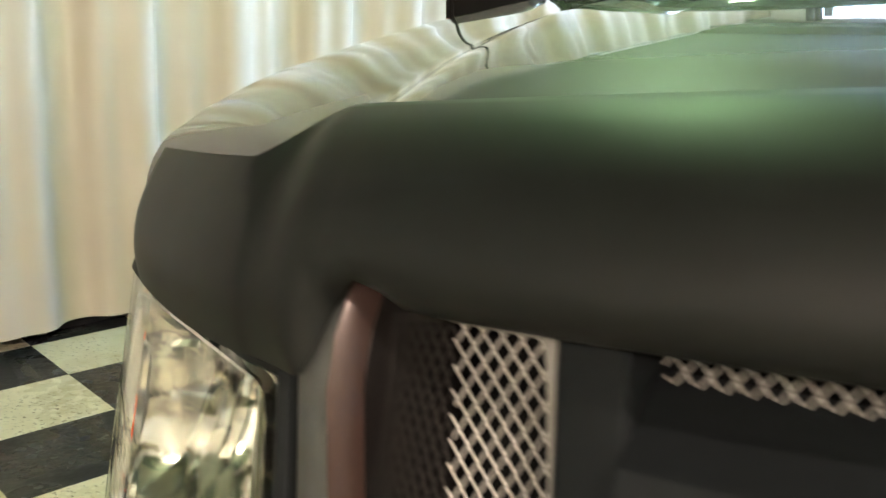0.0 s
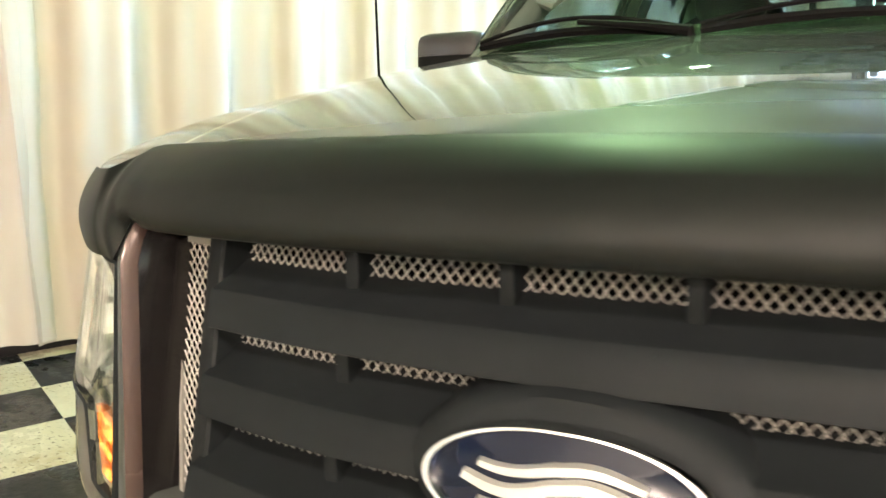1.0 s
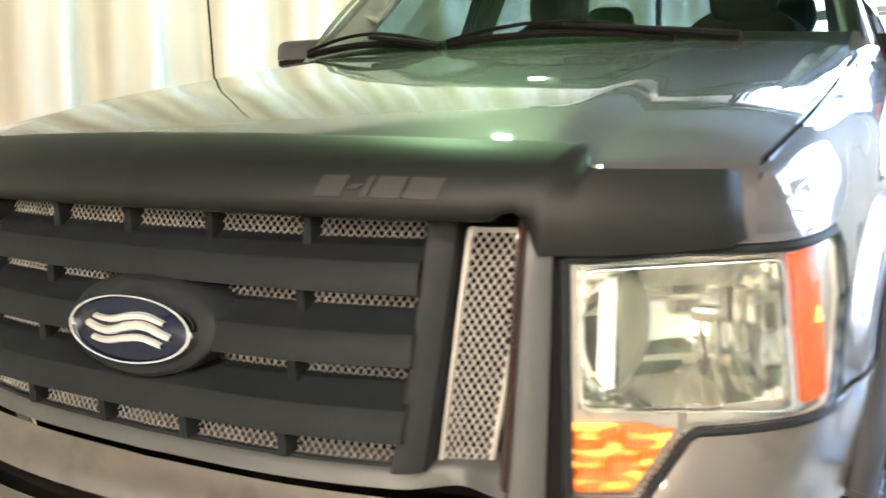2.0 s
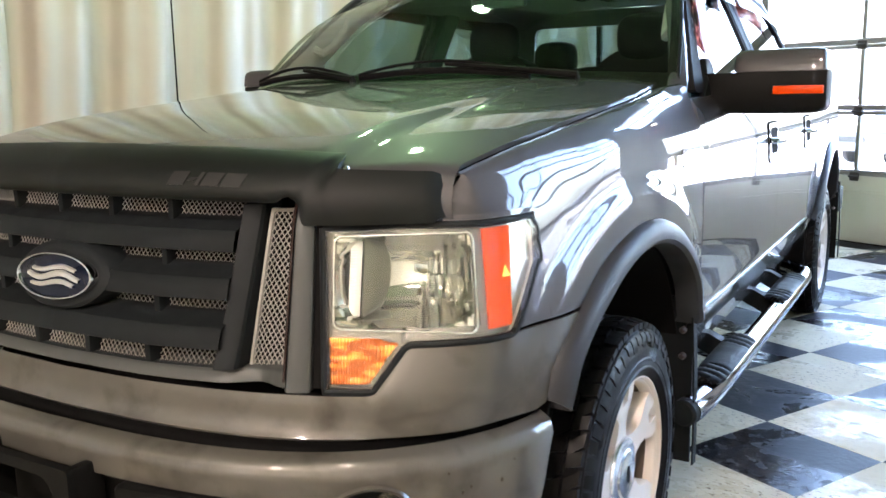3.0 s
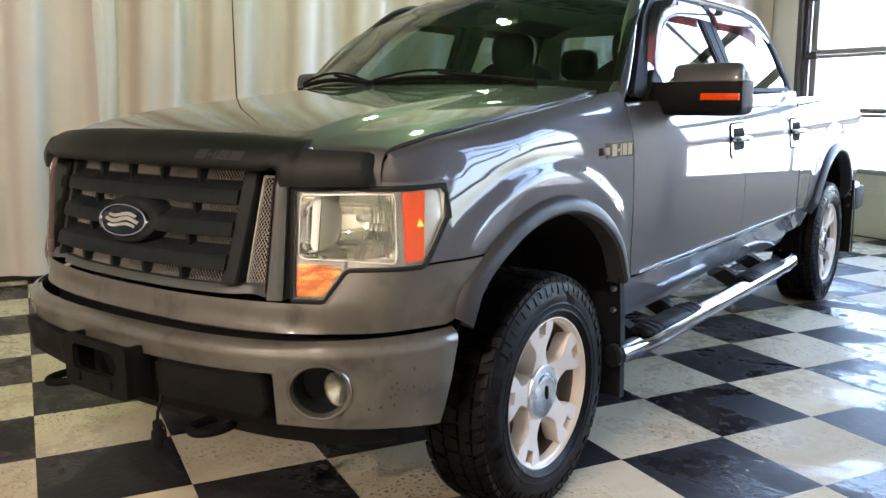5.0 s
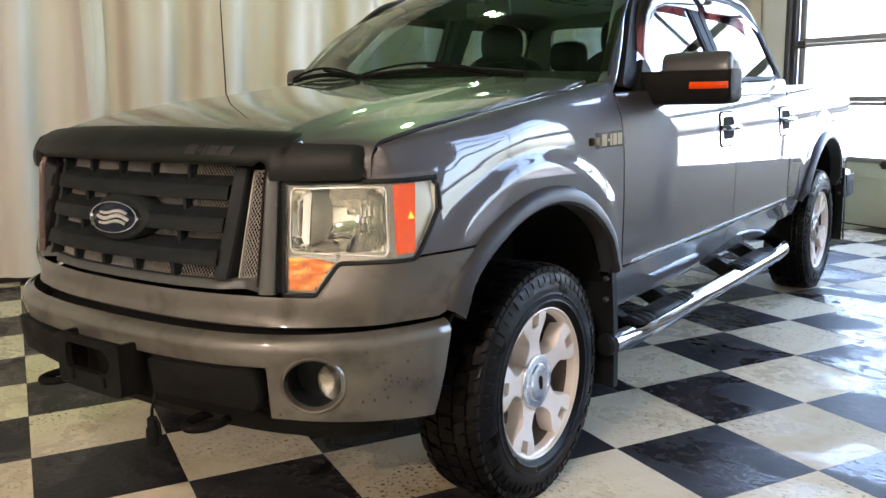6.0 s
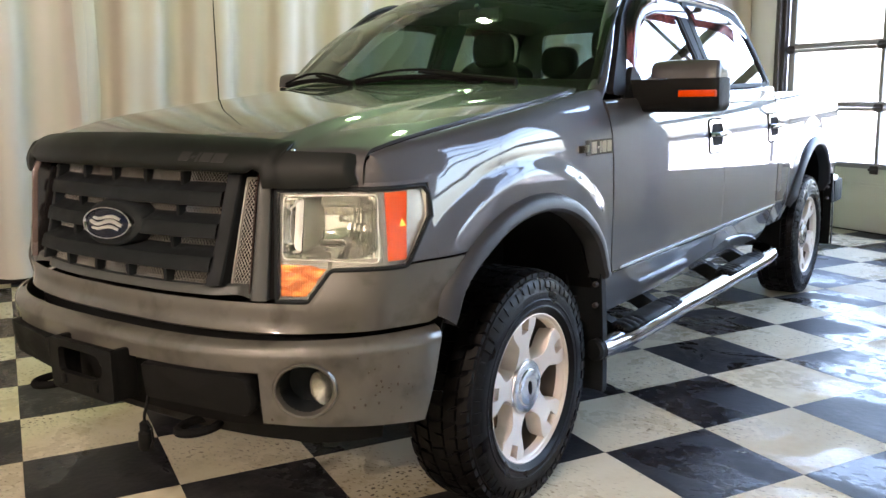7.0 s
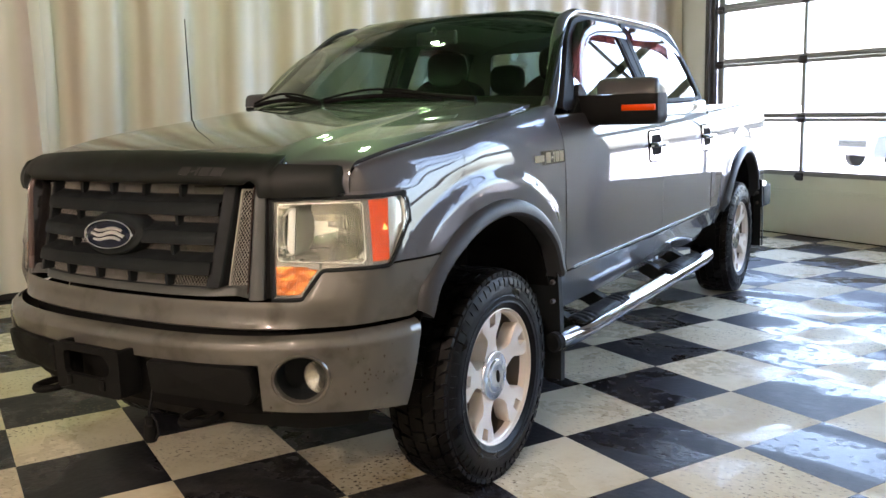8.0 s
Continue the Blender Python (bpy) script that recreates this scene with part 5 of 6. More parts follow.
def wires(bm, x0, x1, z0, z1, pitch, w, fn, slope=1.25):
    """Crossed flat wires between two borders; fn(x, z, out) places a point."""
    h = z1 - z0
    run = h / slope
    count = int((x1 - x0 + run) / pitch) + 1
    for sgn in (1, -1):
        for k in range(count):
            xa = x0 - run + k * pitch if sgn > 0 else x0 + k * pitch
            xb = xa + run * sgn
            # clip to the borders
            ta, tb = sorted(((x0 - xa) / (xb - xa), (x1 - xa) / (xb - xa)))
            ta, tb = max(0.0, ta), min(1.0, tb)
            if tb - ta < 0.01:
                continue
            pts = [(xa + (xb - xa) * t, z0 + h * t) for t in np.linspace(ta, tb, 2 + int(7 * (tb - ta)))]
            d = np.array(pts[-1]) - np.array(pts[0])
            d /= np.linalg.norm(d)
            n = np.array([-d[1], d[0]]) * w / 2
            o = 0.0015 * sgn
            A = [[bm.verts.new(fn(p[0] + n[0] * q, p[1] + n[1] * q, o + (0.0015 if q == 0 else 0))) for p in pts] for q in (1, 0, -1)]
            for a, b in zip(A, A[1:]):
                for i in range(len(pts) - 1):
                    bm.faces.new([a[i], a[i + 1], b[i + 1], b[i]])
    return bm


for z0, z1 in ((1.200, 1.252), (1.100, 1.150), (1.000, 1.050), (0.893, 0.950)):
    bm = wires(bmesh.new(), -0.435, 0.435, z0, z1, 0.0122, 0.0017, lambda x, z, o: on_grille(x, z, -0.016 + o))
    part("wire_mesh", bm, M["steel"], grille, "light steel wire mesh behind the slats")


def side_x(z, k):
    """Border of the side mesh panel: k 0 inner, 1 outer."""
    return lerp_at(z, (0.892, 1.230), (0.476, 0.502)) + k * lerp_at(z, (0.892, 1.230), (0.072, 0.080))


def side_pt(k, z, o):
    x = side_x(z, k)
    return (x, -0.832 - 0.205 * (1.21 - z) - 0.02 * (1 - k) - o, z)


both("side_mesh", lambda: wires(bmesh.new(), 0.478, 0.556, 0.895, 1.228, 0.0112, 0.0020, lambda x, z, o: side_pt((x - 0.478) / 0.078, z, o), 1.5), M["steel"], grille, "light steel wire mesh panel")


def make_side_frame():
    out = [(k, z) for k, z in [(-0.04, 0.888), (1.02, 0.888), (1.02, 1.233), (-0.04, 1.233)]]
    inn = [(k, z) for k, z in [(0.05, 0.895), (0.93, 0.895), (0.93, 1.225), (0.05, 1.225)]]
    def dense(p):
        p = rounded(p, 0.03, 3)
        o = []
        for a, b in zip(p, p[1:] + p[:1]):
            for t in (0, 0.25, 0.5, 0.75):
                o.append((a[0] + (b[0] - a[0]) * t, a[1] + (b[1] - a[1]) * t))
        return o
    return ring(bmesh.new(), dense(out), dense(inn), lambda k, z, d: side_pt(k, z, 0.006 - d), 0.008)


both("side_mesh_frame", make_side_frame, M["mesh_frame"], grille, "light steel frame of the mesh panel")

# emblem: an oval with a bright ring and a plain flowing shape
EZ = 1.070


def oval(a, k, o, rx=0.125, rz=0.052):
    x, z = rx * k * math.cos(a), rz * k * math.sin(a)
    return on_grille(x, EZ + z, o)


def oval_sheet(rings):
    return sheet(bmesh.new(), [[oval(2 * math.pi * i / 64, k, o) for k, o in rings] for i in range(64)], close_u=True)


emblem = part("emblem_base", sheet(bmesh.new(), [[oval(2 * math.pi * i / 64, k, o, 0.152, 0.080) for k, o in ((1.02, -0.03), (1.0, 0.022), (0.96, 0.036), (0.88, 0.042), (0.80, 0.042), (0.02, 0.042))] for i in range(64)], close_u=True), M["black"], grille, "black oval holder of the emblem")
part("emblem_ring", oval_sheet([(1.0, 0.04), (1.0, 0.052), (0.98, 0.058), (0.935, 0.058), (0.915, 0.052), (0.91, 0.045)]), M["chrome"], emblem)
part("emblem_face", oval_sheet([(0.925, 0.050), (0.89, 0.0525), (0.4, 0.054), (0.01, 0.0545)]), M["badge_blue"], emblem)


def flow(pts, w):
    """A flowing band on the emblem's face."""
    c = spline(pts, 8)
    P = []
    for i, p in enumerate(c):
        d = c[min(i + 1, len(c) - 1)] - c[max(i - 1, 0)]
        d /= max(1e-9, np.linalg.norm(d))
        n = np.array([-d[1], d[0]]) * w * (0.45 + 0.55 * math.sin(math.pi * (0.12 + 0.76 * i / len(c))))
        P.append([on_grille(p[0] + n[0] * q, EZ + p[1] + n[1] * q, 0.0535 + (0.005 if abs(q) < 1 else 0.0)) for q in (-1, -0.6, 0.6, 1)])
    return P


bm = bmesh.new()
for shift, w, rise in ((0.016, 0.0062, 0.010), (0.0, 0.0078, 0.013), (-0.017, 0.0062, 0.010)):     # three wavy ribbons
    half = 0.084 - 0.9 * abs(shift)
    sheet(bm, flow([(x, shift + rise * 0.55 * math.sin(x * 46 + 0.5)) for x in np.linspace(-half, half, 9)], w))
part("emblem_flourish", bm, M["badge_white"], emblem, "three plain silver wavy bands")

# ---- bug shield ----
SHIELD = [(1.236, 0.002), (1.241, 0.012), (1.256, 0.020), (1.276, 0.018), (1.300, 0.006), (1.320, -0.016), (1.336, -0.044), (1.346, -0.075), (1.349, -0.095)]


def shield_pt(s, k, o=0.0):
    """Across the shield: s along the nose, k from 0 at its lower edge to 1 at its upper edge."""
    x = float(np.interp(s, PLEN, PLAN[:, 0]))
    zz = np.interp(k * 8, range(9), [q[0] for q in SHIELD])
    dd = np.interp(k * 8, range(9), [q[1] for q in SHIELD])
    drop = 0.018 * (x / 0.62) ** 2
    p = skin(s, 1.19, dd + o)
    return np.array([p[0], p[1], zz - drop * (0.35 + 0.65 * k)])


def wing_pt(x, k):
    """The lower, nearly flat wing in front of the lamp's top."""
    t = (x - 0.665) / 0.186
    y = -0.842 + 0.130 * math.copysign(abs(t) ** 1.25, t)
    r = smooth(0.90, 0.955, t)              # rounded outer end
    return np.array([x - 0.012 * k, y - 0.010 * math.sin(math.pi * k) + 0.006 * (1 - k) ** 2 + 0.030 * k * k + 0.012 * r, 1.188 + 0.010 * r + (0.116 - 0.012 * t - 0.022 * r) * k])


def make_shield():
    """One moulded piece: a high bulging middle that steps down to a wing on either side."""
    bm = bmesh.new()
    P = []
    for x in np.concatenate([np.linspace(0, 0.60, 40)[:-1], np.linspace(0.60, 0.71, 34)[:-1], np.linspace(0.71, 0.845, 18)]):
        row = []
        notch = 0.020 * math.exp(-((x - 0.580) / 0.016) ** 2)
        for k in np.linspace(0, 1, 17):
            w = smooth(lerp_at(k, (0, 1), (0.592, 0.636)), lerp_at(k, (0, 1), (0.622, 0.686)), x)
            q = (1 - w) * shield_pt(s_x(min(x, 0.72)), k) + w * wing_pt(x, k)
            q[0] = x - 0.012 * k * w
            q[2] += notch * (1 - k) ** 3
            row.append(tuple(q))
        P.append(row)
    Q = [[(-p[0], p[1], p[2]) for p in r] for r in P[:0:-1]] + P
    return sheet(bm, Q, 0.006)


shield = part("bug_shield", make_shield(), M["shield"], truck, "smoked black acrylic bug shield along the hood's edge", angle=45)
both("pin", lambda: lathe(bmesh.new(), [(0.0, 0.0), (0.0, 0.009), (0.006, 0.007), (0.008, 0.0)], 12, "z", (0.667, -0.778, 1.299)), M["chrome"], shield)


def mark(x0, x1, k0, k1, slant=0.012):
    """A plain slanted bar standing for writing on the shield."""
    P = []
    for i in range(4):
        row = []
        for j in range(4):
            t = j / 3
            x = x0 + (x1 - x0) * i / 3 + slant * t
            row.append(shield_pt(s_x(x), k0 + (k1 - k0) * t, 0.0035))
        P.append(row)
    return sheet(bmesh.new(), P, 0.001)


for x, w in ((0.325, 0.040), (0.370, 0.016), (0.391, 0.010), (0.406, 0.040), (0.451, 0.044)):
    lo_, hi_ = (0.41, 0.45) if w == 0.016 else (0.355, 0.51)
    part("mark", mark(x, x + w, lo_, hi_), M["mark"], shield, "faded grey bar of lettering")

# ---- headlights ----
def lamp_lo(s):
    x = float(np.interp(s, PLEN, PLAN[:, 0]))
    if s < LAMP_S1:
        return lerp_at(x, (0.655, 0.742, 0.800, 0.9), (0.858, 0.858, 0.950, 0.954))
    return min(1.12, lamp_edge(s))


def lamp_hi(s):
    return Z_LAMP - 0.022 * smooth(LAMP_S2 - 0.025, LAMP_S2, s) ** 2


LS = np.concatenate([np.linspace(LAMP_S0, LAMP_S1, 34), np.linspace(LAMP_S1, LAMP_S2, 18)[1:]])


def lamp_shell(out, in_lo=0.0, in_hi=0.0, thick=0.0, s0=None, s1=None, rows=14):
    ss = [s for s in LS if (s0 is None or s >= s0) and (s1 is None or s <= s1)]
    bm = bmesh.new()
    P = [[skin(s, lamp_lo(s) + in_lo + (lamp_hi(s) - in_hi - lamp_lo(s) - in_lo) * j / rows, out) for j in range(rows + 1)] for s in ss]
    return sheet(bm, P, thick)


def make_lamp_body():
    """The bowl behind the lens, open to the front."""
    bm = bmesh.new()
    sheet(bm, [[skin(s, lamp_lo(s) - 0.004 + (lamp_hi(s) - lamp_lo(s) + 0.008) * j / 10, -0.10 * smooth(LAMP_S2 + 0.01, LAMP_S2 - 0.10, s)) for j in range(11)] for s in LS])
    for f in (lamp_lo, lamp_hi):
        k = -0.003 if f is lamp_lo else 0.003
        sheet(bm, [[skin(s, f(s) + k, -0.005 - 0.1 * t) for t in (0, 0.5, 1)] for s in LS])
    for s in [LAMP_S0 - 0.002]:
        sheet(bm, [[skin(s, lamp_lo(s) + (lamp_hi(s) - lamp_lo(s)) * j / 8, -0.005 - 0.1 * t) for t in (0, 0.5, 1)] for j in range(9)])
    return bm


headlight = both("headlight", make_lamp_body, M["bezel"], label="clear headlight with amber turn signal and orange side marker")


def make_rim():
    """A dark seal round the lamp."""
    loop = [(s, lamp_hi(s)) for s in LS] + [(LS[-1], z) for z in (1.13, 1.12)] + [(s, lamp_lo(s)) for s in LS[::-1]] + [(LAMP_S0, z) for z in np.linspace(0.87, 1.17, 8)]
    pts = [skin(s, z, 0.0) for s, z in loop]
    return tube(bmesh.new(), pts + pts[:1], 0.0080, 8, caps=False)


both("seal", make_rim, M["black"], headlight)
# Black strip closes the deep slot beside the lamp, standing in for shade.
both("filler", lambda: sheet(bmesh.new(), [[on_nose(x, z, o) for x, o in ((0.626, -0.03), (0.628, -0.004), (0.655, -0.004), (0.657, -0.03))] for z in np.linspace(0.862, 1.19, 9)]), M["under"], headlight)
for ob in both("lens", lambda: lamp_shell(0.006, thick=0.003), M["lens"], headlight, "clear polycarbonate lens"):
    ob.visible_shadow = False


def lamp_cell(s0, s1, z0, z1, depth):
    """A deep squarish mirror: smooth and banded inside, cut into upright flutes outside, small steps on its floor."""
    P = []
    for i in range(121):
        a = i / 120
        row = []
        for j in range(33):
            b = j / 32
            r = min(1.0, (abs((a - 0.5) * 2) ** 3.2 + abs((b - 0.5) * 2) ** 3.2) ** (1 / 3.2))
            o = -0.012 - depth * (1 - r ** 3.0)
            pick = random.Random(i // 4 * 31 + j // 8 * 7)
            flute = smooth(0.55, 0.70, a + 0.25 * (0.45 - b))
            o += flute * (0.0060 * (i % 4) / 3 * pick.uniform(-0.8, 1.4) + 0.006 * pick.uniform(-1, 1))
            o += 0.005 * (j % 4) / 3 * smooth(0.34, 0.22, b) * (1 - flute)
            o += 0.0012 * math.sin(j * 1.5) * smooth(0.5, 0.7, b) * (1 - flute)
            row.append(skin(s0 + (s1 - s0) * a, z0 + (z1 - z0) * b, o))
        P.append(row)
    return sheet(bmesh.new(), P)


def make_face_plate():
    """The silvered plate round the reflector's opening."""
    bm = bmesh.new()
    ss = np.linspace(LAMP_S0 + 0.004, LAMP_S2 - 0.012, 90)
    for a, b in zip(ss, ss[1:]):
        lo, hi = (lamp_lo(a) + lamp_lo(b)) / 2 + 0.004, lamp_hi(b) - 0.004
        spans = [(lo, hi)]
        if LAMP_S0 + 0.020 < (a + b) / 2 < s_y(-0.698):
            spans = [(lo, 0.981), (1.165, hi)]
        for z0, z1 in spans:
            if z1 - z0 > 0.003:
                bm.faces.new([bm.verts.new(skin(q, z, -0.015)) for q, z in ((a, z0), (b, z0), (b, z1), (a, z1))])
    bmesh.ops.remove_doubles(bm, verts=bm.verts, dist=0.0004)
    return bm


both("face_plate", make_face_plate, M["plate"], headlight, "silvered plate inside the lamp")
both("reflector", lambda: lamp_cell(LAMP_S0 + 0.018, s_y(-0.690), 0.982, 1.163, 0.075), M["reflector"], headlight, "chrome reflector bowl with fluted and faceted sides", angle=22)


def make_trim():
    bm = bmesh.new()
    inn = rounded([(LAMP_S0 + 0.020, 0.985), (s_y(-0.702), 0.972), (s_y(-0.696), 1.163), (LAMP_S0 + 0.024, 1.163)], 0.018, 4)
    out = rounded([(LAMP_S0 + 0.0175, 0.9825), (s_y(-0.6985), 0.9695), (s_y(-0.6925), 1.1655), (LAMP_S0 + 0.0215, 1.1655)], 0.020, 4)
    return ring(bm, out, inn, lambda a, b, d: skin(a, b, 0.0015 - d), 0.010)


both("reflector_trim", make_trim, M["chrome"], headlight)


def make_shade():
    """An upright pale strip with fine ribs."""
    return sheet(bmesh.new(), [[skin(LAMP_S0 + 0.042 + 0.026 * i / 6 + 0.010 * j / 60, 0.990 + 0.162 * j / 60, -0.030 + 0.004 * math.sin(math.pi * i / 6) + 0.0010 * (j % 2)) for j in range(61)] for i in range(7)], 0.003)


def make_disc():
    P = []
    for j in range(21):
        b = -1 + 2 * j / 20
        w = 0.052 * max(0.004, 1 - b * b) ** 0.4
        P.append([skin(LAMP_S0 + 0.078 + 0.004 * b + w * t, 1.078 + 0.076 * b, -0.026 - 0.034 * t * t) for t in (0, 0.25, 0.5, 0.75, 1)])
    return sheet(bmesh.new(), P, 0.003)


both("shade", make_shade, M["frost"], headlight, "pale ribbed shade inside the lamp")
both("lamp_disc", make_disc, M["lamp_grey"], headlight, "grey frosted half disc")
both("bulb_holder", lambda: box(bmesh.new(), 0.778, 0.812, -0.715, -0.690, 1.083, 1.103, 0.005), M["reflector"], headlight, "small bright bulb shield")
# turn signal, lower inside
def make_signal():
    P = []
    for i in range(97):
        s = LAMP_S0 + 0.013 + (s_x(0.779) - LAMP_S0 - 0.013) * i / 96
        x = float(np.interp(s, PLEN, PLAN[:, 0]))
        lo = 0.872 if x < 0.733 else 0.872 + (x - 0.733) * 1.62
        hi = 0.964 - 0.010 * smooth(0.74, 0.779, x)
        P.append([skin(s, lo + (max(lo + 0.002, hi) - lo) * j / 14, -0.006 + 0.0018 * abs(i % 4 - 2) / 2 + 0.0005 * (j % 2)) for j in range(15)])
    return sheet(bmesh.new(), P, 0.01)


both("turn_signal", make_signal, M["signal"], headlight, "lit amber turn signal")


def make_marker():
    P = []
    for i in range(15):
        row = []
        for j in range(15):
            b = j / 14
            sa = s_y(-0.674) + 0.014 * b
            sb = min(s_y(-0.610) + 0.034 * b, LAMP_S2 - 0.02)
            s = sa + (sb - sa) * i / 14
            lo = max(0.972, lamp_edge(s) + 0.014)
            row.append(skin(s, lo + (1.168 - lo) * b, -0.008 + 0.001 * (i % 2)))
        P.append(row)
    return sheet(bmesh.new(), P, 0.008)


def make_corner():
    """The clear, silvered end of the lamp outside the marker."""
    P = []
    for i in range(9):
        row = []
        for j in range(13):
            b = j / 12
            sa, sb = s_y(-0.622) + 0.030 * b, LAMP_S2 - 0.004
            s = sa + (sb - sa) * i / 8
            lo = max(0.972, lamp_edge(s) + 0.010)
            hi = lamp_hi(s) - 0.010
            row.append(skin(s, lo + (hi - lo) * b, -0.012))
        P.append(row)
    return sheet(bmesh.new(), P)


both("clear_corner", make_corner, M["silvered"], headlight, "clear silvered corner of the lamp")
side_marker = both("side_marker", make_marker, M["marker"], headlight, "lit orange side marker")
both("bulb", lambda: prism(bmesh.new(), [(0, 0.016), (-0.012, -0.006), (0.012, -0.006)], lambda a, b, d: skin(s_y(-0.612) + a, 1.075 + b, -0.004 - d), 0.002), M["marker_bulb"], side_marker)

# ---- wheels ----
TR, HX = 0.434, 0.988


def make_tyre():
    """Centred on the hub, outer side towards +x."""
    prof = [(-0.115, 0.262), (-0.128, 0.280), (-0.138, 0.312), (-0.138, 0.362), (-0.126, 0.404), (-0.105, 0.418), (-0.05, 0.424), (0.0, 0.425), (0.05, 0.424), (0.105, 0.418), (0.126, 0.404),
            (0.134, 0.364), (0.1355, 0.360), (0.138, 0.354), (0.1385, 0.330), (0.1405, 0.327), (0.1405, 0.322), (0.139, 0.319), (0.139, 0.306), (0.141, 0.303), (0.141, 0.298), (0.138, 0.295), (0.134, 0.286), (0.130, 0.280), (0.127, 0.276), (0.112, 0.262)]
    return lathe(bmesh.new(), prof, 72, "x", closed=True)


def make_tread():
    bm = bmesh.new()
    rows = [(-0.122, -0.088, 60, 0.0), (-0.080, -0.034, 52, 0.4), (-0.026, 0.026, 52, 0.0), (0.034, 0.080, 52, 0.4), (0.088, 0.122, 60, 0.2)]
    for x0, x1, n, ph in rows:
        for k in range(n):
            a0, a1 = 2 * math.pi * (k + ph) / n, 2 * math.pi * (k + ph + 0.78) / n
            sk = 0.40 * 2 * math.pi / n * (1 if x0 < 0 else -1) * (0 if abs(x0 + x1) < 0.01 else 1)
            jag = 0.16 * 2 * math.pi / n * (1 if k % 2 else -1)
            V = []
            for r in (0.417, TR):
                for x, da in ((x0, jag), (x1, sk)):
                    rr = r - (0.010 if abs(x) > 0.11 else 0.0)
                    for a in (a0 + da, a1 + da):
                        V.append(bm.verts.new((x, rr * math.cos(a), rr * math.sin(a))))
            for f in ((4, 5, 7, 6), (0, 1, 5, 4), (2, 6, 7, 3), (0, 4, 6, 2), (1, 3, 7, 5)):
                bm.faces.new([V[q] for q in f])
            if abs(x0) > 0.08 or x1 > 0.11:        # shoulder lugs run down the sidewall, every other one longer
                sd = 1 if x0 > 0 else -1
                foot = 0.372 if k % 2 else 0.360
                W = []
                for a in (a0 + sk * 0.5, a1 + sk * 0.5):
                    for x, r in ((sd * 0.120, 0.409), (sd * 0.1345, 0.389), (sd * 0.1385, foot), (sd * 0.126, 0.376)):
                        W.append(bm.verts.new((x, r * math.cos(a), r * math.sin(a))))
                for f in ((0, 1, 5, 4), (1, 2, 6, 5), (2, 3, 7, 6), (0, 3, 2, 1), (4, 5, 6, 7)):
                    bm.faces.new([W[q] for q in f])
    return bm


def make_rim():
    """The outer lip with its rounded edge."""
    prof = [(0.084, 0.254), (0.108, 0.257), (0.113, 0.260), (0.116, 0.265), (0.124, 0.268), (0.1275, 0.272), (0.126, 0.277), (0.116, 0.277), (0.10, 0.270), (0.084, 0.264)]
    return lathe(bmesh.new(), prof, 72, "x", closed=True)


def make_barrel():
    prof = [(-0.11, 0.262), (-0.10, 0.250), (0.00, 0.240), (0.085, 0.255), (0.085, 0.264), (-0.10, 0.268)]
    return lathe(bmesh.new(), prof, 64, "x", closed=True)


def make_spoke(k, n=5):
    """One spoke: a waisted arm that forks round a sunk window at the rim."""
    bm = bmesh.new()
    a = 2 * math.pi * k / n
    half = [(0.058, 0.082), (0.041, 0.116), (0.034, 0.146), (0.037, 0.168), (0.058, 0.196), (0.077, 0.222), (0.081, 0.254)]
    out = [(-t, r) for t, r in half] + [(-0.025, 0.264), (-0.021, 0.214), (0.021, 0.214), (0.025, 0.264)] + half[::-1]

    def put(t, r, d):
        x = lerp_at(r, (0.05, 0.12, 0.18, 0.26), (0.090, 0.098, 0.108, 0.117)) - d - 0.5 * t * t
        return (x, t * math.cos(a) + r * math.sin(a), r * math.cos(a) - t * math.sin(a))

    def spread(t, r, w):
        return (t + math.copysign(w, t), r)

    F = [bm.verts.new(put(t, r, 0)) for t, r in out]
    G = [bm.verts.new(put(*spread(t, r, 0.004 if 0.14 < r < 0.24 and abs(t) > 0.035 else 0.001), 0.006)) for t, r in out]
    B = [bm.verts.new(put(*spread(t, r, 0.010 if r < 0.21 else 0.0), 0.060)) for t, r in out]
    for f in ((0, 1, 16, 17), (1, 2, 15, 16), (2, 3, 14, 15), (3, 8, 9, 14), (3, 4, 8), (4, 5, 7, 8), (5, 6, 7), (14, 9, 13), (13, 9, 10, 12), (12, 10, 11)):
        bm.faces.new([F[q] for q in f])
    m = len(out)
    for A, C in ((F, G), (G, B)):
        for q in range(m):
            bm.faces.new([A[q], C[q], C[(q + 1) % m], A[(q + 1) % m]])
    bm.faces.new([bm.verts.new(put(t, r, 0.030)) for t, r in ((-0.028, 0.208), (0.028, 0.208), (0.030, 0.266), (-0.030, 0.266))])
    return bm


def make_hub():
    return lathe(bmesh.new(), [(0.03, 0.104), (0.086, 0.104), (0.092, 0.096), (0.088, 0.0)], 40, "x")


def make_cap():
    return lathe(bmesh.new(), [(0.06, 0.091), (0.096, 0.091), (0.103, 0.088), (0.106, 0.080), (0.107, 0.062), (0.112, 0.058), (0.114, 0.050), (0.1145, 0.040), (0.116, 0.0)], 40, "x")


def make_cap_badge():
    bm = sheet(bmesh.new(), [[(0.1175 - 0.0005 * j, 0.0115 * k * math.cos(a) , 0.024 * k * math.sin(a)) for j, k in enumerate((0.01, 0.8, 1.0))] for a in np.linspace(0, 2 * math.pi, 25)[:-1]], close_u=True)
    return bm


def grown_wheel(bm):
    bmesh.ops.scale(bm, vec=(1, 1.115, 1.115), verts=bm.verts)
    return bm


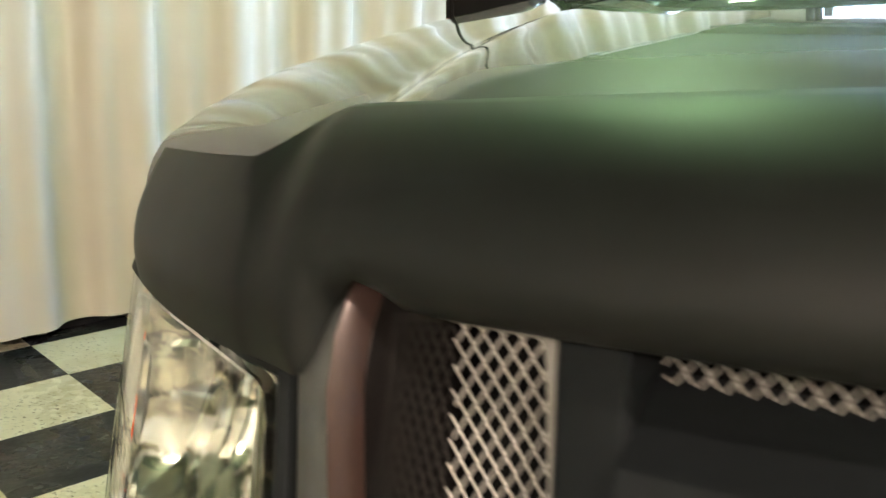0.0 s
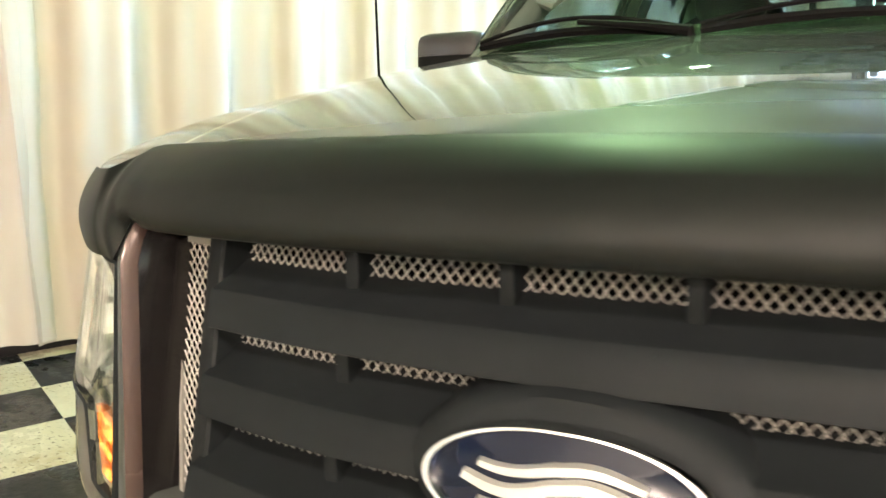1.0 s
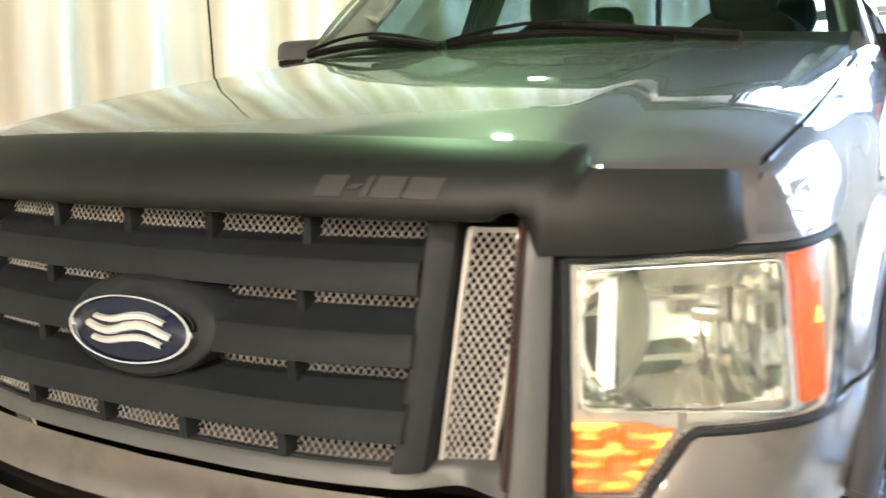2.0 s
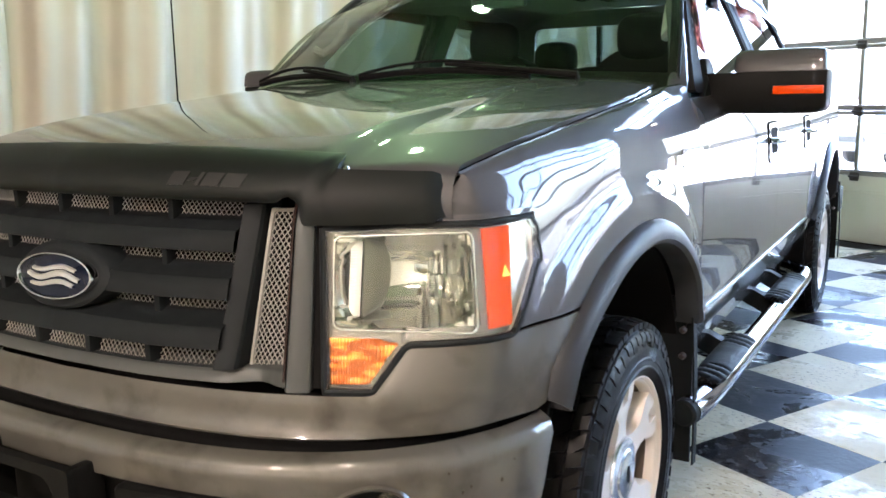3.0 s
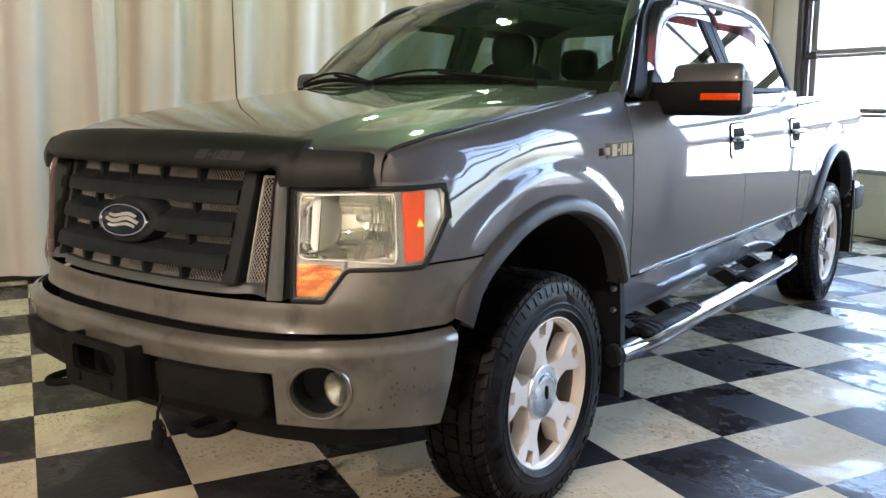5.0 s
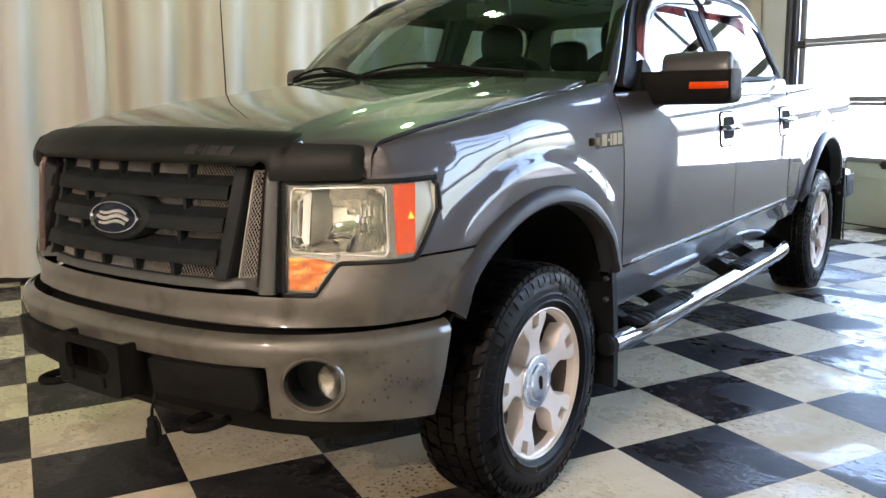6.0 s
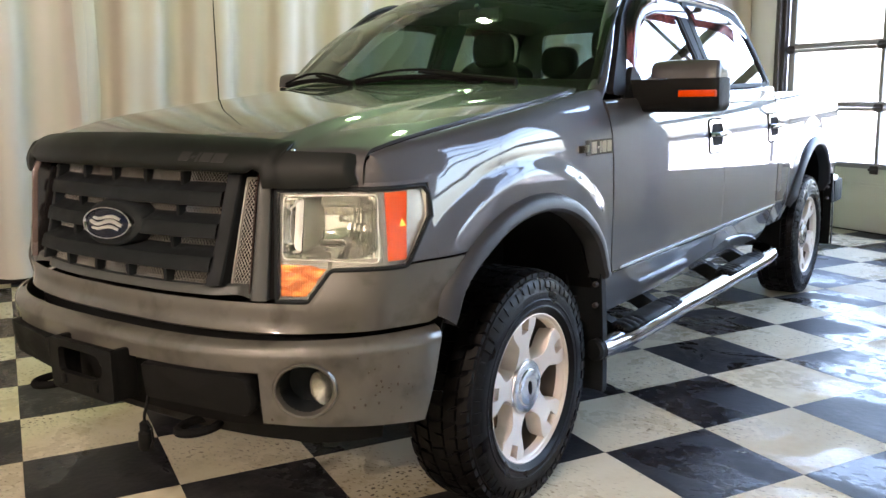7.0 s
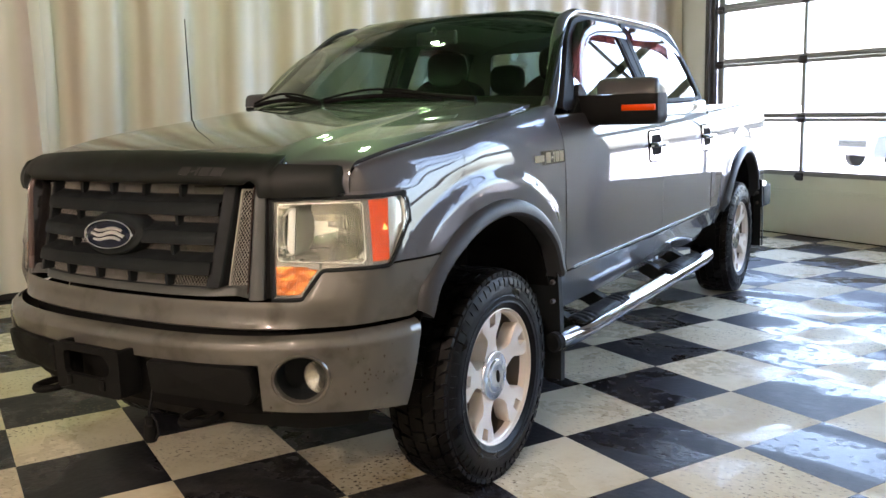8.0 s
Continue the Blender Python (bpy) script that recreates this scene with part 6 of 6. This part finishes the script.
def build_wheel(turn):
    """One wheel with its hub face at the origin, outer side +x."""
    w = new("wheel", None)
    w.parent = truck
    w["label"] = "five-spoke silver alloy wheel with a wet black tyre"
    tyre = part("tyre", make_tyre(), M["rubber"], w, angle=25)
    part("tread", make_tread(), M["tread"], tyre, angle=30)
    rim = part("rim", make_rim(), M["alloy"], w)
    part("barrel", make_barrel(), M["alloy_dark"], rim, "inner barrel of the rim, darkened for its shade")
    part("hub", make_hub(), M["alloy"], rim)
    for k in range(5):
        part("spoke", make_spoke(k), M["alloy"], rim, angle=25)
    cap = part("hub_cap", grown_wheel(make_cap()), M["satin"], w, "satin chrome hub cap")
    part("cap_badge", grown_wheel(make_cap_badge()), M["under"], cap)
    part("brake_disc", lathe(bmesh.new(), [(0.0, 0.06), (0.0, 0.165), (-0.025, 0.165), (-0.025, 0.06)], 40, "x", closed=True), M["rust"], w)
    part("brake_caliper", box(bmesh.new(), -0.05, 0.03, 0.06, 0.19, -0.07, 0.07, 0.015), M["under"], w)
    part("drum", lathe(bmesh.new(), [(-0.03, 0.0), (-0.03, 0.195), (-0.09, 0.20), (-0.10, 0.0)], 32, "x"), M["under"], w)
    w.matrix_basis = turn
    return w


wheel = build_wheel(pose(HX - 0.123, 0.012, 0.426, 8, 0, 0))
copy_thing(wheel, pose(HX - 0.123, 4.01, 0.426, 33, 0, 0))
copy_thing(wheel, pose(-HX + 0.123, 0, 0.426, 20, 0, 180))
copy_thing(wheel, pose(-HX + 0.123, 4.01, 0.426, 50, 0, 180))

# ---- mud flaps ----
def make_flap(y):
    bm = bmesh.new()
    P = [[(x, y + 0.012 * math.sin((z - 0.2) * 5) + 0.02 * (0.8 - z), z) for z in np.linspace(0.255, 0.80, 12)] for x in np.linspace(0.715, 1.012, 6)]
    sheet(bm, P, 0.008)
    P = [[(1.018 + 0.012 * math.sin(z * 4), y - 0.035 * q + 0.02 * (0.8 - z), z) for z in np.linspace(0.265, 0.80, 12)] for q in (0, 0.5, 1)]
    sheet(bm, P, 0.006)
    return bm


for y in (0.515, 4.235):
    flaps = both("mud_flap", lambda: make_flap(y), M["black"], label="black rubber mud flap")
    for z in (0.76, 0.70, 0.615):
        both("bolt", lambda: lathe(bmesh.new(), [(-0.012, 0.0), (-0.011, 0.008), (-0.004, 0.011), (0.01, 0.011)], 12, "y", (0.985, y - 0.004, z)), M["jamb"], flaps)

# ---- side steps ----
STEP = [(1.012, 0.500, 0.440), (1.020, 0.56, 0.440), (1.03, 0.70, 0.440), (1.034, 1.0, 0.440), (1.034, 2.3, 0.442), (1.03, 2.62, 0.443), (1.01, 2.72, 0.445), (0.96, 2.78, 0.45), (0.90, 2.80, 0.46)]


def make_step():
    return tube(bmesh.new(), spline(STEP, 6), 0.045, 24)


steps = both("side_step", make_step, M["step_chrome"], label="polished steel side step tube")
both("end_cap", lambda: tube(bmesh.new(), [(1.004, 0.468, 0.440), (1.006, 0.474, 0.440), (1.0105, 0.512, 0.440)], [0.036, 0.0440, 0.0440], 20), M["black"], steps)
for y0, y1 in ((0.66, 1.22), (1.88, 2.44)):
    def make_pad():
        """A flat black pad with a round outer edge and slanting grooves at its ends."""
        P = []
        for i in range(61):
            t = i / 60
            y = y0 + (y1 - y0) * t
            e = min(1.0, min(t, 1 - t) / 0.10)
            w = 0.020 + 0.034 * math.sqrt(max(0.0, 1 - (1 - e) ** 2))
            row = []
            for a in np.linspace(-1, 1, 13):
                band = abs(t - 0.5) > 0.22 and abs(a) < 0.85
                dip = 0.006 if band and int((t * 60 + a * 3)) % 5 < 2 else 0.0
                row.append((1.022 + a * w, y, 0.4805 + 0.012 * (1 - abs(a) ** 4) - dip))
            P.append(row)
        return sheet(bmesh.new(), P, 0.012)
    both("tread_pad", make_pad, M["black_low"], steps, "black ribbed tread pad")
    for y in (y0 + 0.04, y1 - 0.10):
        both("bracket", lambda: prism(bmesh.new(), [(0.60, 0.55), (0.86, 0.545), (0.995, 0.475), (1.01, 0.43), (0.96, 0.41), (0.84, 0.47), (0.60, 0.49)], lambda a, b, d: (a, y + d, b), 0.055), M["black"], steps)

# ---- door furniture ----
def make_handle_cup(y, x):
    out = rounded([(y - 0.175, 1.130), (y + 0.03, 1.130), (y + 0.03, 1.300), (y - 0.175, 1.300)], 0.03, 4)
    inn = rounded([(y - 0.152, 1.160), (y + 0.006, 1.160), (y + 0.006, 1.280), (y - 0.152, 1.280)], 0.025, 4)
    return ring(bmesh.new(), out, inn, lambda a, b, d: (skin(s_y(a), b, 0.006 - d)[0], a, b), 0.014)


for doors, y in ((front_door, 1.80), (rear_door, 2.755)):
    both("handle_seal", lambda: tube(bmesh.new(), [(skin(s_y(a), b, 0.0)[0], a, b) for a, b in (lambda o: o + o[:1])(rounded([(y - 0.180, 1.125), (y + 0.035, 1.125), (y + 0.035, 1.305), (y - 0.180, 1.305)], 0.033, 4))], 0.005, 6, caps=False), M["under"], doors)
    both("handle_bezel", lambda: make_handle_cup(y, 1.0), M["chrome"], doors)
    both("handle_recess", lambda: prism(bmesh.new(), rounded([(y - 0.16, 1.150), (y + 0.017, 1.150), (y + 0.017, 1.288), (y - 0.16, 1.288)], 0.025, 4), lambda a, b, d: (skin(s_y(a), b, 0.0018 - d)[0], a, b), 0.004), M["under"], doors)
    both("handle", lambda: tube(bmesh.new(), [(skin(s_y(y - 0.165 + 0.185 * t), 1.225, 0.004 + 0.042 * math.sin(math.pi * min(1, max(0, t))) ** 0.5)[0], y - 0.165 + 0.185 * t, 1.222) for t in np.linspace(0, 1, 12)], 0.019, 10, flat=0.8), M["chrome"], doors, "chrome door handle")

# door mirror
def cut_soft(bm, z, above):
    g = bm.verts[:] + bm.edges[:] + bm.faces[:]
    bmesh.ops.bisect_plane(bm, geom=g, plane_co=(0, 0, z), plane_no=(0, 0, 1 if not above else -1), clear_outer=True)
    return bm


def taper(bm):
    """Mirror head: shallower and lower towards the door, bulging to the front."""
    for v in bm.verts:
        k = (v.co.x - 1.05) / 0.31
        v.co.y += 0.018 * (1 - k) - 0.03 * (1 - ((v.co.z - 1.48) / 0.1) ** 2) * 0.4
    return bm


MX, MY = -0.036, 0.175                # where the mirror heads stand


def moved(bm, dx=MX, dy=MY, dz=-0.003):
    bmesh.ops.translate(bm, vec=(dx, dy, dz), verts=bm.verts)
    return bm


mirrors = both("door_mirror", lambda: moved(taper(cut_soft(soft_box(0.945, 1.362, 0.70, 0.86, 1.366, 1.585, 9), 1.508, False))), M["black_low"], label="large door mirror with painted cap and orange signal")
both("cap", lambda: moved(taper(cut_soft(soft_box(1.058, 1.360, 0.698, 0.858, 1.384, 1.583, 9), 1.510, True))), M["paint"], mirrors, "grey painted mirror cap")
both("arm", lambda: sheet(bmesh.new(), [[(x, y + MY, z) for y, z in ((0.76, lo), (0.725, lo + 0.012), (0.715, (lo + hi) / 2), (0.725, hi - 0.012), (0.76, hi), (0.82, hi - 0.01), (0.84, (lo + hi) / 2), (0.82, lo + 0.01), (0.76, lo))] for x, lo, hi in ((0.88, 1.395, 1.470), (0.94, 1.390, 1.492), (1.0, 1.384, 1.504), (1.03, 1.384, 1.506))]), M["black"], mirrors)
both("mirror_glass", lambda: moved(box(bmesh.new(), 1.085, 1.345, 0.862, 0.866, 1.40, 1.57, 0.01)), M["chrome"], mirrors)
both("signal", lambda: moved(box(bmesh.new(), 1.195, 1.352, 0.686, 0.72, 1.434, 1.462, 0.004)), M["orange"], mirrors, "orange turn signal strip")
both("sail", lambda: prism(bmesh.new(), rounded([(0.77, 1.372), (1.00, 1.385), (1.00, 1.475), (1.00, 1.53), (0.99, 1.56), (0.95, 1.56), (0.87, 1.48), (0.76, 1.41)], 0.01, 3), lambda a, b, d: (min(cab(a, max(b, 1.44)) + 0.012, 0.985) - d, a, b), 0.02), M["black"], mirrors)

for ob in [mirrors[1], *mirrors[1].children]:                # the passenger's mirror is folded in a little
    for v in ob.data.vertices:
        v.co.x = -0.95 + (v.co.x + 0.95) * 0.80
        v.co.y += 0.06 * max(0.0, -0.95 - v.co.x) / 0.4

# fender badges
def make_badge(y0, y1, z0, z1, sl):
    P = [[skin(s_y(y0 + (y1 - y0) * i / 2 + sl * j / 2), z0 + (z1 - z0) * j / 2, 0.006) for j in range(3)] for i in range(3)]
    return sheet(bmesh.new(), P, 0.006)


both("badge_backing", lambda: sheet(bmesh.new(), [[skin(s_y(y), z, 0.0035) for z in np.linspace(1.206, 1.270, 4)] for y in np.linspace(0.375, 0.582, 12)], 0.004), M["black_gloss"], fender)
for y, w, z0, z1 in ((0.305, 0.085, 1.222, 1.252), (0.410, 0.040, 1.214, 1.262), (0.456, 0.014, 1.232, 1.242), (0.476, 0.012, 1.214, 1.262), (0.494, 0.034, 1.214, 1.262), (0.534, 0.036, 1.214, 1.262)):
    both("badge", lambda: make_badge(y, y + w, z0, z1, 0.006), M["chrome"], fender, "plain chrome badge shape")

# ---- wipers, cowl, antenna ----
bm = bmesh.new()
P = []
for i in range(41):
    a = -1 + i / 20
    x = a * 0.86
    y0, y1 = hood_rear(x) + 0.004, 0.47 + 0.185 * (x / 0.905) ** 2 + 0.04
    P.append([(x, y0 + (y1 - y0) * t, lerp_at(abs(x), (0, 0.82), (1.466, 1.435)) + 0.012 * t) for t in (0, 0.5, 1)])
sheet(bm, P, 0.01)
part("cowl", bm, M["black"], truck, "black plastic cowl under the windshield")


def wiper(foot, a0, a1, lift):
    """Arm and blade lying at the foot of the windscreen."""
    foot = Vector(foot)
    bl = [Vector(screen_pt(a0 + (a1 - a0) * t, 0.012 + lift * t + 0.03 * math.sin(math.pi * t))) + Vector((0, -0.012, 0.014)) for t in np.linspace(0, 1, 12)]
    mid = bl[5] + Vector((0, -0.012, 0.022))
    bm = tube(bmesh.new(), [foot, foot + Vector((0, -0.004, 0.03)), foot.lerp(mid, 0.4) + Vector((0, -0.012, 0.02)), mid], [0.016, 0.014, 0.010, 0.007], 8)
    w = part("wiper", bm, M["under"], truck, "black windshield wiper")
    b2 = tube(bmesh.new(), bl, 0.012, 6)
    tube(b2, [p + Vector((0, -0.006, 0.012 + 0.02 * math.sin(math.pi * k / 11))) for k, p in enumerate(bl)], 0.006, 6)
    part("blade", b2, M["under"], w)
    return w


wiper((0.62, 0.50, 1.475), 0.50, -0.22, 0.0)
wiper((-0.22, 0.43, 1.480), -0.28, -0.93, 0.03)
bm = tube(bmesh.new(), [(-0.978, 0.295, 1.355), (-0.978, 0.295, 1.385)], 0.014, 12)
tube(bm, [(-0.978, 0.295, 1.38), (-0.979, 0.296, 1.8), (-0.980, 0.298, 2.22)], [0.0035, 0.003, 0.0022], 6)
part("antenna", bm, M["under"], truck, "thin black whip antenna on the fender")


# ---- the long-bed proportions: the body above is drawn on a short wheelbase and is lengthened here ----
LONG_Y = ((-1.20, -0.80, -0.50, -0.30, 0.0, 0.45, 0.60, 1.855, 2.795, 2.812, 3.67, 4.62, 4.80), (-1.24, -0.845, -0.54, -0.31, 0.0, 0.46, 0.625, 2.01, 3.06, 3.075, 4.01, 5.06, 5.18))
LOW_Y = ((-1.20, -0.46, 0.0), (-1.195, -0.47, 0.0))
TALL_Z = ((0.0, 0.44, 0.62, 0.772, 0.858, 1.0, 1.18, 1.30, 1.45, 1.95), (0.0, 0.45, 0.632, 0.787, 0.897, 1.037, 1.218, 1.33, 1.475, 1.985))
GRILLE_Z = ((0.858, 0.888, 1.226, 1.270), (0.897, 0.922, 1.242, 1.280))

GRILLE_X = ((0.0, 0.12, 0.255, 0.44, 0.50, 0.60, 0.66), (0.0, 0.122, 0.264, 0.447, 0.495, 0.60, 0.66))


def proportion(ob, grille_part=False):
    if ob.type == "MESH" and not ob.data.get("long"):
        ob.data["long"] = True
        for v in ob.data.vertices:
            x, y, z = v.co
            w = smooth(0.78, 0.86, z)
            yy = lerp_at(y, *LONG_Y)
            if y < 0:
                yy = w * yy + (1 - w) * lerp_at(y, *LOW_Y)
            if grille_part:
                side = smooth(0.50, 0.58, abs(x)) * (ob.name.split(".")[0] in ("surround", "inner_strip", "inner_wall"))
                gy, gz = y + lerp_at(y, (-1.0, -0.95), (-0.006, 0.006)), lerp_at(z, *GRILLE_Z)
                v.co = (math.copysign(lerp_at(abs(x), *GRILLE_X), x), gy + (yy - gy) * side, gz + (lerp_at(z, *TALL_Z) - gz) * side)
            else:
                v.co = (x, yy, lerp_at(z, *TALL_Z))
    for c in ob.children:
        proportion(c, grille_part or ob is grille)


for ob in truck.children:
    if ob.name.split(".")[0] != "wheel":
        proportion(ob)

# ---- floor tiles ----
floor_ob = thing("floor", "checkered floor of cream and black tiles, wet and stained", "floor", ROOM, kind="structure")
bm = box(bmesh.new(), U0, U1, V0, V1, -0.05, -0.004)
part("slab", bm, M["grout"], floor_ob)


def tile_mesh(name, mat):
    bm = box(bmesh.new(), -TILE / 2 + 0.0008, TILE / 2 - 0.0008, -TILE / 2 + 0.0008, TILE / 2 - 0.0008, -0.0045, 0.0)
    return finish(name, bm, mat)


tile_kind = [tile_mesh("dark_tile", M["dark_tile"]), tile_mesh("light_tile", M["light_tile"])]
far = [bmesh.new(), bmesh.new()]
for i in range(-11, 11):
    for j in range(-18, 12):
        cu, cv = TU + (i + 0.5) * TILE, TV + (j + 0.5) * TILE
        if not (U0 - 0.2 < cu < U1 + 0.2 and V0 - 0.2 < cv < V1 + 0.2):
            continue
        k = (i + j) % 2
        if -4.6 < cu < 3.2 and -1.6 < cv < 7.2:
            ob = new("tile", tile_kind[k])
            ob.parent = floor_ob
            ob.location = (cu, cv, 0)
        else:
            box(far[k], max(U0, cu - TILE / 2 + 0.0008), min(U1, cu + TILE / 2 - 0.0008), max(V0, cv - TILE / 2 + 0.0008), min(V1, cv + TILE / 2 - 0.0008), -0.0045, 0.0)
for k in range(2):
    tagged(part("tiles", far[k], (M["dark_tile"], M["light_tile"])[k], floor_ob), kind="stuff")


# dried prints of tyre lugs on the tiles
def tyre_print(name, x0, y0, y1, seed, label):
    rnd = random.Random(seed)
    bm = bmesh.new()
    y = y0
    while y < y1:
        for k in range(7):
            if rnd.random() < 0.30:
                continue
            x = x0 + 0.031 * k + rnd.uniform(-0.006, 0.006) + 0.05 * (y - y0)
            yy = y + rnd.uniform(-0.006, 0.006) + 0.010 * (k % 2)
            w, h = rnd.uniform(0.004, 0.010), rnd.uniform(0.005, 0.012)
            n = 6
            bm.faces.new([bm.verts.new((x + w * math.cos(6.283 * q / n) * rnd.uniform(0.6, 1.1), yy + h * math.sin(6.283 * q / n) * rnd.uniform(0.6, 1.1), 0.0006)) for q in range(n)])
        y += 0.034
    tagged(part(name, bm, M["tyre_dirt"], floor_ob, label, at=ROOM.inverted()), kind="stuff")


for x0, y0, y1, seed in ((0.44, -0.75, 0.15, 3), (-1.42, -1.15, -0.25, 5)):
    tyre_print("tyre_print", x0, y0, y1, seed, "dried brown tyre print")
